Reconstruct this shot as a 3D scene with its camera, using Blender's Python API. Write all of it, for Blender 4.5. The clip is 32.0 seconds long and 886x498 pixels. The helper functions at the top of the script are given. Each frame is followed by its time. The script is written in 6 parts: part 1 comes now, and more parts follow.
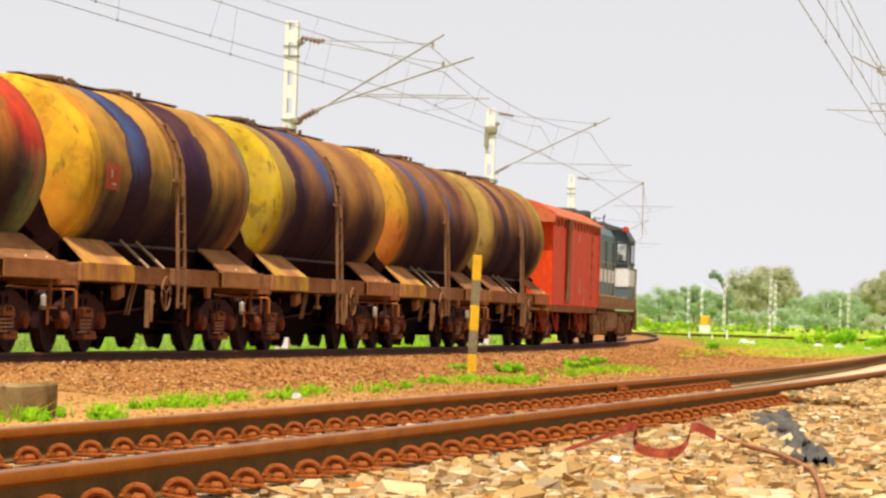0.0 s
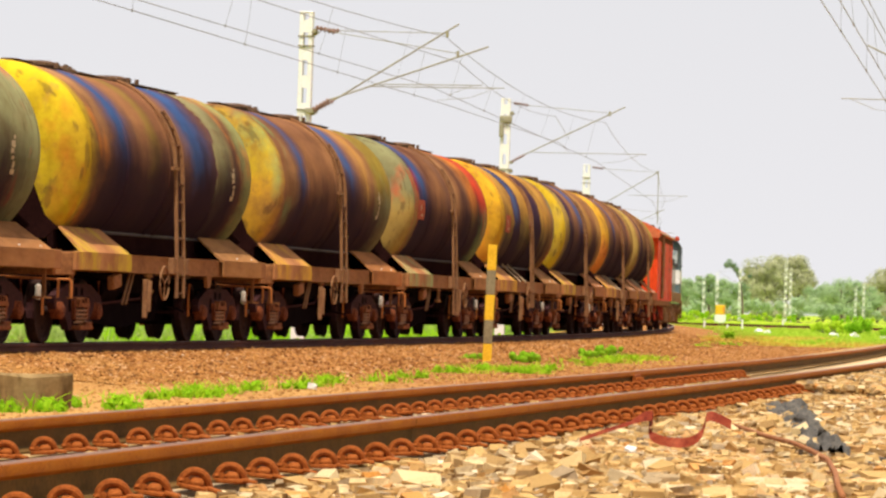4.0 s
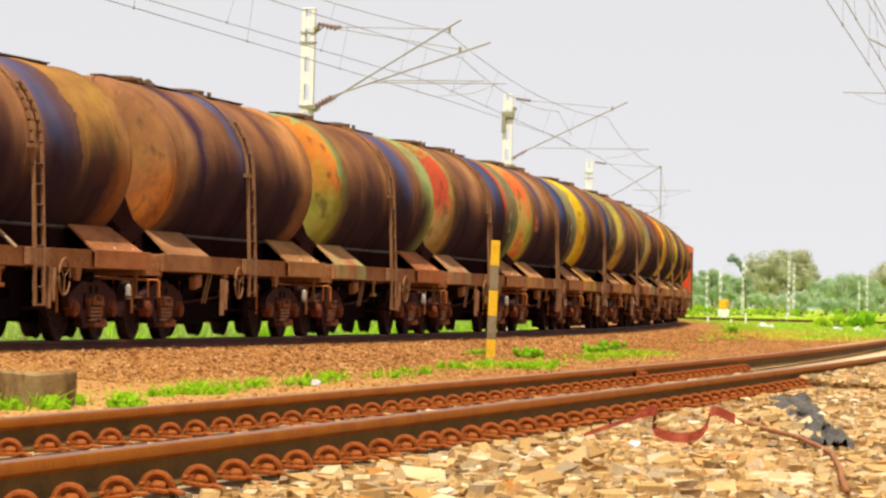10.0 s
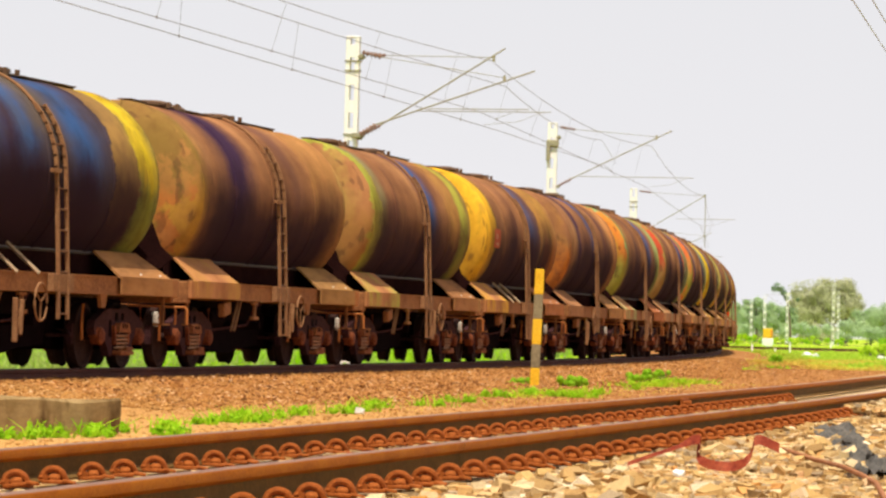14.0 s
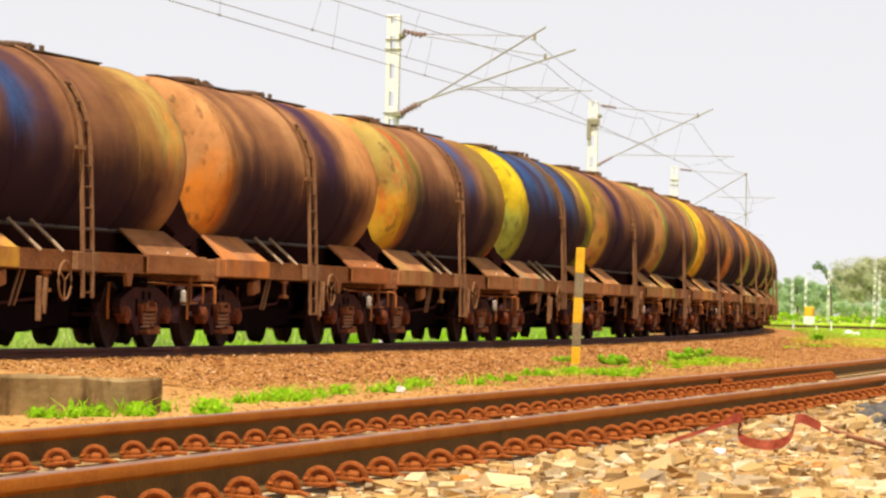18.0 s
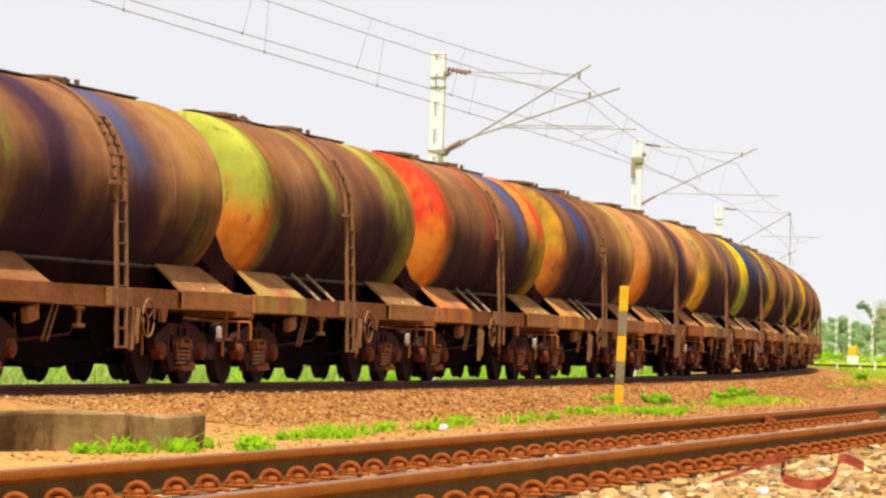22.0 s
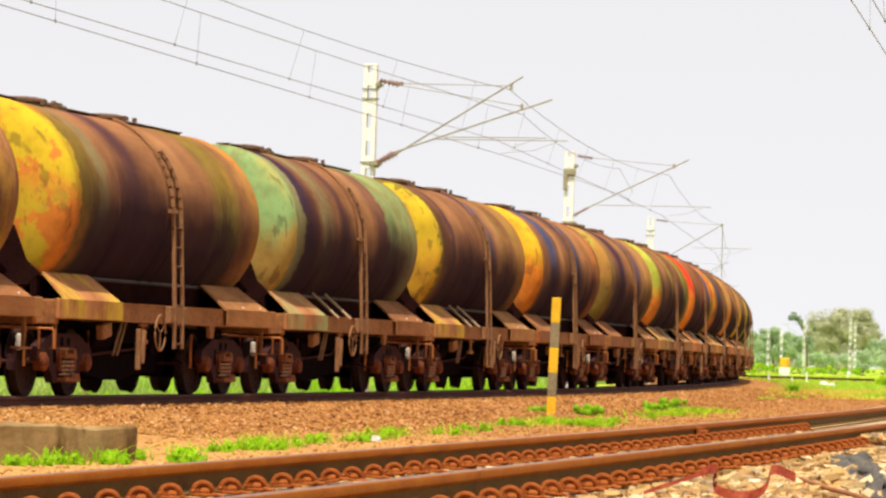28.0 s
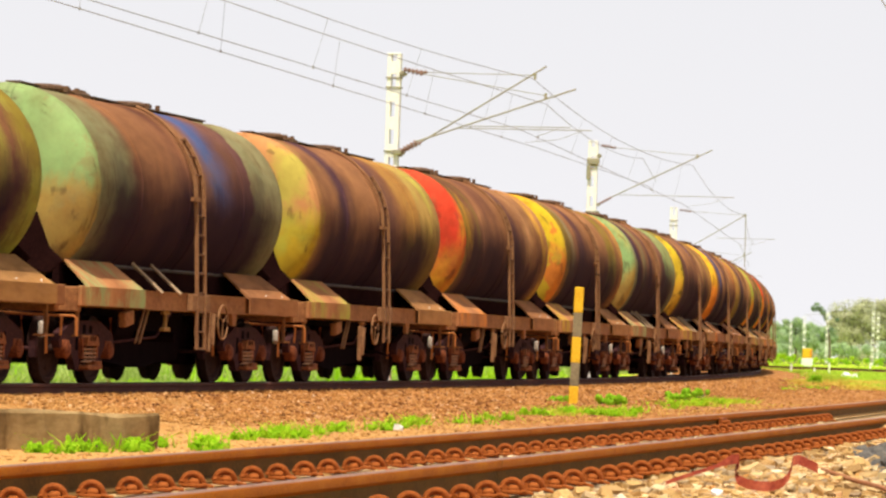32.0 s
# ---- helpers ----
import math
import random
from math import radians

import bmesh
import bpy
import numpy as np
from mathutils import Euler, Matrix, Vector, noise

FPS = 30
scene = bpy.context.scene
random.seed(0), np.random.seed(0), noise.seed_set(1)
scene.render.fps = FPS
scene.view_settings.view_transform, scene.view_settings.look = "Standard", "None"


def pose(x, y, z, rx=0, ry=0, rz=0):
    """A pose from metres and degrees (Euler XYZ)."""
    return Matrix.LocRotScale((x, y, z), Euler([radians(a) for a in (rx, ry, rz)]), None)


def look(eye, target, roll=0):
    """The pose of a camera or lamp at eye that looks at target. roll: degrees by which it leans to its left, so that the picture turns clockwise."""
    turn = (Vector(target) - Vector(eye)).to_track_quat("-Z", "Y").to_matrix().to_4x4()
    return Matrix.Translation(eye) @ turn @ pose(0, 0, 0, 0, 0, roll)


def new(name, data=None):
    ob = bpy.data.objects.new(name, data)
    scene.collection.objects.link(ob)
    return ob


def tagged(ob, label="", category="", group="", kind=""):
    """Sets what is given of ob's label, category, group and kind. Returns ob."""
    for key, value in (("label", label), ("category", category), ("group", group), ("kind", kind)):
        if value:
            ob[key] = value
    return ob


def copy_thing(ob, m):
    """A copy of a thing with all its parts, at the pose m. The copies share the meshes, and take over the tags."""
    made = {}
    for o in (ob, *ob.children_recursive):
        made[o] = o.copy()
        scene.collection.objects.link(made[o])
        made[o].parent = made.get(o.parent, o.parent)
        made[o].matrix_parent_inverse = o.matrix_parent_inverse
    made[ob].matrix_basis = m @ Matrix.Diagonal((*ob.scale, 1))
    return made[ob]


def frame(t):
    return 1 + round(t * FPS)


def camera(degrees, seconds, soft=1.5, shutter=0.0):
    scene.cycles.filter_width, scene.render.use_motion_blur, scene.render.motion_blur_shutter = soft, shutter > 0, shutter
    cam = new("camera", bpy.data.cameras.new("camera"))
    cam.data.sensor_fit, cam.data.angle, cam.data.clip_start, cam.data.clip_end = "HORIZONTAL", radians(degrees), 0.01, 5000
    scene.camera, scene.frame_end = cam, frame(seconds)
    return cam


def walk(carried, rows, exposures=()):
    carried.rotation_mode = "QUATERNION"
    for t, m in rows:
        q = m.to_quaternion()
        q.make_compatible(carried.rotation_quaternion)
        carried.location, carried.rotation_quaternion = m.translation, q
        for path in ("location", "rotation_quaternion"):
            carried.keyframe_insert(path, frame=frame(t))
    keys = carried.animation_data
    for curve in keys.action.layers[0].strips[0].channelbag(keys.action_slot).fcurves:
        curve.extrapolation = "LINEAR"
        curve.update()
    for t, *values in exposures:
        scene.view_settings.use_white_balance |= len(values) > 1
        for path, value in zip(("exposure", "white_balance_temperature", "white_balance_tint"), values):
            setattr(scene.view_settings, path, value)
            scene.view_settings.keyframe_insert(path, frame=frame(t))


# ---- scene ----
# Plan: eye at (0, 0, EYE), y ahead, x to the right. Two curved tracks pass from the near left to the far right:
# track A carries the train, track B lies between it and the eye.
EYE = 1.15
LENS = 12.548
cam = camera(LENS, 32.0, soft=2.5)
TURNS = [  # seconds, yaw, pitch, lean in degrees
    (0, 0, 0.936, -1.785),
    (0.5, -0.05, 0.971, -1.68),
    (1, -0.156, 0.969, -1.743),
    (1.5, -0.078, 1.02, -1.823),
    (2, -0.127, 0.994, -1.784),
    (2.5, -0.076, 0.941, -1.763),
    (3, 0.021, 0.861, -1.608),
    (3.5, 0.142, 0.792, -1.696),
    (5.5, 0.504, 0.774, -1.429),
    (6, 0.471, 0.773, -1.237),
    (6.5, 0.464, 0.795, -1.135),
    (7, 0.352, 0.747, -1.144),
    (7.5, 0.237, 0.749, -1.208),
    (8, 0.23, 0.763, -1.304),
    (8.5, 0.289, 0.807, -1.249),
    (9, 0.237, 0.761, -1.25),
    (9.5, 0.222, 0.772, -1.244),
    (10, 0.252, 0.724, -1.403),
    (10.5, 0.242, 0.791, -1.491),
    (11, 0.284, 0.847, -1.608),
    (11.5, 0.398, 0.96, -1.516),
    (12, 0.567, 1.037, -1.308),
    (12.5, 0.721, 1.04, -1.382),
    (13, 0.714, 1.068, -1.388),
    (13.5, 0.796, 1.099, -1.461),
    (14, 0.89, 1.111, -1.511),
    (14.5, 0.97, 1.046, -1.434),
    (16.5, 1.297, 0.788, -1.408),
    (17, 1.364, 0.875, -1.44),
    (17.5, 1.444, 0.823, -1.649),
    (18, 1.463, 0.793, -1.454),
    (18.5, 1.504, 0.8, -1.559),
    (19, 1.671, 0.955, -1.425),
    (19.5, 1.797, 1.003, -1.476),
    (20, 1.904, 1.114, -1.626),
    (20.5, 1.987, 1.266, -1.665),
    (21, 2.012, 1.289, -1.738),
    (21.5, 2.035, 1.303, -1.513),
    (22, 2.099, 1.312, -1.742),
    (22.5, 2.096, 1.332, -1.833),
    (23, 2.132, 1.354, -1.918),
    (23.5, 2.116, 1.448, -1.794),
    (24, 2.084, 1.526, -1.745),
    (24.5, 2.064, 1.628, -1.897),
    (25, 1.933, 1.667, -1.934),
    (25.5, 1.803, 1.65, -1.793),
    (27.5, 1.235, 1.574, -1.714),
    (28, 1.141, 1.505, -1.709),
    (28.5, 1.148, 1.468, -2.081),
    (29, 1.106, 1.472, -2.035),
    (29.5, 1.112, 1.405, -1.952),
    (30, 1.154, 1.445, -1.726),
    (30.5, 1.263, 1.443, -1.891),
    (31, 1.346, 1.379, -1.914),
    (31.5, 1.383, 1.39, -1.915),
    (32, 1.463, 1.339, -1.967),
]
EXPOSURES = [(0.0, 0.15), (12.0, 0.14), (17.0, 0.26), (32.0, 0.27)]
walk(cam, [(t, pose(0, 0, EYE, 0, 0, yaw) @ pose(0, 0, 0, 90 + pitch, 0, 0) @ pose(0, 0, 0, 0, 0, -lean)) for t, yaw, pitch, lean in TURNS], EXPOSURES)

A_TOP, B_TOP = EYE - 0.777, EYE - 0.650     # rail heads above the ground
CANT_B = 0.035                              # the empty track's outer rail stands this much higher
RUN = (15.775, 289.94, 0.11129, -10.283, 29.691, -16.27)   # the train's way along track A, as a polynomial of t / 32
PITCH = 12.42                               # one tank wagon over its couplers


def run(t):
    return RUN[0] + sum(c * (t / 32) ** (k + 1) for k, c in enumerate(RUN[1:]))


class Line:
    """A track's centre line through (0, ahead) at s = 0: straight up to s = start (if given), then a circle that turns left up to s = end, and flatter (or straight) after."""

    def __init__(self, heading, ahead, radius, end=1e9, start=None, beyond=1e9):
        self.a, self.d, self.r, self.end, self.beyond = radians(heading), ahead, radius, end, beyond
        self.start, self.low = start or 0.0, -1e9 if start is None else start

    def spread(self, s, off=0.0):
        """Places and headings (from the y axis, to the right) at s metres along, off metres to the right; s and off may be arrays."""
        x, y, a = self.start * math.sin(self.a), self.d + self.start * math.cos(self.a), self.a
        before = np.minimum(s - self.low, 0.0)
        x, y = x + before * math.sin(a), y + before * math.cos(a)
        for r, q in ((self.r, np.clip(s, self.low, self.end) - self.start), (self.beyond, np.maximum(s - self.end, 0.0))):
            b = a - q / r
            mid = (a + b) / 2                                   # a chord of the arc, at its mean heading
            chord = 2 * r * np.sin(q / r / 2)
            x, y, a = x + chord * np.sin(mid), y + chord * np.cos(mid), b
        return x + off * np.cos(a), y - off * np.sin(a), a

    def at(self, s, off=0.0):
        return tuple(float(v) for v in self.spread(s, off))


A = Line(8.838, 101.116, 783.73, 45, None, 1500)
B = Line(10.647, 27.597, 1339.6, 60, 4.5)

# ---- sky, sun ----
SUN_UP, SUN_FROM = 68, 183        # degrees above the ground; compass bearing from the y axis, to the right
world = bpy.data.worlds.new("sky")
scene.world = world
world.use_nodes = True
wn, wl = world.node_tree.nodes, world.node_tree.links
sky = wn.new("ShaderNodeTexSky")
sky.sky_type, sky.sun_disc = "NISHITA", False
sky.sun_elevation, sky.sun_rotation = radians(SUN_UP), radians(SUN_FROM)
sky.air_density, sky.dust_density, sky.ozone_density = 1.0, 6.0, 1.0
haze = wn.new("ShaderNodeMix")
haze.data_type = "RGBA"
haze.inputs[7].default_value = (9.0, 8.9, 9.2, 1)    # bright haze that hides the blue, thickest at the horizon
tc, up, thick = wn.new("ShaderNodeTexCoord"), wn.new("ShaderNodeSeparateXYZ"), wn.new("ShaderNodeMapRange")
wl.new(tc.outputs["Generated"], up.inputs[0])
wl.new(up.outputs[2], thick.inputs[0])
for k, v in enumerate((0.0, 0.75, 0.92, 0.25)):
    thick.inputs[k + 1].default_value = v
wl.new(thick.outputs[0], haze.inputs[0])
wl.new(sky.outputs[0], haze.inputs[6])
wl.new(haze.outputs[2], wn["Background"].inputs[0])
wn["Background"].inputs[1].default_value = 0.092
sun = new("sun", bpy.data.lights.new("sun", "SUN"))
sun.data.energy, sun.data.angle, sun.data.color = 5.0, radians(0.8), (1.0, 0.92, 0.78)
sun_dir = Vector((math.sin(radians(SUN_FROM)) * math.cos(radians(SUN_UP)), math.cos(radians(SUN_FROM)) * math.cos(radians(SUN_UP)), math.sin(radians(SUN_UP))))
sun.matrix_world = look(sun_dir * 200, (0, 0, 0))


# ---- materials ----
class Nodes:
    """Short hand for one node material."""

    def __init__(self, name, roughness=0.8, metallic=0.0):
        self.mat = bpy.data.materials.new(name)
        self.mat.use_nodes = True
        self.n, self.l = self.mat.node_tree.nodes, self.mat.node_tree.links
        self.out = self.n["Principled BSDF"]
        self.out.inputs["Roughness"].default_value = roughness
        self.out.inputs["Metallic"].default_value = metallic
        self.out.inputs["Specular IOR Level"].default_value = 0.06
        self.geo = None
        self.shift = (0, 0, 0)

    def link(self, a, b):
        self.l.new(a, b)

    def coord(self, scale=(1, 1, 1), space="Object"):
        tc, mp = self.n.new("ShaderNodeTexCoord"), self.n.new("ShaderNodeMapping")
        mp.inputs[1].default_value, mp.inputs[3].default_value = self.shift, scale
        self.link(tc.outputs[space], mp.inputs[0])
        return mp.outputs[0]

    def noise(self, scale, detail=4, rough=0.6, stretch=(1, 1, 1), space="Object"):
        t = self.n.new("ShaderNodeTexNoise")
        t.inputs["Scale"].default_value, t.inputs["Detail"].default_value, t.inputs["Roughness"].default_value = scale, detail, rough
        self.link(self.coord(stretch, space), t.inputs["Vector"])
        return t.outputs["Fac"]

    def cells(self, scale, stretch=(1, 1, 1), out="Color"):
        t = self.n.new("ShaderNodeTexVoronoi")
        t.inputs["Scale"].default_value = scale
        self.link(self.coord(stretch), t.inputs["Vector"])
        return t.outputs[out]

    def ramp(self, fac, stops, mode="LINEAR"):
        r = self.n.new("ShaderNodeValToRGB")
        e = r.color_ramp.elements
        r.color_ramp.interpolation = mode
        while len(e) < len(stops):
            e.new(0.5)
        for el, (p, c) in zip(e, stops):
            el.position = p
        for el, (p, c) in zip(e, stops):
            el.color = tuple(c) if len(c) == 4 else (*c, 1)
        self.link(fac, r.inputs[0])
        return r.outputs

    def mix(self, fac, a, b, mode="MIX"):
        m = self.n.new("ShaderNodeMix")
        m.data_type, m.blend_type = "RGBA", mode
        for socket, v in ((m.inputs[0], fac), (m.inputs[6], a), (m.inputs[7], b)):
            if isinstance(v, (int, float)):
                socket.default_value = v
            elif isinstance(v, tuple):
                socket.default_value = (*v, 1)[:4]
            else:
                self.link(v, socket)
        return m.outputs[2]

    def math(self, op, a, b=0.0):
        m = self.n.new("ShaderNodeMath")
        m.operation = op
        for socket, v in zip(m.inputs, (a, b)):
            if isinstance(v, (int, float)):
                socket.default_value = v
            else:
                self.link(v, socket)
        return m.outputs[0]

    def sep(self, vector):
        x = self.n.new("ShaderNodeSeparateXYZ")
        self.link(vector, x.inputs[0])
        return x.outputs

    def bump(self, height, strength=0.5, distance=0.02):
        b = self.n.new("ShaderNodeBump")
        b.inputs["Strength"].default_value, b.inputs["Distance"].default_value = strength, distance
        self.link(height, b.inputs["Height"])
        self.link(b.outputs[0], self.out.inputs["Normal"])

    def color(self, c):
        self.link(c, self.out.inputs["Base Color"])
        return self

    def random(self, island=False):
        if island:
            return self.n.new("ShaderNodeNewGeometry").outputs["Random Per Island"]
        return self.n.new("ShaderNodeObjectInfo").outputs["Random"]


def mottled(name, c1, c2, c3, scale=3.0, roughness=0.8, metallic=0.0, bump=0.4, fine=40.0, dist=0.01, stretch=(1, 1, 1)):
    """Two-scale mottle of three colours with fine relief."""
    m = Nodes(name, roughness, metallic)
    big = m.noise(scale, 5, 0.65, stretch)
    small = m.noise(fine, 3, 0.6, stretch)
    base = m.ramp(big, [(0.3, c1), (0.5, c2), (0.72, c3)])[0]
    m.color(m.mix(0.45, base, m.ramp(small, [(0.3, tuple(v * 0.55 for v in c1)), (0.7, c3)])[0]))
    m.bump(small, bump, dist)
    return m.mat


def sandy(m, col, strength):
    """Pale sand washed over the near end of the bank, in uneven patches."""
    y = m.sep(m.coord())[1]
    edge = m.math("ADD", m.math("MULTIPLY", y, 0.01), m.math("MULTIPLY", m.math("SUBTRACT", m.noise(0.35, 4, 0.6), 0.5), 0.35))
    fac = m.ramp(edge, [(0.42, (strength,) * 3), (0.60, (0, 0, 0))])[0]
    return m.mix(fac, col, (0.52, 0.30, 0.095))


def stones_mat(name, stops, island=True, sand=0.0):
    """Broken stone: a colour for each piece, with grain."""
    m = Nodes(name, 0.85)
    base = m.ramp(m.random(island), stops)[0]
    if sand:
        base = sandy(m, base, sand)
    g = m.noise(45, 4, 0.7)
    m.color(m.mix(0.5, base, m.ramp(g, [(0.3, (0.40, 0.34, 0.29)), (0.66, (1.08, 1.08, 1.05))])[0], "MULTIPLY"))
    m.bump(g, 0.5, 0.006)
    return m.mat


TAN = [(0.0, (0.19, 0.11, 0.05)), (0.15, (0.42, 0.26, 0.10)), (0.35, (0.58, 0.38, 0.15)), (0.5, (0.36, 0.20, 0.07)), (0.62, (0.64, 0.46, 0.22)),
       (0.74, (0.30, 0.22, 0.14)), (0.86, (0.74, 0.58, 0.33)), (0.95, (0.52, 0.23, 0.05)), (1.0, (0.80, 0.70, 0.50))]
BROWN = [(0.0, (0.11, 0.042, 0.016)), (0.2, (0.31, 0.128, 0.036)), (0.45, (0.43, 0.20, 0.056)), (0.65, (0.25, 0.10, 0.032)), (0.82, (0.49, 0.25, 0.08)), (0.97, (0.54, 0.30, 0.13)), (1.0, (0.70, 0.49, 0.31))]
M_TAN = stones_mat("tan broken stone", TAN)
M_TAN_ONE = stones_mat("tan broken stone pieces", TAN, island=False)
M_BROWN = stones_mat("brown broken stone", BROWN, sand=0.55)


def gravel_mat(name, stops, size, sand=0.0):
    m = Nodes(name, 0.9)
    c = m.cells(1 / size)
    d = m.cells(1 / size, out="Distance")
    v = m.math("MULTIPLY", m.sep(c)[0], 1.0)
    col = m.ramp(v, stops)[0]
    big = m.noise(0.7, 4, 0.6)
    col = m.mix(0.6, col, m.ramp(big, [(0.3, (0.62, 0.55, 0.5)), (0.7, (1.15, 1.05, 0.95))])[0], "MULTIPLY")
    m.color(sandy(m, col, sand) if sand else col)
    m.bump(d, 0.9, size * 0.6)
    return m.mat


M_BED_A = gravel_mat("brown gravel bed", BROWN, 0.07, 0.75)
M_BED_B = gravel_mat("tan gravel bed", TAN, 0.06)
M_SAND = mottled("pale sandy bed", (0.50, 0.36, 0.19), (0.62, 0.47, 0.28), (0.70, 0.56, 0.36), 1.5, 0.95, 0, 0.4, 30)
M_RAIL = mottled("orange-rusted rail", (0.22, 0.050, 0.003), (0.33, 0.088, 0.004), (0.40, 0.135, 0.008), 2.0, 0.7, 0.0, 0.25, 60, 0.002)
# grime on the web, with the shade under the rail head put into its colour
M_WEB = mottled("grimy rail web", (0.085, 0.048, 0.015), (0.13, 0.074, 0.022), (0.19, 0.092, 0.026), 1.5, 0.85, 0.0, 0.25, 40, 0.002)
M_RAIL_TOP = mottled("worn rail head", (0.30, 0.26, 0.25), (0.38, 0.34, 0.34), (0.34, 0.24, 0.18), 3.0, 0.38, 0.8, 0.1, 50, 0.001)
M_CROWN_B = mottled("dull worn rail head", (0.20, 0.062, 0.012), (0.26, 0.085, 0.018), (0.24, 0.12, 0.06), 1.2, 0.4, 0.1, 0.1, 50, 0.001)
M_CROWN_B.node_tree.nodes["Principled BSDF"].inputs["Specular IOR Level"].default_value = 0.4
M_RAIL_A = mottled("dark brown rail", (0.08, 0.032, 0.026), (0.115, 0.046, 0.036), (0.15, 0.06, 0.04), 2.0, 0.75, 0.1, 0.2, 40, 0.002)
M_CLIP = mottled("rusty spring steel", (0.15, 0.032, 0.007), (0.27, 0.065, 0.012), (0.42, 0.13, 0.03), 12, 0.7, 0.15, 0.4, 90, 0.002)
conc = Nodes("stained concrete", 0.9)
cc = conc.ramp(conc.noise(1.0, 5, 0.65, (0.9, 1.5, 1.5)), [(0.32, (0.13, 0.08, 0.035)), (0.5, (0.26, 0.17, 0.075)), (0.68, (0.42, 0.29, 0.135))])[0]
cc = conc.mix(0.85, cc, conc.ramp(conc.noise(1.0, 4, 0.7, (1.6, 2.0, 0.7)), [(0.40, (0.30, 0.26, 0.24)), (0.56, (1, 1, 1))])[0], "MULTIPLY")
conc.color(conc.mix(0.5, cc, conc.ramp(conc.noise(1.0, 4, 0.7, (3, 9, 9)), [(0.35, (0.6, 0.55, 0.5)), (0.6, (1.1, 1.1, 1.05))])[0], "MULTIPLY"))
conc.bump(conc.noise(9, 4, 0.7), 0.5, 0.02)
M_CONCRETE = conc.mat
M_SLEEPER = mottled("dusty concrete sleeper", (0.30, 0.20, 0.12), (0.42, 0.30, 0.18), (0.50, 0.38, 0.25), 3, 0.9, 0, 0.3, 30)
M_MAST = mottled("white-painted steel", (0.78, 0.76, 0.74), (0.86, 0.84, 0.82), (0.90, 0.88, 0.87), 2, 0.6, 0.0, 0.15, 30, 0.003)
M_TUBE = mottled("dull galvanised tube", (0.24, 0.215, 0.14), (0.32, 0.29, 0.20), (0.38, 0.35, 0.25), 3, 0.7, 0.0, 0.1, 30, 0.002)
M_WIRE = mottled("weathered copper wire", (0.24, 0.22, 0.22), (0.30, 0.28, 0.27), (0.34, 0.32, 0.30), 2, 0.6, 0.3, 0.05, 20, 0.001)
M_INSUL = mottled("brown glazed porcelain", (0.20, 0.115, 0.085), (0.25, 0.15, 0.11), (0.30, 0.19, 0.15), 4, 0.3, 0, 0.05, 20, 0.002)
M_ORANGE = mottled("orange enamel", (0.66, 0.22, 0.03), (0.74, 0.28, 0.04), (0.78, 0.34, 0.06), 3, 0.6)
M_POST_Y = mottled("yellow-painted post", (0.66, 0.36, 0.02), (0.78, 0.45, 0.02), (0.82, 0.52, 0.05), 3, 0.65, 0, 0.2, 25, 0.004)
M_POST_K = mottled("faded black-painted post", (0.16, 0.13, 0.08), (0.24, 0.19, 0.11), (0.30, 0.25, 0.14), 3, 0.7, 0, 0.2, 25, 0.004)
# near-black: the deep shade of the gap under the barrel is in this colour
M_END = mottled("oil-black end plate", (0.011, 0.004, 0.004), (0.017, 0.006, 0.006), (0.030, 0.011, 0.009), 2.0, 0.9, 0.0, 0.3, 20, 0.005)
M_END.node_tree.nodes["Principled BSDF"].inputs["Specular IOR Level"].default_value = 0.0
M_FOOT = mottled("grey grimy strip", (0.07, 0.06, 0.065), (0.10, 0.088, 0.09), (0.15, 0.12, 0.11), 2.0, 0.6, 0.1, 0.2, 20, 0.004)
M_FRAME = mottled("dust-brown wagon frame", (0.135, 0.048, 0.022), (0.27, 0.106, 0.042), (0.39, 0.172, 0.064), 1.3, 0.8, 0.05, 0.3, 18, 0.006)
plate = Nodes("stained slope plate", 0.85)
pc = plate.ramp(plate.random(), [(0.0, (0.26, 0.100, 0.040)), (0.35, (0.34, 0.142, 0.052)), (0.6, (0.38, 0.180, 0.062)), (0.8, (0.32, 0.19, 0.055)), (0.92, (0.42, 0.13, 0.04)), (1.0, (0.32, 0.15, 0.066))])[0]
pc = plate.mix(0.8, pc, plate.ramp(plate.noise(1.0, 5, 0.65, (0.6, 2.2, 2.2)), [(0.3, (0.5, 0.45, 0.42)), (0.65, (1.25, 1.2, 1.1))])[0], "MULTIPLY")
plate.color(plate.mix(0.25, pc, plate.ramp(plate.noise(1.0, 3, 0.6, (3, 9, 9)), [(0.3, (0.10, 0.04, 0.02)), (0.7, (0.34, 0.18, 0.09))])[0]))
plate.bump(plate.noise(8, 3, 0.6), 0.2, 0.006)
M_FRAME_Y = plate.mat
M_LADDER = mottled("rusty ladder steel", (0.17, 0.075, 0.035), (0.26, 0.12, 0.055), (0.32, 0.17, 0.08), 3, 0.8, 0.05, 0.3, 30, 0.003)
# darker copy of the ladder steel; on the rungs it paints their shade
M_STILE = mottled("oily dark ladder steel", (0.055, 0.026, 0.018), (0.12, 0.055, 0.030), (0.20, 0.10, 0.05), 3, 0.8, 0.05, 0.3, 30, 0.003)
# the white in this mottle is a glint of light painted on
M_COCK = mottled("worn bright metal", (0.14, 0.07, 0.04), (0.34, 0.26, 0.19), (0.72, 0.68, 0.60), 9, 0.5, 0.0, 0.2, 40)
M_STRUT = mottled("dusty pale strut", (0.28, 0.17, 0.10), (0.38, 0.25, 0.15), (0.46, 0.34, 0.22), 3, 0.85)
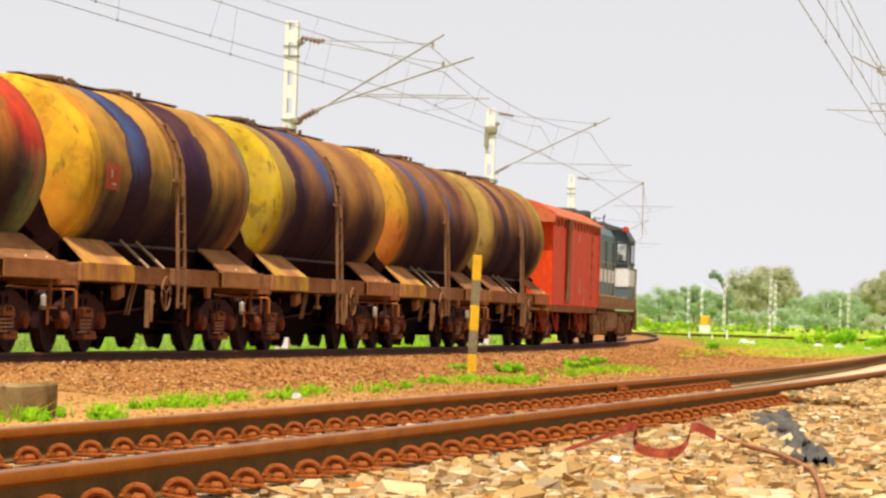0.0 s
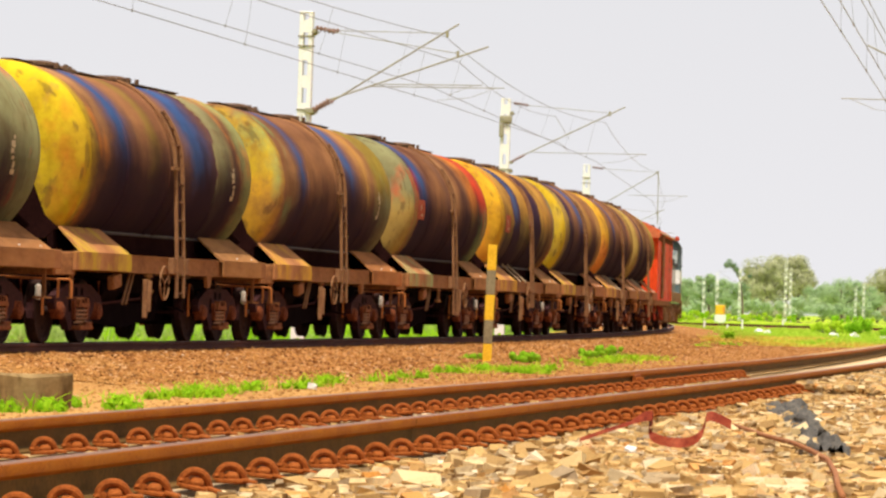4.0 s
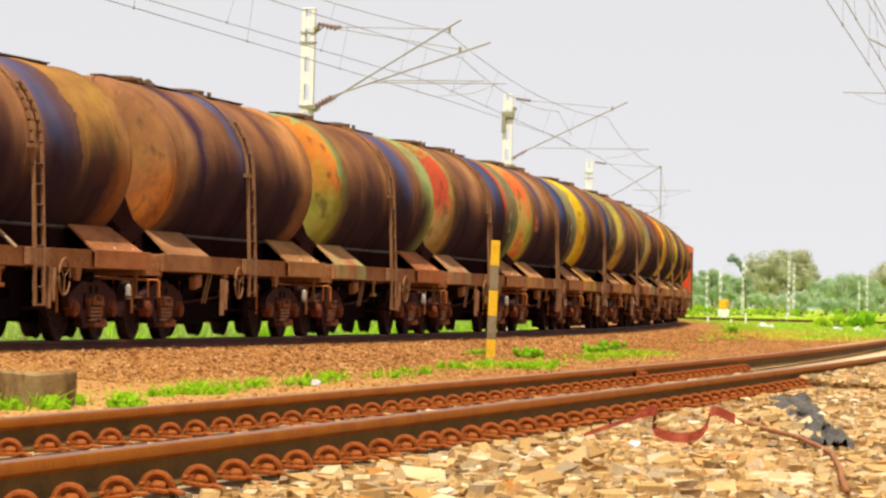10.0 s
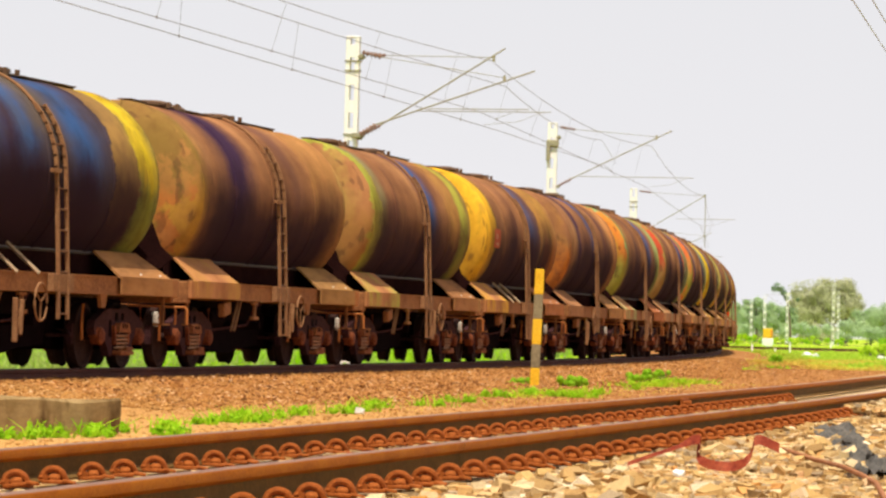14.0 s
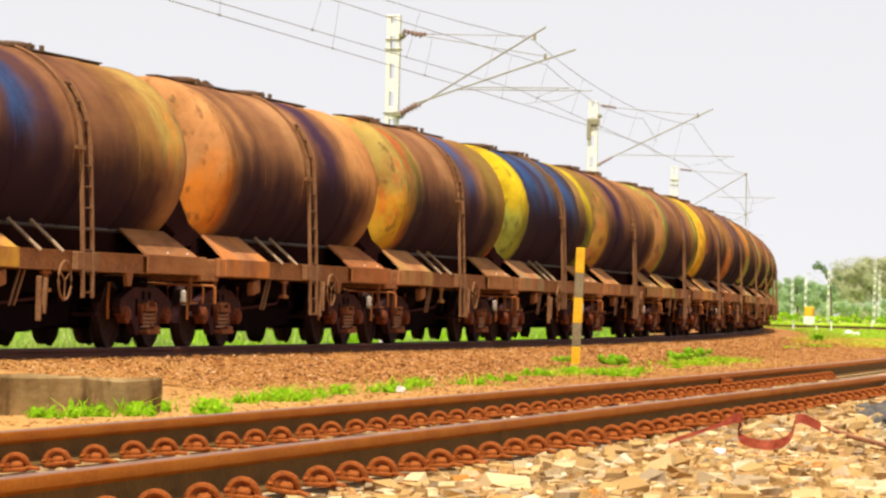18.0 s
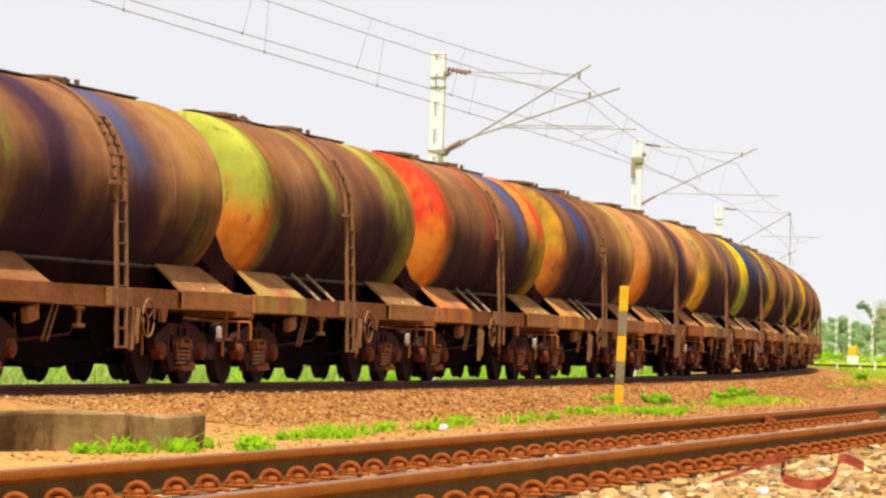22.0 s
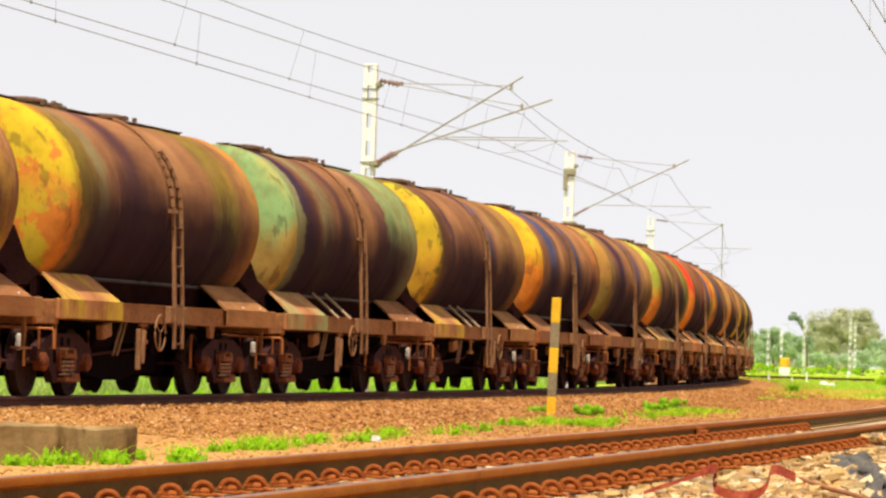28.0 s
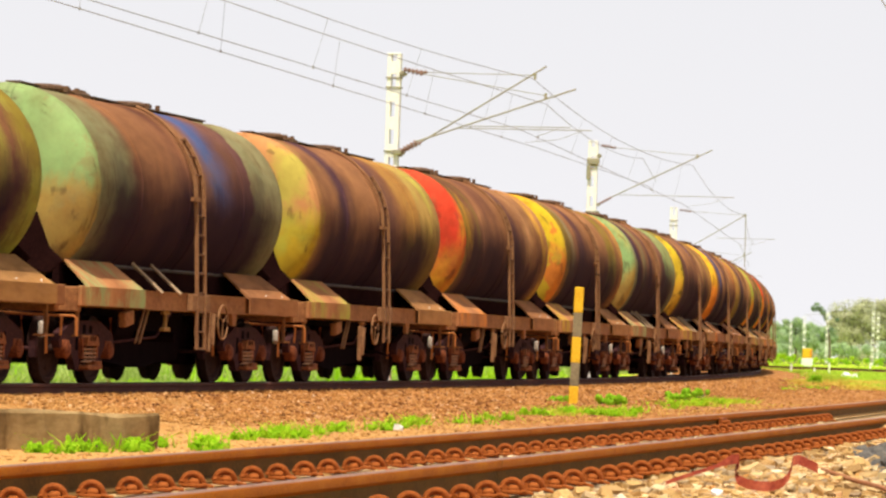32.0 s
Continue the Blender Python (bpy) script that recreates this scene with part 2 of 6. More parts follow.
M_ROD = mottled("orange-rusted rod", (0.34, 0.10, 0.025), (0.46, 0.15, 0.04), (0.55, 0.22, 0.07), 4, 0.75, 0.0, 0.3, 40, 0.003)
M_BOGIE = mottled("greasy dark bogie steel", (0.020, 0.008, 0.010), (0.040, 0.016, 0.019), (0.10, 0.036, 0.030), 2.5, 0.85, 0.0, 0.4, 22, 0.006)
M_SPRING = mottled("red-brown springs and boxes", (0.045, 0.012, 0.010), (0.125, 0.032, 0.016), (0.42, 0.13, 0.045), 5, 0.75, 0.1, 0.3, 40, 0.004)
M_COIL = mottled("dusty tan spring steel", (0.28, 0.11, 0.055), (0.46, 0.23, 0.12), (0.62, 0.40, 0.25), 6, 0.75, 0.0, 0.2, 40, 0.003)
M_SEAT = mottled("orange-rusted casting", (0.08, 0.022, 0.012), (0.20, 0.060, 0.024), (0.44, 0.17, 0.06), 4, 0.8, 0.0, 0.3, 30, 0.004)
M_WHEEL = mottled("oily wheel steel", (0.018, 0.009, 0.008), (0.030, 0.014, 0.012), (0.055, 0.026, 0.019), 3, 0.8, 0.0, 0.2, 25, 0.004)
M_HATCH = mottled("oily brown hatch steel", (0.075, 0.040, 0.026), (0.14, 0.078, 0.046), (0.23, 0.135, 0.08), 3, 0.7, 0.1, 0.3, 30, 0.004)
# near-black, so that undersides and openings hold their shade in the colour
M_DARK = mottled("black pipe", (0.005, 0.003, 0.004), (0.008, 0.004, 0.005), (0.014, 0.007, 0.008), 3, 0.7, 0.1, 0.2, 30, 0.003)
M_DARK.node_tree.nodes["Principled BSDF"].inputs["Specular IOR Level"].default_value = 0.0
M_VAN = mottled("orange-red van paint", (0.60, 0.040, 0.008), (0.78, 0.055, 0.010), (0.80, 0.085, 0.02), 1.2, 0.6, 0.0, 0.15, 12, 0.004, (1, 1, 0.3))
M_VAN.node_tree.nodes["Principled BSDF"].inputs["Specular IOR Level"].default_value = 0.08
M_CHAFED = mottled("chafed pale van paint", (0.62, 0.22, 0.10), (0.68, 0.42, 0.28), (0.72, 0.58, 0.46), 3, 0.75, 0, 0.2, 20, 0.003)
M_VAN_ROOF = mottled("orange-brown van roof", (0.56, 0.07, 0.02), (0.70, 0.10, 0.03), (0.60, 0.20, 0.09), 1.0, 0.7, 0.0, 0.15, 10, 0.004)
M_LOCO = mottled("grey-blue loco paint", (0.075, 0.12, 0.14), (0.11, 0.17, 0.19), (0.16, 0.21, 0.22), 1.4, 0.5, 0.0, 0.1, 14, 0.003)
M_LOCO_W = mottled("white loco band", (0.66, 0.66, 0.64), (0.78, 0.78, 0.77), (0.82, 0.82, 0.82), 1.4, 0.5, 0.0, 0.1, 14, 0.003)
M_LOCO_K = mottled("sooty loco roof", (0.045, 0.05, 0.055), (0.08, 0.085, 0.085), (0.13, 0.13, 0.12), 1.4, 0.7, 0.0, 0.2, 14, 0.004)
M_LOCO_T = mottled("dusty brown loco truck", (0.10, 0.05, 0.03), (0.30, 0.155, 0.07), (0.46, 0.28, 0.14), 2, 0.8, 0.0, 0.4, 20, 0.006)
M_RED = mottled("dull red paint", (0.30, 0.03, 0.015), (0.42, 0.05, 0.025), (0.48, 0.08, 0.04), 3, 0.6)
M_MARK = mottled("weathered red panel", (0.24, 0.04, 0.02), (0.38, 0.055, 0.028), (0.40, 0.12, 0.06), 5, 0.8)
M_STRAP = mottled("red-painted steel strap", (0.10, 0.012, 0.008), (0.19, 0.022, 0.012), (0.32, 0.075, 0.03), 9, 0.55, 0.1, 0.2, 50, 0.002)
M_HOSE = mottled("faded orange rubber", (0.22, 0.075, 0.03), (0.32, 0.12, 0.05), (0.42, 0.20, 0.09), 4, 0.7)
M_TARP = mottled("oily black cloth", (0.022, 0.020, 0.019), (0.070, 0.064, 0.058), (0.20, 0.17, 0.13), 4, 0.6, 0, 0.5, 40, 0.01)
M_WHITE = mottled("white stone", (0.7, 0.68, 0.64), (0.78, 0.77, 0.74), (0.84, 0.84, 0.82), 6, 0.8, 0, 0.3, 30, 0.01)
M_TRUNK = mottled("grey-brown bark", (0.10, 0.08, 0.06), (0.16, 0.13, 0.10), (0.22, 0.18, 0.14), 1.0, 0.9, 0, 0.4, 8, 0.03)
glass = Nodes("dark cab glass", 0.08)
glass.out.inputs["Specular IOR Level"].default_value = 0.5
glass.out.inputs["Base Color"].default_value = (0.02, 0.025, 0.03, 1)
M_GLASS = glass.mat


# sky seen through the cab, painted as pale patches on solid glass
pale = Nodes("pale cab glass", 0.2)
pale.color(pale.ramp(pale.noise(3, 2, 0.5), [(0.4, (0.22, 0.26, 0.28)), (0.6, (0.62, 0.66, 0.66))])[0])
M_CABGLASS = pale.mat


def leaf_mat(name, c1, c2, c3, roughness=0.75):
    m = Nodes(name, roughness)
    m.color(m.ramp(m.random(True), [(0.0, c1), (0.5, c2), (1.0, c3)])[0])
    # thin leaves let part of the light through
    glow, both = m.n.new("ShaderNodeBsdfTranslucent"), m.n.new("ShaderNodeMixShader")
    m.link(m.out.inputs["Base Color"].links[0].from_socket, glow.inputs["Color"])
    both.inputs[0].default_value = 0.5
    m.link(m.out.outputs[0], both.inputs[1])
    m.link(glow.outputs[0], both.inputs[2])
    m.link(both.outputs[0], m.n["Material Output"].inputs["Surface"])
    return m.mat


M_GRASS = leaf_mat("bright fresh grass", (0.22, 0.44, 0.010), (0.32, 0.58, 0.015), (0.44, 0.66, 0.035))
M_LAWN = leaf_mat("short yellow-green grass", (0.28, 0.47, 0.03), (0.40, 0.57, 0.05), (0.56, 0.64, 0.09))
M_DRY = leaf_mat("dry orange-yellow grass", (0.58, 0.36, 0.06), (0.66, 0.48, 0.09), (0.60, 0.56, 0.10))
M_REED = leaf_mat("pale grey-green grass", (0.22, 0.30, 0.07), (0.32, 0.42, 0.11), (0.42, 0.50, 0.18))
M_GRASS_Y = leaf_mat("yellowing grass", (0.44, 0.60, 0.03), (0.52, 0.68, 0.04), (0.48, 0.68, 0.04))
# far leaves: the haze of distance is lightened into these two colours
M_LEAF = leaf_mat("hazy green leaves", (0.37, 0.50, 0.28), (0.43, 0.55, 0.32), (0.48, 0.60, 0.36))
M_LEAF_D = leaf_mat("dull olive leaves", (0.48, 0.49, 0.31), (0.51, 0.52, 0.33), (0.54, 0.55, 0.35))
M_LEAF_K = leaf_mat("dark green leaves", (0.22, 0.31, 0.20), (0.26, 0.35, 0.23), (0.30, 0.39, 0.26))
M_LEAF_Y = leaf_mat("lush shrub leaves", (0.24, 0.48, 0.014), (0.33, 0.60, 0.025), (0.44, 0.68, 0.05))

field = Nodes("grassy ground", 0.95)
f1, f2, f3 = field.noise(0.05, 5, 0.6, space="Object"), field.noise(0.6, 4, 0.6), field.noise(9, 3, 0.6)
fc = field.ramp(f1, [(0.35, (0.26, 0.46, 0.025)), (0.5, (0.40, 0.55, 0.04)), (0.65, (0.55, 0.54, 0.06))])[0]
fc = field.mix(0.5, fc, field.ramp(f2, [(0.35, (0.5, 0.55, 0.4)), (0.65, (1.15, 1.1, 1.0))])[0], "MULTIPLY")
fc = field.mix(0.45, fc, field.ramp(f3, [(0.35, (0.45, 0.5, 0.35)), (0.65, (1.2, 1.2, 1.0))])[0], "MULTIPLY")
field.color(fc)
field.bump(f3, 0.6, 0.05)
M_FIELD = field.mat

PAINT = dict(Y=(0.68, 0.385, 0.028), L=(0.34, 0.365, 0.055), N=(0.58, 0.42, 0.02), B=(0.032, 0.078, 0.21), K=(0.030, 0.016, 0.048), R=(0.66, 0.045, 0.022), G=(0.23, 0.38, 0.15),
             O=(0.66, 0.21, 0.028), P=(0.42, 0.225, 0.05), T=(0.40, 0.28, 0.075), S=(0.22, 0.235, 0.12), C=(0.50, 0.235, 0.09), V=(0.20, 0.155, 0.022))


def barrel_mat(name, bands, base=(0.222, 0.103, 0.051), wear=0.5, darkened=0.0, extra="O", shift=(0, 0, 0)):
    """Rust-brown tank paint under oily grime, shade painted on the belly, and paint bands that run round the barrel;
    bands: from, to (metres along), colour key, strength, and where the lower part has another colour, its key.
    """
    m = Nodes(name, 0.8)
    m.out.inputs["Specular IOR Level"].default_value = 0.008
    x, y, z = m.sep(m.coord())
    ragged = m.noise(1.0, 6, 0.68, (0.5, 1.1, 0.9))              # ragged band edges
    m.shift = shift                                               # no two barrels weathered alike
    streak = m.noise(1.0, 2, 0.5, (0.62, 0.22, 0.25))              # drawn out round the barrel
    thin = m.noise(1.0, 3, 0.55, (1.7, 0.3, 0.35))                # narrow runs
    blot = m.noise(1.0, 6, 0.66, (0.32, 0.75, 0.75))
    along = m.math("ADD", x, m.math("MULTIPLY", m.math("SUBTRACT", ragged, 0.333), 1.5))
    fac = m.math("ADD", m.math("MULTIPLY", along, 1 / 12.8), 0.5)
    brown = m.ramp(streak, [(0.30, (base[0] * 0.62, base[1] * 0.56, base[2] * 0.70)), (0.45, base), (0.56, (base[0] * 1.1, base[1] * 1.1, base[2] * 1.05)), (0.72, (base[0] * 1.45, base[1] * 1.6, base[2] * 1.5))])[0]
    brown = m.mix(0.8, brown, m.ramp(blot, [(0.3, (0.50, 0.44, 0.46)), (0.65, (1.35, 1.3, 1.2))])[0], "MULTIPLY")
    brown = m.mix(0.16, brown, m.ramp(thin, [(0.34, (0.6, 0.55, 0.55)), (0.5, (1, 1, 1)), (0.68, (1.35, 1.35, 1.25))])[0], "MULTIPLY")
    # soft-edged bands in one ramp: colour and strength
    stops, prev = [(0.0, (*base, 0.0))], -6.4
    low, last = [], -9.0
    for a, b, key, force, *below in sorted(bands):
        c = PAINT[key]
        low.append(PAINT[below[0]] if below else c)
        soft = min(0.30, (b - a) * 0.36)
        a2, b2 = max(a - soft, prev + 0.01), b + soft
        rim, inset = c, soft
        if key in "BK":                                           # blue and dark bands fade into the grime at their edges
            rim, inset = PAINT["K"], (b - a) * (0.40 if key == "B" else 0.36)
            # their lower half turns near-black: the flank's shade put into the colour
            low[-1] = PAINT["K"]
        meet = 0.0
        if a - last < 0.4:                                        # neighbouring bands meet with no bare paint between
            meet = min(force, stops[-2][1][3])
            stops[-1] = (stops[-1][0], (*stops[-1][1][:3], meet))
        last = b
        stops += [((a2 + 6.4) / 12.8, (*rim, meet)), ((a + inset + 6.4) / 12.8, (*c, force)), ((b - inset + 6.4) / 12.8, (*c, force)), ((min(b2, 6.39) + 6.4) / 12.8, (*rim, 0.0))]
        prev = b2
    bandcol, bandalpha = m.ramp(fac, stops[:32])
    lowcol = m.ramp(fac, [stops[0]] + [(p, low[k // 4]) for k, (p, c) in enumerate(stops[1:32])])[0]
    # lower orange under yellow and lime ends also paints in light off the ground
    height = m.math("ADD", z, m.math("MULTIPLY", m.math("SUBTRACT", m.noise(1.0, 5, 0.7, (1.3, 0.8, 0.5)), 0.5), 1.8))
    bandcol = m.mix(m.ramp(m.math("MULTIPLY", height, 0.25), [(0.66, (1, 1, 1)), (0.77, (0, 0, 0))])[0], bandcol, lowcol)
    worn = m.ramp(m.math("ADD", m.math("MULTIPLY", thin, 0.15), m.math("MULTIPLY", blot, 0.85)), [(0.34, (0.42, 0.42, 0.42)), (0.40 + 0.16 * wear, (1, 1, 1))])[0]
    grime = m.ramp(m.noise(1.0, 5, 0.7, (0.7, 0.9, 0.8)), [(0.30, (0.58, 0.50, 0.45)), (0.48, (0.95, 0.93, 0.90)), (0.7, (1.22, 1.2, 1.15))])[0]
    # flaked spots and short drips where the brown shows through
    flakes = m.ramp(m.noise(1.0, 4, 0.75, (1.1, 1.9, 1.5)), [(0.59, (1, 1, 1)), (0.66, (0.5, 0.5, 0.5))])[0]
    rust = m.ramp(m.noise(1.0, 5, 0.7, (0.8, 0.7, 0.45)), [(0.52, (0, 0, 0)), (0.70, (0.45, 0.45, 0.45))])[0]
    light = m.math("GREATER_THAN", m.sep(bandcol)[0], 0.15)
    rust = m.math("MULTIPLY", rust, m.math("GREATER_THAN", m.sep(bandcol)[0], 0.3))             # rust and flakes show on the light paints only
    flakes = m.mix(m.math("MULTIPLY", light, 0.7), (1, 1, 1), flakes)
    coat = m.mix(rust, bandcol, m.mix(0.6, bandcol, (0.42, 0.13, 0.03)))
    # the dished ends kept their paint better than the flanks
    kept = m.ramp(fac, [(0.08, (0.8, 0.8, 0.8)), (0.14, (0.65, 0.65, 0.65)), (0.20, (0.15, 0.15, 0.15)), (0.82, (0.12, 0.12, 0.12)), (0.90, (0.4, 0.4, 0.4))])[0]
    wear_all = m.math("MULTIPLY", m.sep(m.mix(kept, worn, (1, 1, 1)))[0], m.sep(flakes)[0])
    col = m.mix(m.math("MULTIPLY", bandalpha, wear_all), brown, m.mix(1.0, coat, grime, "MULTIPLY"))
    # patches of another paint and short dark drips near the ends
    zone = m.ramp(fac, [(0.17, (1, 1, 1)), (0.24, (0, 0, 0)), (0.76, (0, 0, 0)), (0.84, (0.8, 0.8, 0.8))])[0]
    patch = m.ramp(m.noise(1.0, 4, 0.62, (1.3, 0.9, 0.7)), [(0.53, (0, 0, 0)), (0.66, (0.62, 0.62, 0.62))])[0]
    col = m.mix(m.math("MULTIPLY", patch, zone), col, m.mix(1.0, PAINT[extra], grime, "MULTIPLY"))
    drip = m.ramp(m.noise(1.0, 3, 0.5, (13.0, 3.2, 2.2)), [(0.59, (0, 0, 0)), (0.66, (0.5, 0.5, 0.5))])[0]
    col = m.mix(m.math("MULTIPLY", drip, zone), col, (0.075, 0.038, 0.022))
    # the lower flank's shade, painted in with oily grime: a ragged edge, black below, thinner near the ends
    shade_edge = m.math("ADD", z, m.math("MULTIPLY", m.math("SUBTRACT", m.noise(1.0, 5, 0.62, (0.55, 0.4, 0.3)), 0.5 + 0.05 * darkened), 1.7))
    grime_shade = m.ramp(m.math("MULTIPLY", shade_edge, 0.25), [(0.55, (1, 1, 1)), (0.65, (0.9, 0.9, 0.9)), (0.73, (0.56, 0.56, 0.56)), (0.84, (0, 0, 0))])[0]
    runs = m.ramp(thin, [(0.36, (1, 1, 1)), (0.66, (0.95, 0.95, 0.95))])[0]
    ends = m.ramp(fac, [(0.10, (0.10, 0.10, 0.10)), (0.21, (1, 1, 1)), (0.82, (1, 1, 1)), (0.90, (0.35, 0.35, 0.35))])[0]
    col = m.mix(m.math("MULTIPLY", m.math("MULTIPLY", grime_shade, runs), ends), col, (0.025, 0.0125, 0.020))
    m.color(col)
    fine = m.noise(1.0, 4, 0.6, (1.5, 6, 6))
    m.bump(fine, 0.05, 0.01)
    return m.mat


# ---- building helpers ----
def finish(bm, name, mat, smooth=None):
    me = bpy.data.meshes.new(name)
    if smooth is not None:
        for f in bm.faces:
            f.smooth = True
        for e in bm.edges:
            e.smooth = e.is_boundary or len(e.link_faces) == 2 and e.calc_face_angle(0) < radians(smooth)
    bm.to_mesh(me)
    bm.free()
    me.materials.append(mat)
    return me


def part(name, bm, mat, parent=None, label="", smooth=None):
    ob = new(name, bm if isinstance(bm, bpy.types.Mesh) else finish(bm, name, mat, smooth))
    if parent:
        ob.parent = parent
    if label:
        ob["label"] = label
    return ob


def thing(name, label, category, group="", kind="", at=None):
    ob = new(name)
    ob.empty_display_size = 0.2
    if at is not None:
        ob.matrix_world = at
    return tagged(ob, label, category, group, kind)


def box(bm, c, s, m=None, bevel=0.0):
    """A box with centre c and size s; m: a turn about its centre."""
    t = Matrix.Translation(c) @ (m or Matrix()) @ Matrix.Diagonal((*s, 1))
    made = bmesh.ops.create_cube(bm, size=1, matrix=t)["verts"]
    if bevel:
        edges = list({e for v in made for e in v.link_edges})
        bmesh.ops.bevel(bm, geom=edges, offset=bevel, segments=1, affect="EDGES")
    return bm


def rod(bm, a, b, r, n=8, r2=None):
    a, b = Vector(a), Vector(b)
    d = b - a
    t = Matrix.Translation((a + b) / 2) @ d.to_track_quat("Z", "Y").to_matrix().to_4x4()
    bmesh.ops.create_cone(bm, cap_ends=True, segments=n, radius1=r, radius2=r if r2 is None else r2, depth=d.length, matrix=t)
    return bm


def pipe(bm, pts, r, n=6, closed=False):
    """A round bar along a polyline."""
    pts = [Vector(p) for p in pts]
    rings, up = [], Vector((0, 0, 1))
    k = len(pts)
    for i, p in enumerate(pts):
        a = pts[(i - 1) % k] if closed or i else p
        b = pts[(i + 1) % k] if closed or i < k - 1 else p
        d = (b - a).normalized()
        u = d.cross(up)
        if u.length < 0.05:
            u = d.cross(Vector((1, 0, 0)))
        u.normalize()
        v = d.cross(u)
        rings.append([bm.verts.new(p + r * (math.cos(2 * math.pi * j / n) * u + math.sin(2 * math.pi * j / n) * v)) for j in range(n)])
    for i in range(k if closed else k - 1):
        q, w = rings[i], rings[(i + 1) % k]
        for j in range(n):
            bm.faces.new((q[j], q[(j + 1) % n], w[(j + 1) % n], w[j]))
    if not closed:
        bm.faces.new(rings[0][::-1])
        bm.faces.new(rings[-1])
    return bm


def revolve(bm, profile, n=32, axis="x", centre=(0, 0, 0)):
    """profile: (along, radius) pairs, turned about an axis."""
    cx, cy, cz = centre
    rings = []
    for a, r in profile:
        ring = []
        for j in range(n):
            c, s = math.cos(2 * math.pi * j / n) * r, math.sin(2 * math.pi * j / n) * r
            p = (a, c, s) if axis == "x" else (c, a, s) if axis == "y" else (c, s, a)
            ring.append(bm.verts.new((p[0] + cx, p[1] + cy, p[2] + cz)))
        rings.append(ring)
    for q, w in zip(rings, rings[1:]):
        for j in range(n):
            bm.faces.new((q[j], q[(j + 1) % n], w[(j + 1) % n], w[j]))
    bm.faces.new(rings[0][::-1])
    bm.faces.new(rings[-1])
    bmesh.ops.recalc_face_normals(bm, faces=bm.faces)
    return bm


def prism(bm, outline, x0, x1, axis="x"):
    """An outline of (u, v) drawn out from x0 to x1 along an axis."""
    def p(a, u, v):
        return (a, u, v) if axis == "x" else (u, a, v)
    q = [bm.verts.new(p(x0, u, v)) for u, v in outline]
    w = [bm.verts.new(p(x1, u, v)) for u, v in outline]
    k = len(outline)
    faces = [bm.faces.new((q[j], q[(j + 1) % k], w[(j + 1) % k], w[j])) for j in range(k)]
    faces += [bm.faces.new(q[::-1]), bm.faces.new(w)]
    bmesh.ops.recalc_face_normals(bm, faces=faces)
    return bm


def sweep(bm, line, profile, z, ss, closed=True):
    """A profile of (off, height) drawn along a track line."""
    rings = []
    for s in ss:
        rings.append([bm.verts.new((*line.at(s, o)[:2], z + v)) for o, v in profile])
    k = len(profile)
    for q, w in zip(rings, rings[1:]):
        for j in range(k if closed else k - 1):
            bm.faces.new((q[j], q[(j + 1) % k], w[(j + 1) % k], w[j]))
    if closed:
        bm.faces.new(rings[0][::-1])
        bm.faces.new(rings[-1])
    bmesh.ops.recalc_face_normals(bm, faces=bm.faces)
    return bm


def steps(a, b, d):
    n = max(1, math.ceil((b - a) / d))
    return [a + (b - a) * i / n for i in range(n + 1)]


def raw(name, verts, faces, mat):
    """A mesh from numpy arrays of equal-sized faces."""
    me = bpy.data.meshes.new(name)
    nf, k = faces.shape
    me.vertices.add(len(verts))
    me.vertices.foreach_set("co", verts.astype(np.float32).ravel())
    me.loops.add(nf * k)
    me.loops.foreach_set("vertex_index", faces.astype(np.int32).ravel())
    me.polygons.add(nf)
    me.polygons.foreach_set("loop_start", np.arange(0, nf * k, k, dtype=np.int32))
    me.update(calc_edges=True)
    me.shade_flat()
    me.materials.append(mat)
    return me


BLOCK_V = np.array([(-1, -1, -1), (1, -1, -1), (1, 1, -1), (-1, 1, -1), (-1, -1, 1), (1, -1, 1), (1, 1, 1), (-1, 1, 1)]) * 0.72
BLOCK_F = np.array([(0, 2, 1), (0, 3, 2), (4, 5, 6), (4, 6, 7), (0, 1, 5), (0, 5, 4), (1, 2, 6), (1, 6, 5), (2, 3, 7), (2, 7, 6), (3, 0, 4), (3, 4, 7)])
OCT_V = np.array([(1, 0, 0), (-1, 0, 0), (0, 1, 0), (0, -1, 0), (0, 0, 1), (0, 0, -1)], float)
OCT_F = np.array([(0, 2, 4), (2, 1, 4), (1, 3, 4), (3, 0, 4), (2, 0, 5), (1, 2, 5), (3, 1, 5), (0, 3, 5)])


def rubble(rng, places, sizes, fine=True):
    """Angular broken stones: arrays of vertices and faces."""
    bv, bf = (BLOCK_V, BLOCK_F) if fine else (OCT_V, OCT_F)
    n, k = len(places), len(bv)
    v = np.repeat(bv[None], n, 0) * rng.uniform(0.55, 1.25, (n, k, 3))
    v *= np.stack([rng.uniform(0.75, 1.35, n), rng.uniform(0.6, 1.0, n), rng.uniform(0.35, 0.75, n)], 1)[:, None, :]
    a, b = rng.uniform(0, 2 * np.pi, n), rng.normal(0, 0.35, n)
    ca, sa, cb, sb = np.cos(a), np.sin(a), np.cos(b), np.sin(b)
    x, y, z = v[..., 0], v[..., 1], v[..., 2]
    y, z = y * cb[:, None] - z * sb[:, None], y * sb[:, None] + z * cb[:, None]
    x, y = x * ca[:, None] - y * sa[:, None], x * sa[:, None] + y * ca[:, None]
    v = np.stack([x, y, z], -1) * sizes[:, None, None] * 0.5 + places[:, None, :]
    f = bf[None] + (np.arange(n) * k)[:, None, None]
    return v.reshape(-1, 3), f.reshape(-1, 3)


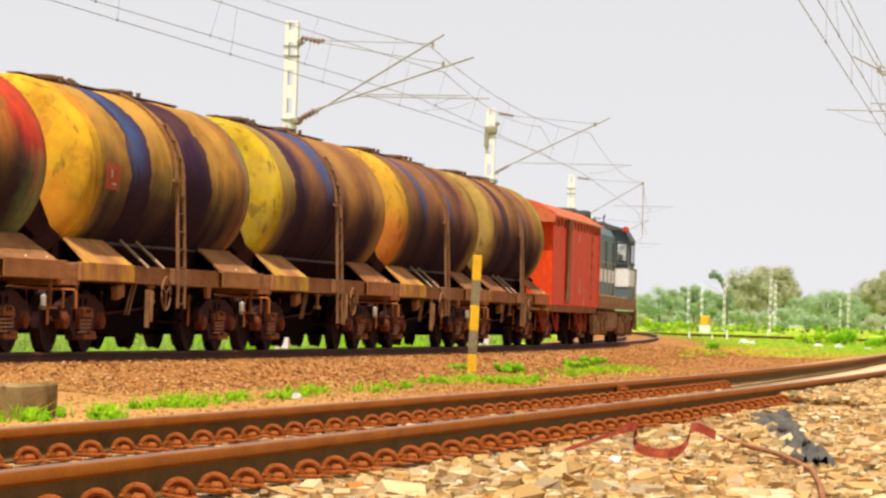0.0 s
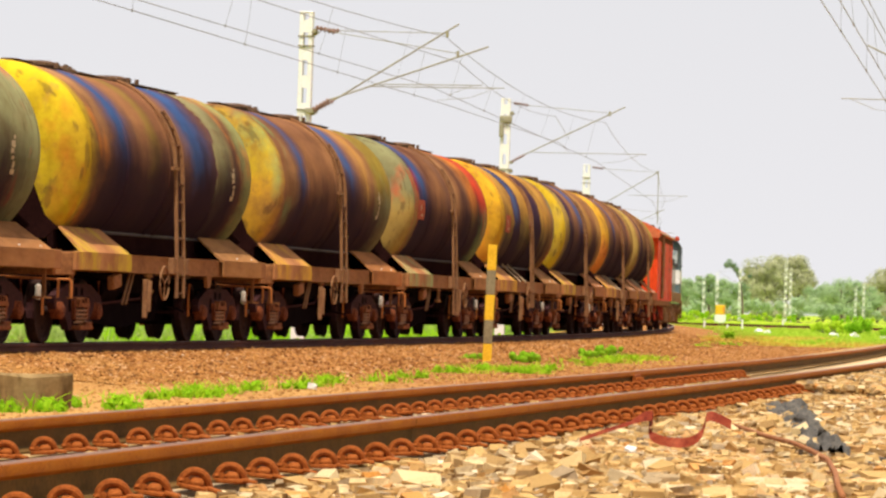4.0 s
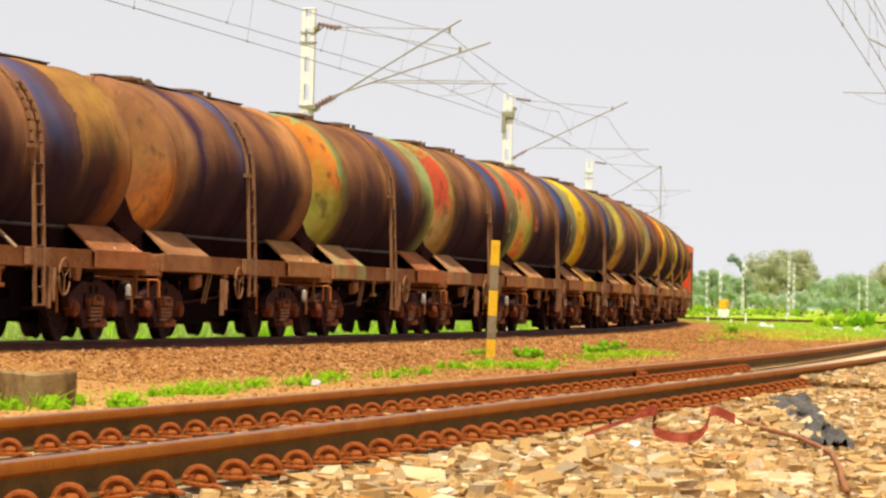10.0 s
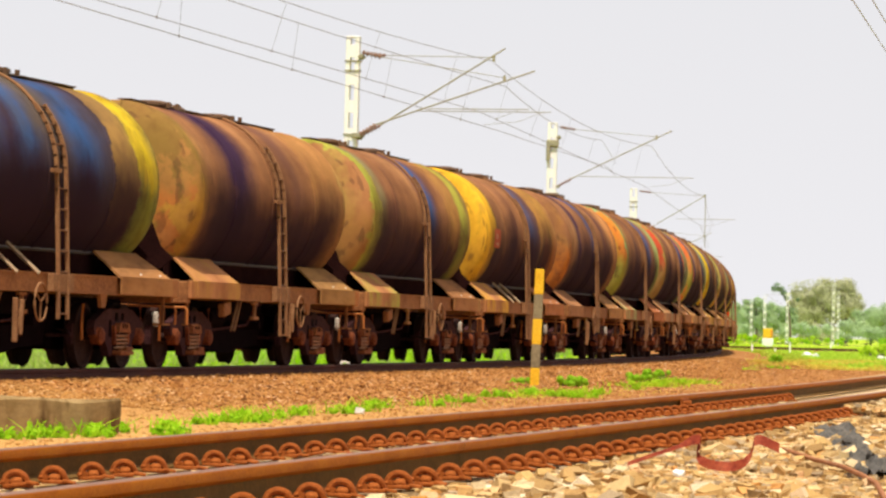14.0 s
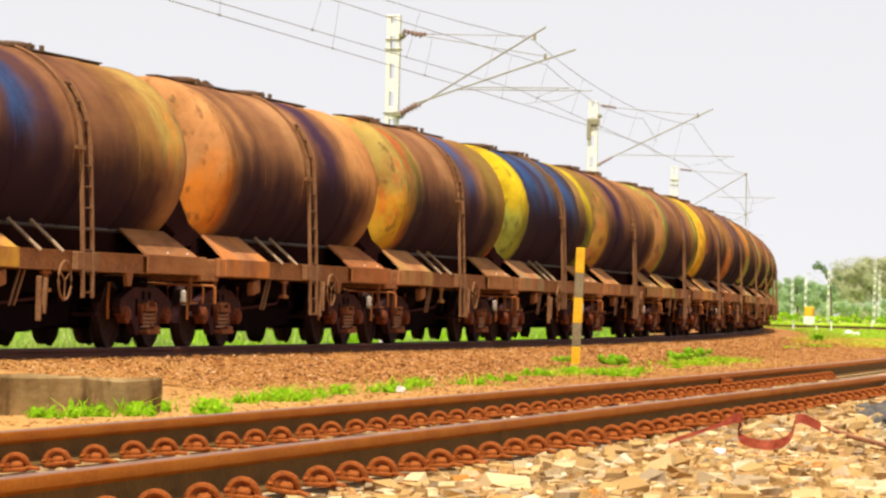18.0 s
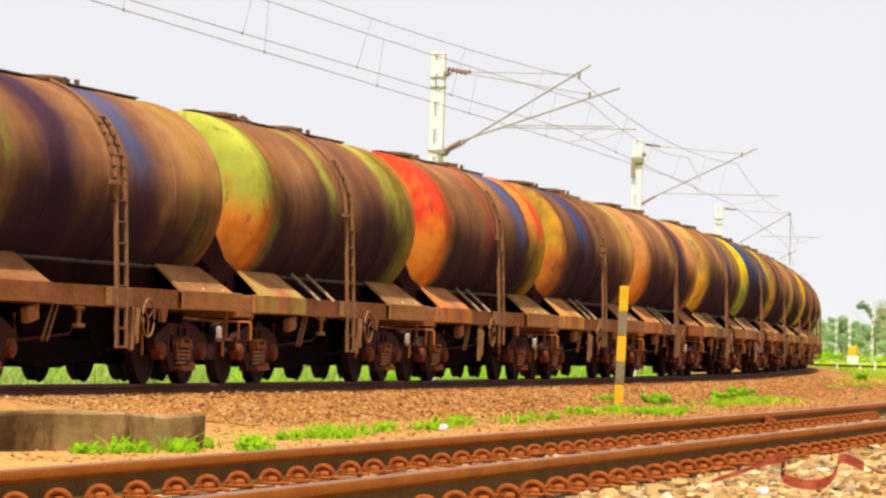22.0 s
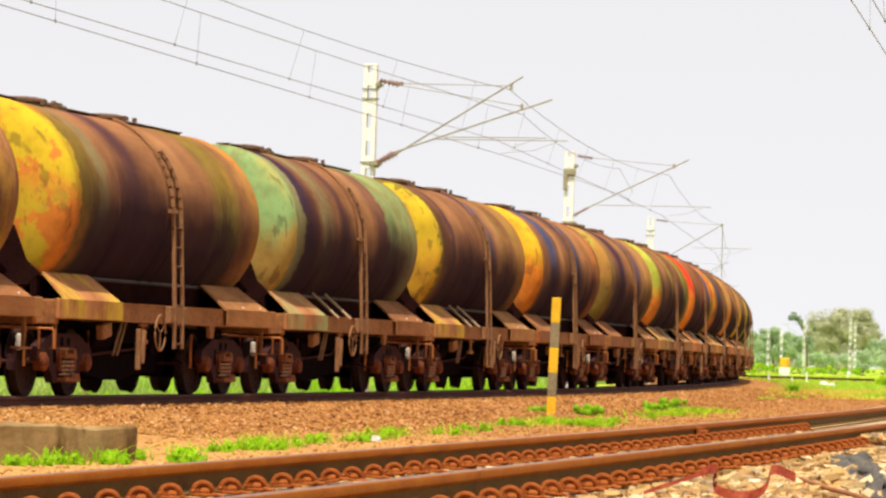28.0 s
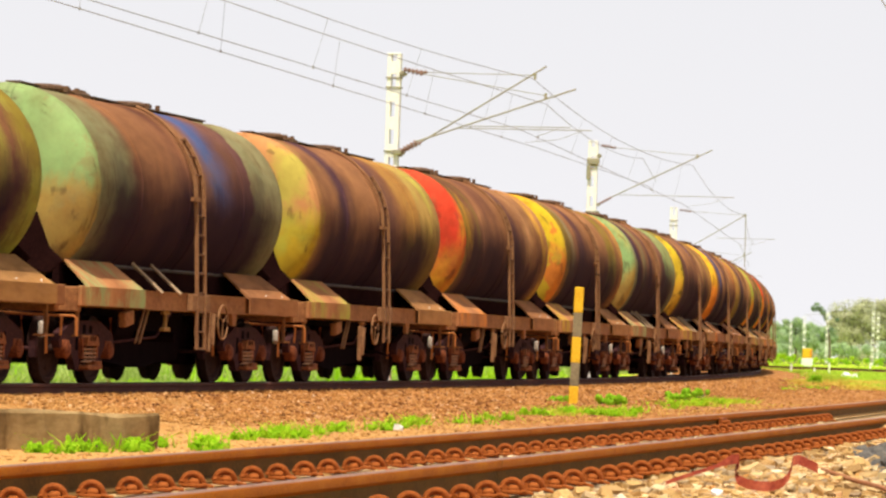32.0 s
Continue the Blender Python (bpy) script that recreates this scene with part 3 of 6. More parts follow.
def blades(rng, places, heights, width, per=1, lean=0.5):
    """Grass: a bent blade of two faces at each place."""
    n = len(places)
    a = rng.uniform(0, 2 * np.pi, n)
    w = np.stack([np.cos(a), np.sin(a), np.zeros(n)], 1) * (width * rng.uniform(0.6, 1.4, n))[:, None] * 0.5
    d = np.stack([rng.normal(0, lean, n), rng.normal(0, lean, n), np.ones(n)], 1)
    mid = places + d * (heights * 0.55)[:, None]
    tip = places + d * np.array([1.6, 1.6, 1.0]) * heights[:, None]
    v = np.stack([places - w, places + w, mid + w * 0.8, mid - w * 0.8, tip + w * 0.15, tip - w * 0.15], 1)
    f = np.array([(0, 1, 2, 3), (3, 2, 4, 5)])[None] + (np.arange(n) * 6)[:, None, None]
    return v.reshape(-1, 3), f.reshape(-1, 4)


def leaf_cards(rng, centres, spread, count, size):
    """Small leaf sprays round each centre."""
    k = len(centres)
    idx = np.repeat(np.arange(k), count)
    n = len(idx)
    d = rng.normal(0, 1, (n, 3))
    d /= np.linalg.norm(d, axis=1)[:, None]
    p = centres[idx] + d * (spread[idx] * rng.uniform(0.45, 1.05, n))[:, None]
    u = rng.normal(0, 1, (n, 3))
    u -= 0.8 * (u * d).sum(1)[:, None] * d                      # sprays lie along the clump's outside
    u /= np.linalg.norm(u, axis=1)[:, None]
    w = np.cross(u, d + 0.01)
    w /= np.linalg.norm(w, axis=1)[:, None]
    s = size * rng.uniform(0.5, 1.4, n)
    u, w = u * s[:, None], w * s[:, None] * 0.6
    v = np.stack([p - u, p - w * 0.9, p + u * 1.1, p + w], 1)
    f = np.array([(0, 1, 2, 3)])[None] + (np.arange(n) * 4)[:, None, None]
    return v.reshape(-1, 3), f.reshape(-1, 4)


# ---- ground, track beds ----
bm = bmesh.new()
for x0, x1 in zip((-3000, -400, -60, 60, 400), (-400, -60, 60, 400, 3000)):
    for y0, y1 in zip((-1500, -100, 0, 120, 400, 1200), (-100, 0, 120, 400, 1200, 4500)):
        bm.faces.new([bm.verts.new(p) for p in ((x0, y0, 0), (x1, y0, 0), (x1, y1, 0), (x0, y1, 0))])
bmesh.ops.remove_doubles(bm, verts=bm.verts, dist=0.01)
tagged(part("ground", bm, M_FIELD), "wide flat ground with bright green grass", "ground", kind="structure")

SS_A = steps(-430, -60, 12) + steps(-60, 130, 2)[1:] + steps(130, 430, 12)[1:]
bed_a = part("embankment", sweep(bmesh.new(), A, [(-5.0, -0.02 - A_TOP), (-2.2, -0.28), (-0.5, -0.25), (0.7, -0.20), (0.98, -0.14), (2.0, -0.14), (3.1, -0.26), (5.3, -0.02 - A_TOP + 0.012)], A_TOP, SS_A, closed=False), M_BED_A, smooth=40)
tagged(bed_a, "low gravel bank of brown broken stone under the train", "embankment", kind="structure")
SS_B = steps(-60, -16, 6) + steps(-16, 60, 1)[1:] + steps(60, 300, 14)[1:]
bed_b = part("ballast_bed", sweep(bmesh.new(), B, [(-4.2, -0.01 - B_TOP), (-1.9, -0.22), (1.9, -0.18), (3.2, -0.25), (5.2, -0.36), (7.5, 0.006 - B_TOP)], B_TOP, SS_B, closed=False), M_BED_B, smooth=40)
tagged(bed_b, "ballast bed of tan broken stone", "ballast", kind="structure")
strip = part("soil_strip", sweep(bmesh.new(), A, [(5.15, 0.012), (9.8, 0.016), (13.5, 0.012)], 0, steps(-70, 46, 4), closed=False), M_BED_A)
tagged(strip, "dry brown gravelly strip between the two tracks", "soil", kind="structure")
bm = bmesh.new()
rings = []
for s in steps(18, 90, 1.5):
    h = min(1.0, (s - 18) / 9)
    rings.append([bm.verts.new((*B.at(s, o)[:2], B_TOP - 0.215 + h * v)) for o, v in ((-0.80, 0.0), (-0.6, 0.012), (-0.2, 0.03), (0.3, 0.05), (0.62, 0.075), (0.81, 0.07))])
for q, w in zip(rings, rings[1:]):
    for j in range(5):
        bm.faces.new((q[j], q[j + 1], w[j + 1], w[j]))
bmesh.ops.recalc_face_normals(bm, faces=bm.faces)
sand = part("sand_bed", bm, M_SAND, smooth=60)
tagged(sand, "pale sand spread between the rails", "sand", kind="structure")


# ---- the two tracks ----
def rail_profile(off, h=0.172):
    half = [(0.032, 0), (0.036, -0.006), (0.036, -0.042), (0.0095, -0.060), (0.0095, -h + 0.034), (0.03, -h + 0.022), (0.075, -h + 0.011), (0.075, -h)]
    return [(off + u, v) for u, v in half] + [(off - u, v) for u, v in half[::-1]]


GAUGE = 1.745


def rail(line, off, z, a, b, d, parent, mat, crown=None, web=None):
    r = part("rail", sweep(bmesh.new(), line, rail_profile(off), z, steps(a, b, d)), mat, parent, smooth=35)
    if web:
        # web and foot take the darker colour that paints the head's shade
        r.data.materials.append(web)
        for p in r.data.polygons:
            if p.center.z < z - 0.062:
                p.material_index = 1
    if crown:
        part("running_surface", sweep(bmesh.new(), line, [(off - 0.031, 0), (off - 0.026, 0.004), (off + 0.026, 0.004), (off + 0.031, 0)], z, steps(a, b, d)), crown, r)
    return r


track_a = thing("railway_track", "broad-gauge track with dark brown rails curving under the train", "track", kind="structure")
for side in (-1, 1):
    rail(A, side * GAUGE / 2, A_TOP - (0.06 if side < 0 else 0), -430, 430, 4, track_a, M_RAIL_A, M_RAIL_TOP)      # the inner rail lies lower
track_b = thing("railway_track", "empty broad-gauge track with rusty orange rails and spring clips", "track", kind="structure")
JOINT_N, JOINT_F = -5.89, 15.02
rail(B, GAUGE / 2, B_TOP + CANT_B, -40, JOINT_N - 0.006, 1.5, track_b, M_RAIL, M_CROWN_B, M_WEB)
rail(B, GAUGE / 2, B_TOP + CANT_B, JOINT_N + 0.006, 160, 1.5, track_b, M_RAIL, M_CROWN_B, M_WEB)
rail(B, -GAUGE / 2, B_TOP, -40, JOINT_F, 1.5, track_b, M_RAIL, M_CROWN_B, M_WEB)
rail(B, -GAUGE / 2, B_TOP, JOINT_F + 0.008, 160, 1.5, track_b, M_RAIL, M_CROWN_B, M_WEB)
bm = bmesh.new()
x, y, a = B.at(JOINT_F, -GAUGE / 2 + 0.05)
box(bm, (x, y, B_TOP - 0.075), (0.03, 0.5, 0.09), pose(0, 0, 0, 0, 0, -math.degrees(a)), 0.008)
for k in (-0.16, -0.06, 0.06, 0.16):
    q = B.at(JOINT_F + k, -GAUGE / 2 + 0.075)
    rod(bm, (q[0] - 0.02, q[1], B_TOP - 0.075), (q[0] + 0.03, q[1], B_TOP - 0.075), 0.016, 6)
part("fishplate", bm, M_CLIP, track_b)

SLEEPER = 0.62
bm = bmesh.new()
prism(bm, [(-0.13, -0.2), (-0.10, 0), (0.10, 0), (0.13, -0.2)], -1.37, 1.37, "x")
me_sleeper = finish(bm, "sleeper", M_SLEEPER)
# a spring clip: a round bar that arches over its housing, one end in the housing, the other on the rail's foot
bm = bmesh.new()
arch = [(-0.056, -0.05, 0.002), (-0.064, -0.035, 0.014)] + [(0.060 * math.cos(q), -0.03 + 0.04 * (math.pi - q) / math.pi, 0.012 + 0.052 * math.sin(q)) for q in np.linspace(math.pi * 0.97, 0.05, 11)] + [(0.066, 0.02, 0.004), (0.054, 0.05, -0.002)]
pipe(bm, arch, 0.0195, 8)
pipe(bm, [(0.054, 0.05, -0.002), (0.02, 0.075, 0.006), (-0.03, 0.07, 0.012), (-0.035, 0.0, 0.016), (-0.03, -0.06, 0.016)], 0.017, 6)
box(bm, (0.0, 0.01, -0.006), (0.15, 0.15, 0.022), None, 0.006)
box(bm, (0.010, -0.012, 0.016), (0.066, 0.085, 0.046), pose(0, 0, 0, 8, 0, 12), 0.014)
box(bm, (0.100, -0.02, -0.002), (0.075, 0.06, 0.018), pose(0, 0, 0, 0, 8, 10), 0.005)
bmesh.ops.scale(bm, verts=bm.verts, vec=(0.88, 0.9, 0.92))
me_clip = finish(bm, "rail_clip", M_CLIP, 40)
rng = np.random.default_rng(5)
for i, s in enumerate(np.arange(-15.38, 46.0, SLEEPER)):
    x, y, a = B.at(s)
    sl = part("sleeper", me_sleeper, None, track_b)
    sl.matrix_local = pose(x, y, B_TOP + CANT_B / 2 - 0.210, 0, -math.degrees(CANT_B / GAUGE), -math.degrees(a))
    for off in (GAUGE / 2 + 0.125, -GAUGE / 2 + 0.125):
        if s > (14.9 if off > 0 else 25.5):
            continue
        x, y, a = B.at(s + rng.normal(0, 0.02), off)
        c = part("rail_clip", me_clip, None, track_b)
        c.matrix_local = pose(x, y, B_TOP - 0.160 + (CANT_B if off > 0 else 0), rng.normal(0, 4), rng.normal(0, 4), -math.degrees(a) + rng.normal(0, 6))
for s in steps(-52, 44, 0.65):
    x, y, a = A.at(s)
    part("sleeper", me_sleeper, None, track_a).matrix_local = pose(x, y, A_TOP - 0.218, 0, -1.95, -math.degrees(a))

# ---- things beside the tracks ----
bm = bmesh.new()
box(bm, (0, 0, 0.165), (5.0, 0.55, 0.40), None, 0.025)
bmesh.ops.subdivide_edges(bm, edges=bm.edges, cuts=6, use_grid_fill=True)
for vert in bm.verts:
    vert.co += Vector((noise.noise(vert.co * 2.3), noise.noise(vert.co * 2.1 + Vector((9, 0, 0))), noise.noise(vert.co * 2.7 + Vector((0, 7, 0))))) * 0.045 + Vector((0, 0, 0.03 * noise.noise(vert.co * 6)))
slab = tagged(part("concrete_block", bm, M_CONCRETE, smooth=30), "weathered grey-brown concrete block on the soil", "concrete block")
slab.matrix_world = pose(-5.17, 37.7, 0, 0, 0, 62)

marker = thing("marker_post", "leaning yellow and black striped marker post", "post", at=pose(0.63, 79.0, 0, 0, 1.3, 0))
z = -0.1
for k, (h, mat) in enumerate(((0.50, M_POST_Y), (0.46, M_POST_K), (0.50, M_POST_Y), (0.48, M_POST_K), (0.50, M_POST_Y))):
    bm = box(bmesh.new(), (0, 0, z + h / 2), (0.18, 0.14, h), None, 0.012)
    part("stripe", bm, mat, marker)
    z += h

bm = bmesh.new()
loop = [(-0.43, 0.014), (-0.29, 0.067), (-0.113, 0.13), (-0.03, 0.155), (0.018, 0.163), (0.024, 0.14), (0.006, 0.11), (0.0, 0.075), (0.018, 0.035), (0.07, 0.012), (0.13, 0.002), (0.187, 0.0), (0.24, 0.006), (0.29, 0.022), (0.325, 0.053),
        (0.343, 0.09), (0.352, 0.13), (0.357, 0.160), (0.385, 0.170), (0.417, 0.163), (0.46, 0.145), (0.515, 0.120)]
rows2 = []
for k, (u, v) in enumerate(loop):
    wide = 0.026 if k < 3 else 0.060
    y = -0.10 * math.sin(math.pi * min(1.0, max(0.0, (u - 0.0) / 0.36)))        # the bow stands out towards the eye
    rows2.append([bm.verts.new(p) for p in ((u, y, v), (u + 0.004, y + 0.03, v + wide), (u + 0.004, y + 0.036, v + wide), (u, y + 0.006, v))])
for q, w in zip(rows2, rows2[1:]):
    for j in range(4):
        bm.faces.new((q[j], q[(j + 1) % 4], w[(j + 1) % 4], w[j]))
bm.faces.new(rows2[0])
bm.faces.new(rows2[-1][::-1])
bmesh.ops.recalc_face_normals(bm, faces=bm.faces)
strap = tagged(part("steel_strap", bm, M_STRAP, smooth=50), "bent red-painted steel strap standing on the ballast", "strap")
strap.matrix_world = pose(1.166, 24.0, 0.340) @ Matrix.Diagonal((0.953, 1, 0.953, 1))
hose = [(1.95, 28.48, 0.36), (2.0, 28.03, 0.355), (2.05, 26.42, 0.35), (2.15, 25.38, 0.34), (2.17, 24.21, 0.33), (2.16, 23.15, 0.32), (2.04, 21.41, 0.31), (1.93, 20.14, 0.305), (1.84, 18.91, 0.3)]
tagged(part("hose", pipe(bmesh.new(), hose, 0.016, 7), M_HOSE, smooth=60), "faded orange rubber hose trailing over the stones", "hose")

# oily black cloth in folds, and cables running out of it
bm = bmesh.new()
bmesh.ops.create_grid(bm, x_segments=30, y_segments=70, size=0.5)
for vert in bm.verts:
    p = vert.co.copy()
    u, w = p.y + 0.5, p.x
    r = abs(w) * 2
    cx, cy = 2.95 - 0.62 * u ** 0.8, 35.2 - 10.4 * u
    half = (0.27 - 0.16 * u) * (1 + 0.5 * noise.noise(Vector((u * 6, 0, 2))))
    h = 0.085 * (1 - r ** 2) * (0.8 + 0.9 * noise.noise(Vector((w * 5, u * 14, 0)))) + 0.045 * noise.noise(Vector((w * 11, u * 34, 3))) + 0.025 * noise.noise(Vector((w * 25, u * 80, 7)))
    vert.co = Vector((cx + w * 2 * half + 0.10 * noise.noise(Vector((w * 3, u * 9, 5))), cy + 0.5 * noise.noise(Vector((w * 4, u * 8, 1))), B_TOP - 0.185 - 0.04 * u + max(h, -0.06)))
tagged(part("cloth", bm, M_TARP, smooth=70), "crumpled oily black cloth lying over the ballast", "cloth")
for k in range(4):
    p = [(2.50 + 0.10 * k - 0.055 * j + 0.05 * math.sin(j + k), 27.5 - 1.25 * j + 0.2 * k, B_TOP - 0.215 - 0.010 * j + 0.03 * math.sin(1.7 * j + k)) for j in range(8)]
    tagged(part("cable", pipe(bmesh.new(), p, 0.016, 6), M_TARP, smooth=60), "loose black cable trailing over the stones", "cable", "loose cables")

for name, label, at, size in (("white_stone", "small white stone on the ballast", (1.03, 23.3, B_TOP - 0.165), 0.10), ("white_stone", "small white stone on the ballast", (-1.75, 50.2, 0.08), 0.16),
                              ("flat_stone", "large flat pale stone lying on the ballast", (1.62, 20.3, B_TOP - 0.25), 0.62)):
    v, f = rubble(np.random.default_rng(int(at[1] * 10)), np.array([(0, 0, 0.0)]), np.array([size]))
    if name == "flat_stone":
        v = v * np.array([0.85, 1.9, 0.62])
    ob = tagged(new(name, raw(name, v, f, M_WHITE if name == "white_stone" else M_SAND)), label, "stone")
    ob.matrix_world = pose(*at)

# ---- overhead line ----
def mast(height, parent, name="mast"):
    """A built-up mast: two channels joined by plates, with slots between them."""
    col = part(name, box(box(bmesh.new(), (-0.11, 0, height / 2), (0.10, 0.20, height), None, 0.01), (0.11, 0, height / 2), (0.10, 0.20, height), None, 0.01), M_MAST, parent)
    z = 0.4
    me = finish(box(box(bmesh.new(), (0, -0.085, 0), (0.125, 0.02, 0.30)), (0, 0.085, 0), (0.125, 0.02, 0.30)), "batten", M_MAST)
    while z < height - 0.1:
        part("batten", me, None, col).location = (0, 0, z)
        z += 0.66
    part("cap", box(bmesh.new(), (0, 0, height + 0.02), (0.33, 0.22, 0.04), None, 0.01), M_MAST, col)
    for z in (height - 0.55, height - 0.78, height - 2.3):
        part("collar", box(bmesh.new(), (0, 0, z), (0.37, 0.25, 0.035), None, 0.006), M_TUBE, col)
    return col


def insulator(bm, a, b, r=0.07, n=5):
    a, b = Vector(a), Vector(b)
    rod(bm, a, b, 0.025, 8)
    for k in range(n):
        p = a.lerp(b, (k + 0.5) / n)
        d = (b - a).normalized() * 0.016
        rod(bm, p - d, p + d, r, 10, r * 0.6)
    return bm


def cantilever(parent, root, tip, stay, reg, dy):
    """One bracket: (u, v) of its foot, its tip, its stay's end and the register tube's ends; dy sets two brackets apart."""
    arm = part("cantilever", pipe(bmesh.new(), [(root[0] + 0.45, dy, root[1] + 0.22), (tip[0], dy, tip[1])], 0.021), M_TUBE, parent)
    part("insulator", insulator(bmesh.new(), (root[0] + 0.08, dy * 0.6, root[1]), (root[0] + 0.50, dy, root[1] + 0.24)), M_INSUL, arm)
    high = root[1] + 1.95
    part("stay_tube", pipe(bmesh.new(), [(0.75, dy, high - 0.04 + (stay[1] - high) * 0.15), (stay[0], dy, stay[1] - 0.06)], 0.010), M_TUBE, arm)
    part("insulator", insulator(bmesh.new(), (0.25, dy * 0.7, high), (0.75, dy, high - 0.04 + (stay[1] - high) * 0.15)), M_INSUL, arm)
    part("register_tube", pipe(bmesh.new(), [(reg[0], dy, reg[1]), (reg[2], dy, reg[1] + 0.02)], 0.012), M_TUBE, arm)
    part("steady_arm", pipe(bmesh.new(), [(reg[2] - 0.25, dy, reg[1]), (reg[2] - 0.8, dy, reg[1] - 0.22), (stay[0] - 0.2, dy, reg[1] - 0.3)], 0.006), M_TUBE, arm)
    part("clamp", box(bmesh.new(), (stay[0], dy, stay[1] - 0.08), (0.06, 0.06, 0.16)), M_TUBE, arm)
    part("hinge", box(bmesh.new(), (0.16, dy * 0.6, root[1] - 0.02), (0.22, 0.10, 0.10)), M_TUBE, arm)
    return arm


# masts of track A stand on its far side: how far along, brackets
A_MASTS = [(-100, 1), (-53, 1), (-5.9, 2), (32.2, 1), (78, 0), (165, 1)]
IMPLANT = 2.85


def place_mast(line, s, off, top, turned):
    x, y, a = line.at(s, off)
    return pose(x, y, top, 0, 0, -math.degrees(a) + (180 if turned else 0))


for s, n in A_MASTS:
    m = thing("catenary_mast", "white-painted catenary mast with two bracket arms" if n == 2 else "white-painted steel catenary mast with bracket arms", "mast", "masts along the train's track", at=place_mast(A, s, -IMPLANT, 0, False))
    mast((7.6 if n else 7.12) + A_TOP, m)
    z0 = A_TOP
    if n == 2:
        cantilever(m, (0.15, 5.30 + z0), (3.62, 7.42 + z0), (3.35, 7.26 + z0), (1.5, 5.9 + z0, 4.75), 0.25)
        cantilever(m, (0.15, 5.30 + z0), (4.42, 6.86 + z0), (3.7, 6.75 + z0), (1.9, 5.93 + z0, 4.3), -0.25)
    elif n == 1:
        cantilever(m, (0.15, 5.55 + z0), (3.95, 7.45 + z0), (3.45, 7.3 + z0), (0.9, 5.88 + z0, 4.7), 0.0)
    else:
        cantilever(m, (0.15, 5.10 + z0), (3.2, 6.92 + z0), (3.15, 6.95 + z0), (1.9, 5.85 + z0, 4.5), 0.0)
        part("drop_tube", pipe(bmesh.new(), [(3.18, 0, 6.95 + z0), (3.2, 0, 4.6 + z0)], 0.022), M_TUBE, m)
    if n == 1:
        part("weight_pulley", box(box(bmesh.new(), (0.02, -0.14, 6.95 + z0), (0.42, 0.10, 0.24), None, 0.04), (-0.12, -0.14, 6.6 + z0), (0.14, 0.12, 0.5), None, 0.03), M_TUBE, m)
    for zz in (5.25, 7.15):
        if n == 0 and zz > 7:
            continue
        part("bracket", box(box(bmesh.new(), (0.21, 0, zz + z0), (0.14, 0.30, 0.05)), (0.2, 0, zz + z0), (0.09, 0.16, 0.14)), M_TUBE, m)


def wire_run(name, line, marks, label, low=None, until=40):
    """A wire through (s, off, z, sag) marks, each span sagging; droppers hang from it to the wire of the marks in low."""
    pts, drops = [], []
    spans = list(zip(marks, marks[1:]))
    under = list(zip(low, low[1:])) if low else [None] * len(spans)
    for ((s0, o0, z0, sag), (s1, o1, z1, _)), pair in zip(spans, under):
        n = 12
        for k in range(n + (marks[-1][0] == s1)):
            u = k / n
            (xa, ya, _), (xb, yb, _) = line.at(s0, o0), line.at(s1, o1)
            x, y = xa + (xb - xa) * u, ya + (yb - ya) * u
            z = z0 + (z1 - z0) * u - 4 * sag * u * (1 - u)
            pts.append((x, y, z))
            if pair and k % 2 == 1 and s1 < until:
                (xc, yc, _), (xd, yd, _) = line.at(pair[0][0], pair[0][1]), line.at(pair[1][0], pair[1][1])
                drops.append(((x, y, z), (xc + (xd - xc) * u, yc + (yd - yc) * u, pair[0][2] + (pair[1][2] - pair[0][2]) * u)))
    w = tagged(part(name, pipe(bmesh.new(), pts, 0.0085, 5), M_WIRE), label, "wire", "overhead wires")
    for a, b in drops:
        d = part("dropper", pipe(bmesh.new(), [a, b], 0.0035, 4), M_WIRE, w)
        part("clip", box(bmesh.new(), b, (0.03, 0.03, 0.05)), M_WIRE, d)
    return w


CW = A_TOP + 5.6
LOW_1 = [(-100, 0.1, CW + 0.3, 0), (-53, 0.1, CW + 0.32, 0), (-5.9, 0.2, CW + 0.3, 0), (32.2, 0.2, CW + 0.02, 0), (78, 0.1, CW, 0), (120, 0.1, CW, 0), (165, 0, CW, 0)]
LOW_2 = [(-100, 0.5, CW, 0), (-53, 0.5, CW + 0.08, 0), (-5.9, 0.6, CW - 0.12, 0), (32.2, -1.0, CW + 0.6, 0), (60, -2.7, CW + 1.4, 0)]
wire_run("catenary_wire", A, [(-100, 0.3, CW + 1.75, 0.4), (-53, 0.3, CW + 1.75, 0.38), (-5.9, 0.5, CW + 1.50, 0.42), (32.2, 0.45, CW + 1.33, 0.4), (78, 0.3, CW + 1.33, 0.4), (120, 0.3, CW + 1.33, 0.5), (165, 0, CW + 1.33, 0)], "grey catenary wire over the train's track", LOW_1)
wire_run("contact_wire", A, LOW_1, "thin contact wire over the train's track")
wire_run("catenary_wire", A, [(-100, 0.5, CW + 1.0, 0.1), (-53, 0.4, CW + 1.0, 0.1), (-5.9, 0.85, CW + 0.9, 0.3), (32.2, -1.2, CW + 1.5, 0.0), (60, -2.7, CW + 1.9, 0)], "grey catenary wire over the train's track", LOW_2, 0)
wire_run("contact_wire", A, LOW_2, "thin contact wire over the train's track")

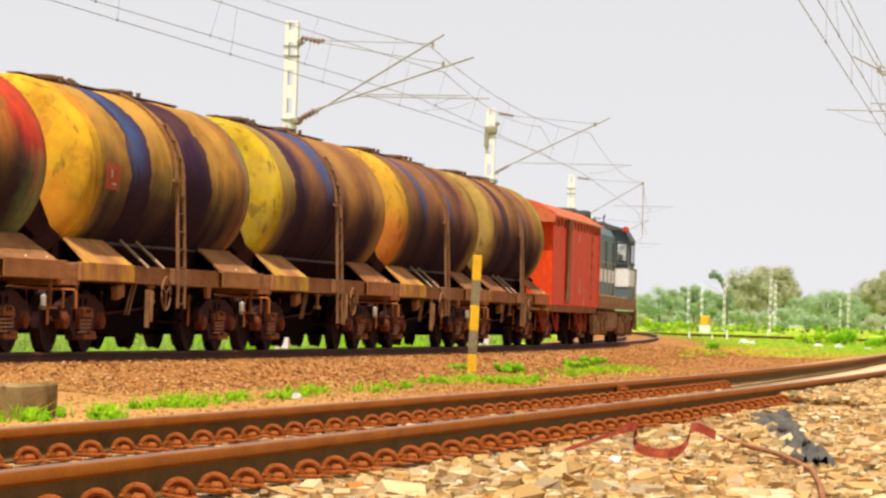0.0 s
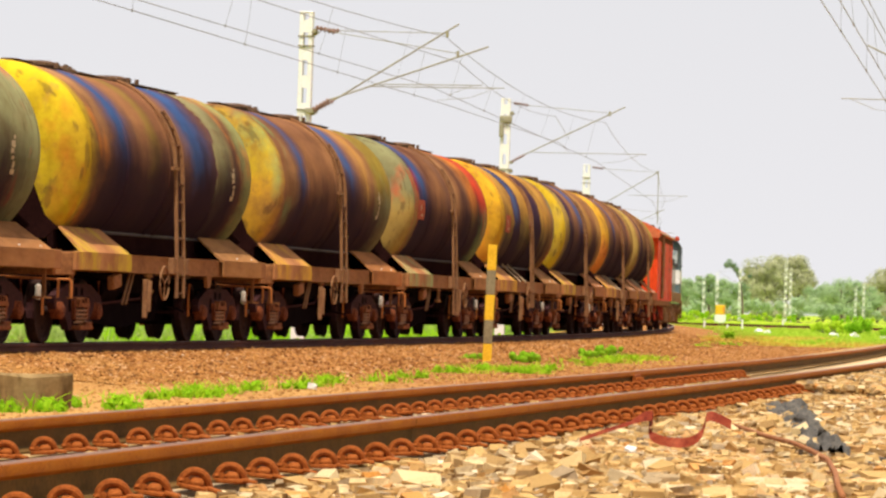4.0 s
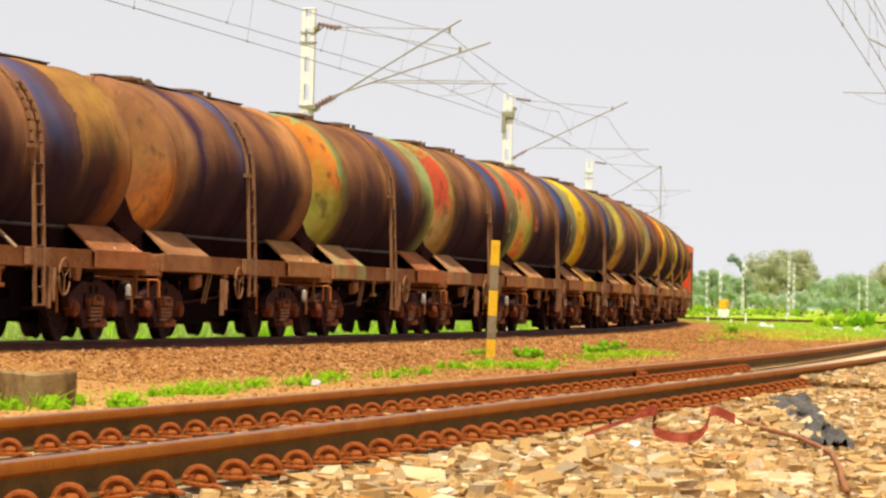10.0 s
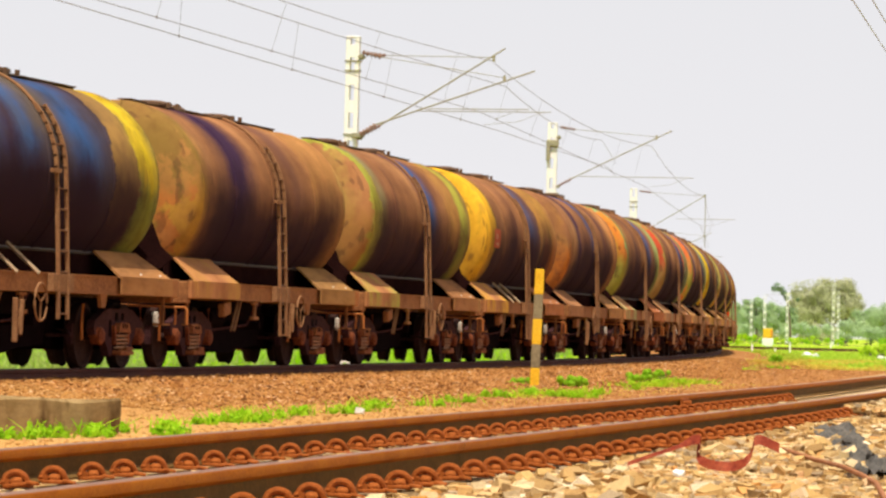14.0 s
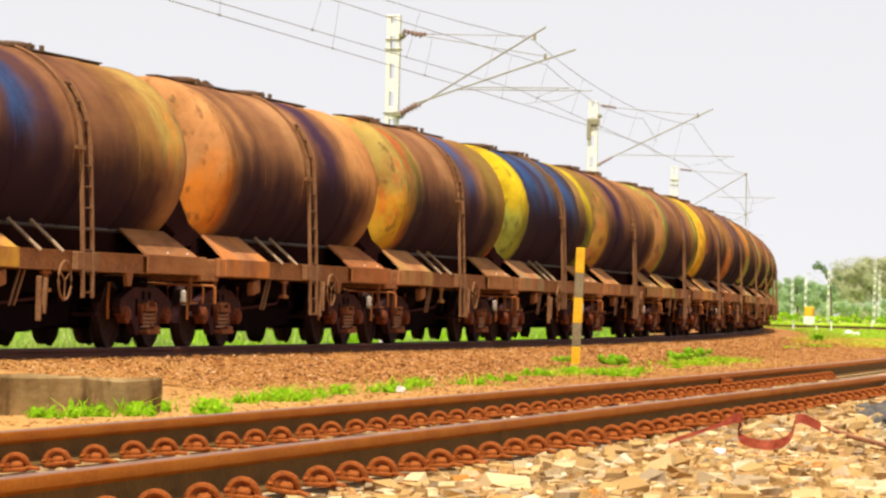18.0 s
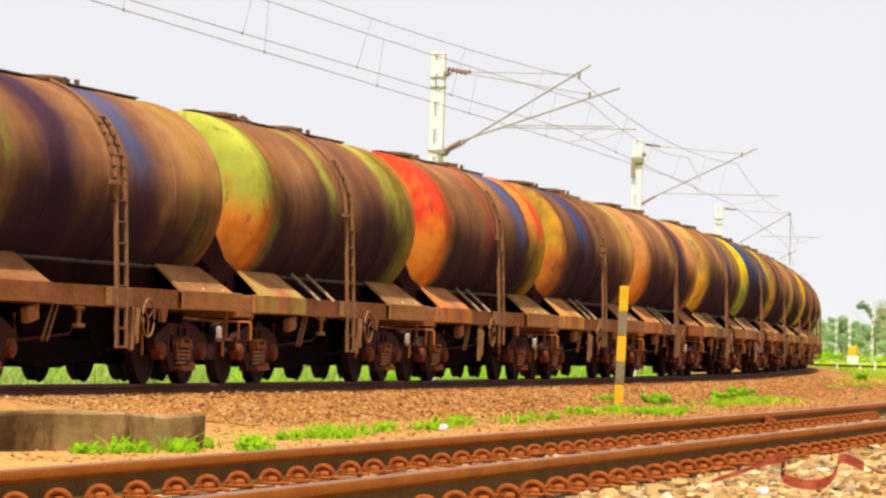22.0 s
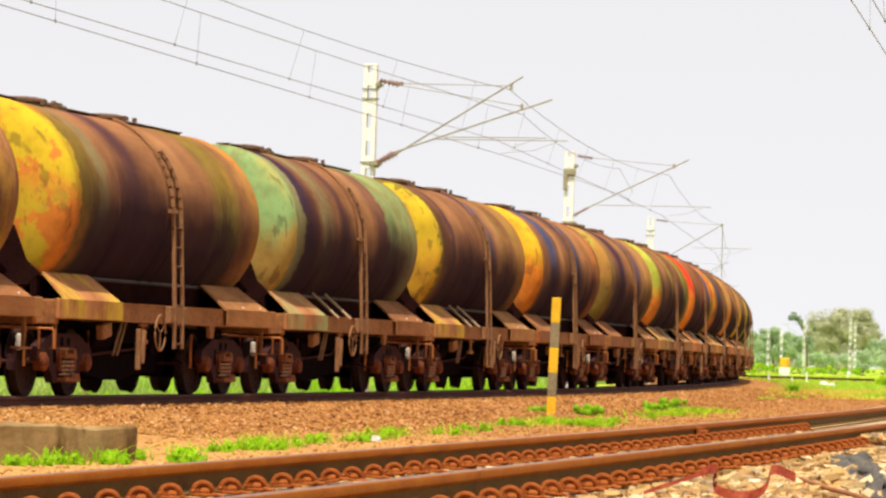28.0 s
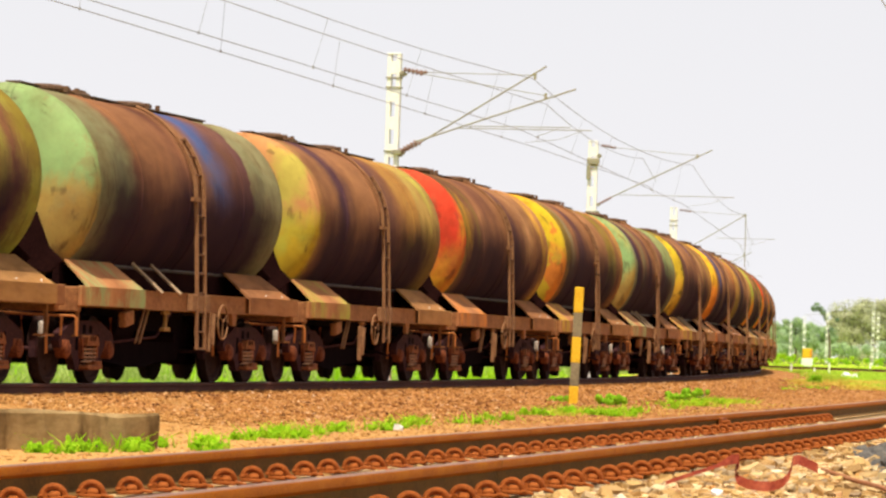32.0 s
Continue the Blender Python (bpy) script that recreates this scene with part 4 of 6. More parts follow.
CB = B_TOP + 5.5
OVER = Line(8.07, 23.37, 1e6)      # the empty track's wires hang in straight spans
mb = thing("catenary_mast", "white-painted catenary mast beside the empty track", "mast", at=place_mast(OVER, 73.3, 3.1, 0, True))
mast(7.6 + B_TOP, mb)
cantilever(mb, (0.15, 5.35 + B_TOP), (3.75, 7.1 + B_TOP), (3.1, 6.9 + B_TOP), (0.5, 5.80 + B_TOP, 4.35), 0.25)
cantilever(mb, (0.15, 5.35 + B_TOP), (3.2, 6.8 + B_TOP), (2.8, 6.75 + B_TOP), (0.5, 6.0 + B_TOP, 3.3), -0.25)
for o, z in ((0.0, CB), (0.22, CB + 0.11)):
    low = [(7, o, z, 0), (73.3, o, z, 0), (130, o, z, 0)]
    wire_run("contact_wire", OVER, low, "thin contact wire over the empty track")
    wire_run("catenary_wire", OVER, [(7, o * 0.4, CB + 1.25 + o * 0.37, 0.12), (73.3, o * 0.4, CB + 1.25 + o * 0.37, 0.12), (130, o * 0.4, CB + 1.25 + o * 0.37, 0)], "grey catenary wire over the empty track", low, 200)


# ---- the train (x forward along its own axis, the eye's side is -y, z = 0 on the rail head) ----
def wheelset(parent, x, r=0.5):
    w = new("wheelset")
    w.empty_display_size = 0.1
    w.parent = parent
    w.location = (x, 0, r)
    part("axle", revolve(bmesh.new(), [(-1.05, 0.06), (-0.8, 0.075), (0.8, 0.075), (1.05, 0.06)], 12, "y"), M_WHEEL, w, smooth=40)
    for side in (-1, 1):
        o = side * 0.84
        bm = revolve(bmesh.new(), [(o - 0.065, 0.10), (o - 0.06, 0.14), (o - 0.02, 0.20), (o - 0.02, r - 0.10), (o - 0.06, r - 0.07), (o - 0.06, r), (o + 0.06, r), (o + 0.06, r - 0.07), (o + 0.02, r - 0.10), (o + 0.02, 0.20), (o + 0.06, 0.14), (o + 0.065, 0.10)], 28, "y")
        revolve(bm, [(o - side * 0.095 - 0.012, r + 0.01), (o - side * 0.095, r + 0.028), (o - side * 0.095 + 0.012, r + 0.01)], 28, "y")
        for k in range(4):
            q = k * math.pi / 2 + 0.4
            rod(bm, (math.cos(q) * 0.28, o - 0.03, math.sin(q) * 0.28), (math.cos(q) * 0.28, o + 0.03, math.sin(q) * 0.28), 0.035, 6)
        part("wheel", bm, M_WHEEL, w, smooth=40)
    return w


SHARED = {}


def bogie(parent, x):
    b = new("bogie")
    b.empty_display_size = 0.1
    b.parent = parent
    b.location = (x, 0, 0)
    part("bolster", box(bmesh.new(), (0, 0, 0.72), (0.42, 2.0, 0.26), None, 0.02), M_BOGIE, b)
    # plain black block in place of the rigging, dark with the shade around it
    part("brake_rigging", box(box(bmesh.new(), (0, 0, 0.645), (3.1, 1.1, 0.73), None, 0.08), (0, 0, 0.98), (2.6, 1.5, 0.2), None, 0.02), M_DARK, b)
    for side in (-1, 1):
        o = side * 1.08
        bm = bmesh.new()
        prism(bm, [(-1.28, 0.62), (-1.2, 0.74), (-0.62, 0.92), (0.62, 0.92), (1.2, 0.74), (1.28, 0.62), (1.22, 0.52), (0.85, 0.56), (0.55, 0.30), (0.5, 0.2), (-0.5, 0.2), (-0.55, 0.30), (-0.85, 0.56), (-1.22, 0.52)], 0, 0.12, "y")
        for vert in bm.verts:
            vert.co.y += o - 0.06
        part("side_frame", bm, M_BOGIE, b)
        if "spring" not in SHARED:
            turns = np.linspace(0, 9 * math.pi, 37)
            SHARED["spring"] = finish(pipe(bmesh.new(), [(0.085 * math.cos(q), 0.085 * math.sin(q), 0.27 * q / turns[-1]) for q in turns], 0.015, 5), "spring", M_COIL, 60)
        for dx in (-0.19, 0.0, 0.19):
            part("spring", SHARED["spring"], None, b).location = (dx, o + side * 0.05, 0.29)
        # black backing paints the shade between and behind the coils
        part("spring_pocket", box(bmesh.new(), (0, o + side * 0.062, 0.43), (0.62, 0.012, 0.34)), M_DARK, b, "black plate for the shade behind the springs")
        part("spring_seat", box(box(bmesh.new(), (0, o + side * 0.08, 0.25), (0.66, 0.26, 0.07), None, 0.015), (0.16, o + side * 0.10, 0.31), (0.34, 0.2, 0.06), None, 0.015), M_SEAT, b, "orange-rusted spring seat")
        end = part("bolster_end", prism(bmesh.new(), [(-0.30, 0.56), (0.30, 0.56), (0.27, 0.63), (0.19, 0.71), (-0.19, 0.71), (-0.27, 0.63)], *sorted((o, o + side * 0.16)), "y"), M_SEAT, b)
        # holes are not cut: black patches give their shade
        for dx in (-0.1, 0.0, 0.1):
            part("lug_hole", box(bmesh.new(), (dx, o + side * 0.158, 0.665), (0.055, 0.012, 0.07)), M_DARK, end, "black patch for the shade of a bolster-end hole")
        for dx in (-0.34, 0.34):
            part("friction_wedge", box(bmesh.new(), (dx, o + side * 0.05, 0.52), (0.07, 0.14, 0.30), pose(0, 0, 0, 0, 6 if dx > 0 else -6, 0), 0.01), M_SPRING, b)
        # black patches on the solid frame stand for the shade in its openings
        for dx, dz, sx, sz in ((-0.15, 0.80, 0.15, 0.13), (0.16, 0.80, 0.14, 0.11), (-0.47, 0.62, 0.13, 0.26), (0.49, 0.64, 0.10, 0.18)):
            part("frame_window", prism(bmesh.new(), [(dx - sx / 2, dz - sz / 2), (dx + sx / 2, dz - sz / 2), (dx + sx * 0.4, dz + sz / 2), (dx - sx * 0.4, dz + sz / 2)], *sorted((o + side * 0.052, o + side * 0.066)), "y"), M_DARK, b, "black patch for the shade in a bogie frame opening")
        for dx in (-1.0, 1.0):
            bm = revolve(bmesh.new(), [(o - side * 0.05, 0.13), (o + side * 0.10, 0.13), (o + side * 0.13, 0.09), (o + side * 0.135, 0.03)], 14, "y", (dx, 0, 0.5))
            box(bm, (dx, o, 0.56), (0.30, 0.16, 0.16), None, 0.02)
            part("axle_box", bm, M_SPRING, b, smooth=40)
        for dx in (-1.52, 1.52):
            part("brake_block", prism(bmesh.new(), [(dx - 0.05, 0.38), (dx + 0.05, 0.38), (dx + 0.05, 0.68), (dx - 0.05, 0.68)], side * 0.84 - 0.05, side * 0.84 + 0.05, "y"), M_BOGIE, b)
    for dx in (-0.62, 0.62):
        part("brake_lever", box(box(bmesh.new(), (dx, -0.62, 0.72), (0.05, 0.05, 0.62), pose(0, 0, 0, 0, 12 if dx > 0 else -12, 0), 0.008), (dx * 1.25, -0.62, 0.98), (0.34, 0.07, 0.05), None, 0.008), M_SPRING, b)
    part("brake_hanger", pipe(bmesh.new(), [(-1.45, -1.02, 0.98), (-1.5, -1.02, 0.70), (-1.42, -1.0, 0.44)], 0.022, 5), M_ROD, b)
    part("brake_hanger", pipe(bmesh.new(), [(1.45, -1.02, 0.98), (1.5, -1.02, 0.70), (1.42, -1.0, 0.44)], 0.022, 5), M_SPRING, b)
    for dx in (-1.52, 1.52):
        part("brake_beam", pipe(bmesh.new(), [(dx, -0.9, 0.5), (dx, 0.9, 0.5)], 0.035), M_BOGIE, b)
    wheelset(b, -1.0)
    wheelset(b, 1.0)


BC, BR = 2.85, 1.475            # the barrel's axis height and radius


def tank_wagon():
    w = thing("tank_wagon", "", "tank wagon", "tank wagons of the train")
    prof = [(-4.99 - 0.36 * max(0.0, math.cos(q)) ** 0.82, max(0.04, BR * math.sin(q) ** 0.74)) for q in np.linspace(0, math.pi / 2, 12)]
    prof += [(-4.97, BR + 0.012), (-4.84, BR + 0.012), (-4.82, BR)]
    for c in (-2.75, -0.30, 0.30, 2.75):
        prof += [(c - 0.09, BR), (c - 0.08, BR + 0.014), (c + 0.08, BR + 0.014), (c + 0.09, BR)]
    prof += [(-a, r) for a, r in prof[14::-1]]
    part("barrel", revolve(bmesh.new(), prof, 72, "x", (0, 0, BC)), M_FRAME, w, smooth=35)
    sole = part("underframe", bmesh.new(), M_FRAME, w)
    bm = bmesh.new()
    for side in (-1, 1):
        box(bm, (0, side * 1.46, 1.265), (11.6, 0.10, 0.27), None, 0.015)
        box(bm, (0, side * 1.50, 1.395), (11.6, 0.06, 0.022))
        box(bm, (0, side * 1.50, 1.137), (11.6, 0.06, 0.022))
    for x in (-5.74, 5.74):
        box(bm, (x, 0, 1.22), (0.14, 3.04, 0.36), None, 0.02)
    box(bm, (0, 0, 1.12), (11.4, 0.5, 0.30), None, 0.02)
    for x in (-4.2, -1.6, 1.6, 4.2):
        box(bm, (x, 0, 1.24), (0.22, 2.86, 0.24), None, 0.01)
    sole.data = finish(bm, "underframe", M_FRAME)
    for side in (-1, 1):
        for end in (-1, 1):
            a, b = sorted((end * 2.85, end * 5.5))
            c, d = sorted((end * 3.0, end * 5.15))
            bm = bmesh.new()
            lo, hi = (side * 1.575, 1.40), (side * 1.08, 1.80)
            t = (side * 0.02, 0.025)
            q = [bm.verts.new((a, *lo)), bm.verts.new((b, *lo)), bm.verts.new((d, *hi)), bm.verts.new((c, *hi))]
            r = [bm.verts.new((v.co.x, v.co.y - t[0], v.co.z - t[1])) for v in q]
            for k in range(4):
                bm.faces.new((q[k], q[(k + 1) % 4], r[(k + 1) % 4], r[k]))
            bm.faces.new(q)
            bm.faces.new(r[::-1])
            bmesh.ops.recalc_face_normals(bm, faces=bm.faces)
            box(bm, ((a + b) / 2, side * 1.583, 1.275), (b - a, 0.025, 0.27))
            plate_ob = part("slope_plate", bm, M_FRAME_Y, w)
            if end > 0 and side < 0:
                # white discs paint the specks of light that glint off the bolts
                for dx in (4.05, 5.05):
                    part("bolt_head", revolve(bmesh.new(), [(-0.006, 0.012), (0.010, 0.020), (0.016, 0.008)], 8, "y", (dx, -1.52, 1.45)), M_WHITE, plate_ob)
            # saddles blackened for the shade between barrel and frame
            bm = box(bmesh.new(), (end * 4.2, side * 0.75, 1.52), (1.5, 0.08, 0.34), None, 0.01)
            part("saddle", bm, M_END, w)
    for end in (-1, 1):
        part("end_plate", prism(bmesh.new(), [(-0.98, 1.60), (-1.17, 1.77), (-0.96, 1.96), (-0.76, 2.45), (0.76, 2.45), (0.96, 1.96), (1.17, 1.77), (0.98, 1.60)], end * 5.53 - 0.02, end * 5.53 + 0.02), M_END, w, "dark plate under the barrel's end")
    # added black side plates and floor that make the gap's shade
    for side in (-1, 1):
        part("cradle", prism(bmesh.new(), [(side * 0.90, 1.18), (side * 1.02, 1.18), (side * 1.00, 1.75), (side * 0.92, 1.75)], -5.2, 5.2), M_END, w, "black plate added for the shade below the barrel")
    part("deck", box(bmesh.new(), (0, 0, 1.385), (10.6, 2.75, 0.02)), M_END, w, "black floor added for the shade below the barrel")
    # a bar along the barrel's foot on each side
    for side in (-1, 1):
        part("foot_bar", box(bmesh.new(), (0, side * 0.985, 1.775), (9.7, 0.05, 0.09), pose(0, 0, 0, side * 42, 0, 0), 0.006), M_FOOT, w)
    # ladder over the flank, built once for the eye's side
    bm_l = []
    for x in (-0.21, 0.21):
        pts = [(x, -(BR + 0.055) * math.sin(q), BC + (BR + 0.055) * math.cos(q)) for q in np.linspace(0.88, 1.52, 7)]
        pts += [(x, -1.545, BC - 0.25), (x, -1.60, 1.3), (x, -1.61, 0.76)]
        bm_l.append(pts)
    lad = part("ladder", bmesh.new(), M_LADDER, w)
    bm = bmesh.new()
    for pts in bm_l:
        stile = bmesh.new()
        for p, q in zip(pts, pts[1:]):
            d = Vector(q) - Vector(p)
            box(stile, (Vector(p) + Vector(q)) / 2, (0.05, 0.06, d.length + 0.03), d.to_track_quat("Z", "X").to_matrix().to_4x4())
        part("stile", stile, M_LADDER, lad)
    part("bracket", box(bmesh.new(), (-0.30, -1.55, BC + 0.02), (0.35, 0.06, 0.06)), M_LADDER, lad)
    part("grab_rail", pipe(bmesh.new(), [(-0.05 - 0.16 * (q - 0.3) / 0.58, -(BR + 0.05) * math.sin(q), BC + (BR + 0.05) * math.cos(q)) for q in np.linspace(0.30, 0.88, 7)], 0.026, 6), M_LADDER, lad)
    box(bm, (0.02, -1.56, 1.265), (0.95, 0.10, 0.26), None, 0.01)
    lad.data = finish(bm, "ladder", M_LADDER)
    zs = [0.82 + 0.30 * k for k in range(7)]
    arc = [(-(BR + 0.055) * math.sin(q), BC + (BR + 0.055) * math.cos(q)) for q in (1.30, 1.10, 0.90)]
    me_r = finish(pipe(bmesh.new(), [(-0.21, 0, 0), (0.21, 0, 0)], 0.016, 6), "rung", M_STILE)
    for yy, zz in [(-1.60 + max(0, z - 1.3) * 0.042, z) for z in zs] + arc:
        part("rung", me_r, None, lad).location = (0, yy, zz)
    part("ladder_foot", box(box(box(bmesh.new(), (-0.21, -1.62, 0.66), (0.05, 0.05, 0.24)), (0.21, -1.62, 0.66), (0.05, 0.05, 0.24)), (0, -1.62, 0.56), (0.44, 0.03, 0.03)), M_LADDER, w)
    # hatches, walkway and valves on top
    top = BC + BR
    for x, r in ((-3.2, 0.42), (0.75, 0.46)):
        bm = revolve(bmesh.new(), [(top - 0.12, r * 0.85), (top + 0.005, r * 0.85), (top + 0.02, r * 0.95), (top + 0.06, r * 0.95), (top + 0.10, r * 0.6), (top + 0.11, 0.05)], 20, "z", (x, 0, 0))
        for k in range(6):
            q = k * math.pi / 3
            box(bm, (x + (r + 0.08) * math.cos(q), (r + 0.08) * math.sin(q), top + 0.02), (0.06, 0.06, 0.09))
        part("manhole", bm, M_HATCH, w, smooth=40)
    part("valve_box", box(box(bmesh.new(), (-1.7, 0, top + 0.01), (0.5, 0.34, 0.14), None, 0.03), (-1.7, 0, top + 0.09), (0.28, 0.26, 0.05), None, 0.02), M_HATCH, w)
    for a, b in ((1.40, 4.75), (-4.75, -3.75), (-2.65, -2.0), (-1.35, 0.2)):
        bm = box(bmesh.new(), ((a + b) / 2, -0.05, top + 0.042), (b - a, 0.22, 0.020))
        n = max(2, int((b - a) / 0.9) + 1)
        for k in range(n):
            box(bm, (a + 0.1 + (b - a - 0.2) * k / (n - 1), -0.05, top), (0.05, 0.18, 0.05))
        part("walkway", bm, M_HATCH, w)
    # brake wheel with its column and rods
    hw = part("brake_wheel", pipe(bmesh.new(), [(1.05 + 0.27 * math.cos(q), -1.66, 0.98 + 0.27 * math.sin(q)) for q in np.linspace(0, 2 * math.pi, 20, endpoint=False)], 0.018, 6, True), M_LADDER, w, smooth=60)
    for k in range(3):
        q = k * 2.094 + 0.5
        part("spoke", pipe(bmesh.new(), [(1.05, -1.66, 0.98), (1.05 + 0.27 * math.cos(q), -1.66, 0.98 + 0.27 * math.sin(q))], 0.013, 5), M_LADDER, hw)
    part("brake_column", box(box(bmesh.new(), (0.55, -1.58, 0.82), (0.07, 0.07, 0.62), None, 0.01), (0.80, -1.58, 0.86), (0.07, 0.06, 0.50), pose(0, 0, 0, 0, 8, 0), 0.01), M_LADDER, w)
    part("brake_rod", pipe(bmesh.new(), [(0.75, -1.5, 0.50), (2.4, -0.9, 0.56), (3.0, -0.5, 0.6)], 0.022), M_BOGIE, w)
    part("brake_rod", pipe(bmesh.new(), [(-1.2, -1.5, 1.13), (-1.5, -1.35, 0.72), (-2.6, -0.9, 0.6)], 0.022), M_BOGIE, w)
    # sump as a black block that also fills in the shade under the wagon
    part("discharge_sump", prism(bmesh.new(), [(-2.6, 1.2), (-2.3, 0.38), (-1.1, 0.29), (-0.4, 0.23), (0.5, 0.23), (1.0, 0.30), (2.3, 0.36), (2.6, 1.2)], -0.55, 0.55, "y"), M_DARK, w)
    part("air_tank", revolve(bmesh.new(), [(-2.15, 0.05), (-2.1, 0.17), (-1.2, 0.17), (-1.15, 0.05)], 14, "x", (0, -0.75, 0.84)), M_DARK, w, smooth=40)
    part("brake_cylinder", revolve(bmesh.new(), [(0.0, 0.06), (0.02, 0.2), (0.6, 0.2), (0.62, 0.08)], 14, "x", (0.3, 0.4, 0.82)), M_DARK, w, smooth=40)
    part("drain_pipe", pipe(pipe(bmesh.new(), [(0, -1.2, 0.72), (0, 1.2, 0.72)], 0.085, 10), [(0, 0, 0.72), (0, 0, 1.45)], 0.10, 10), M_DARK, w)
    for x in (-0.95, -1.9):
        part("strut", pipe(bmesh.new(), [(x, -1.06, 1.82), (x, -1.56, 1.38)], 0.030, 6), M_STRUT, w)
    part("pull_rod", pipe(pipe(bmesh.new(), [(-2.75, -1.42, 0.62), (-2.35, -1.42, 1.12)], 0.02, 5), [(-2.55, -1.42, 0.62), (-2.15, -1.42, 1.12)], 0.02, 5), M_LADDER, w)
    part("hanger_bracket", box(box(box(bmesh.new(), (-1.4, -1.46, 1.09), (0.34, 0.06, 0.05), None, 0.01), (-1.4, -1.46, 0.97), (0.07, 0.05, 0.24), None, 0.01), (-1.4, -1.46, 0.84), (0.30, 0.09, 0.06), None, 0.012), M_FRAME_Y, w)
    part("junction_box", box(bmesh.new(), (-3.35, -1.46, 0.98), (0.42, 0.12, 0.22), pose(0, 0, 0, 0, -8, 0), 0.02), M_FRAME, w)
    for x in (2.1,):
        part("frame_gusset", prism(bmesh.new(), [(x, 1.13), (x + 0.34, 1.13), (x + 0.24, 0.93), (x + 0.08, 0.93)], -1.50, -1.44, "y"), M_FRAME, w)
    # ends: coupler, uncoupling rod, hose
    for end in (-1, 1):
        cp = part("coupler", box(box(bmesh.new(), (end * 5.95, 0, 1.05), (0.42, 0.18, 0.2), None, 0.02), (end * 6.13, 0, 1.05), (0.16, 0.28, 0.32), None, 0.04), M_SPRING, w)
        part("uncoupling_rod", pipe(bmesh.new(), [(end * 5.90, 0.1, 1.02), (end * 5.90, -0.8, 0.99), (end * 5.90, -1.50, 0.98), (end * 5.90, -1.53, 0.94), (end * 5.88, -1.53, 0.70)], 0.02, 6), M_ROD, cp)
        part("brake_hose", pipe(bmesh.new(), [(end * 5.82, -0.5, 1.05), (end * 6.0, -0.5, 0.85), (end * 6.18, -0.48, 0.62)], 0.03, 6), M_DARK, cp)
        part("step", box(box(bmesh.new(), (end * 5.55, -1.42, 0.92), (0.05, 0.05, 0.42)), (end * 5.40, -1.45, 0.70), (0.42, 0.16, 0.03)), M_FRAME, w)
        if end < 0:
            # guessed cock that carries the bright glint in its colour
            part("hose_cock", revolve(bmesh.new(), [(0.66, 0.02), (0.68, 0.045), (0.74, 0.05), (0.80, 0.04), (0.87, 0.048), (0.90, 0.02)], 10, "z", (-5.95, -1.03, 0)), M_COCK, w, "worn metal cock with a bright glint painted on", smooth=50)
        part("headstock_corner", box(bmesh.new(), (end * 5.68, -1.555, 1.27), (0.36, 0.06, 0.29), None, 0.012), M_FRAME_Y, w)
        part("buffer_plate", box(bmesh.new(), (end * 5.84, -1.0, 1.22), (0.06, 0.42, 0.30), None, 0.02), M_FRAME_Y, w)
    for x in (4.2, -4.2):
        bogie(w, x)
    return w


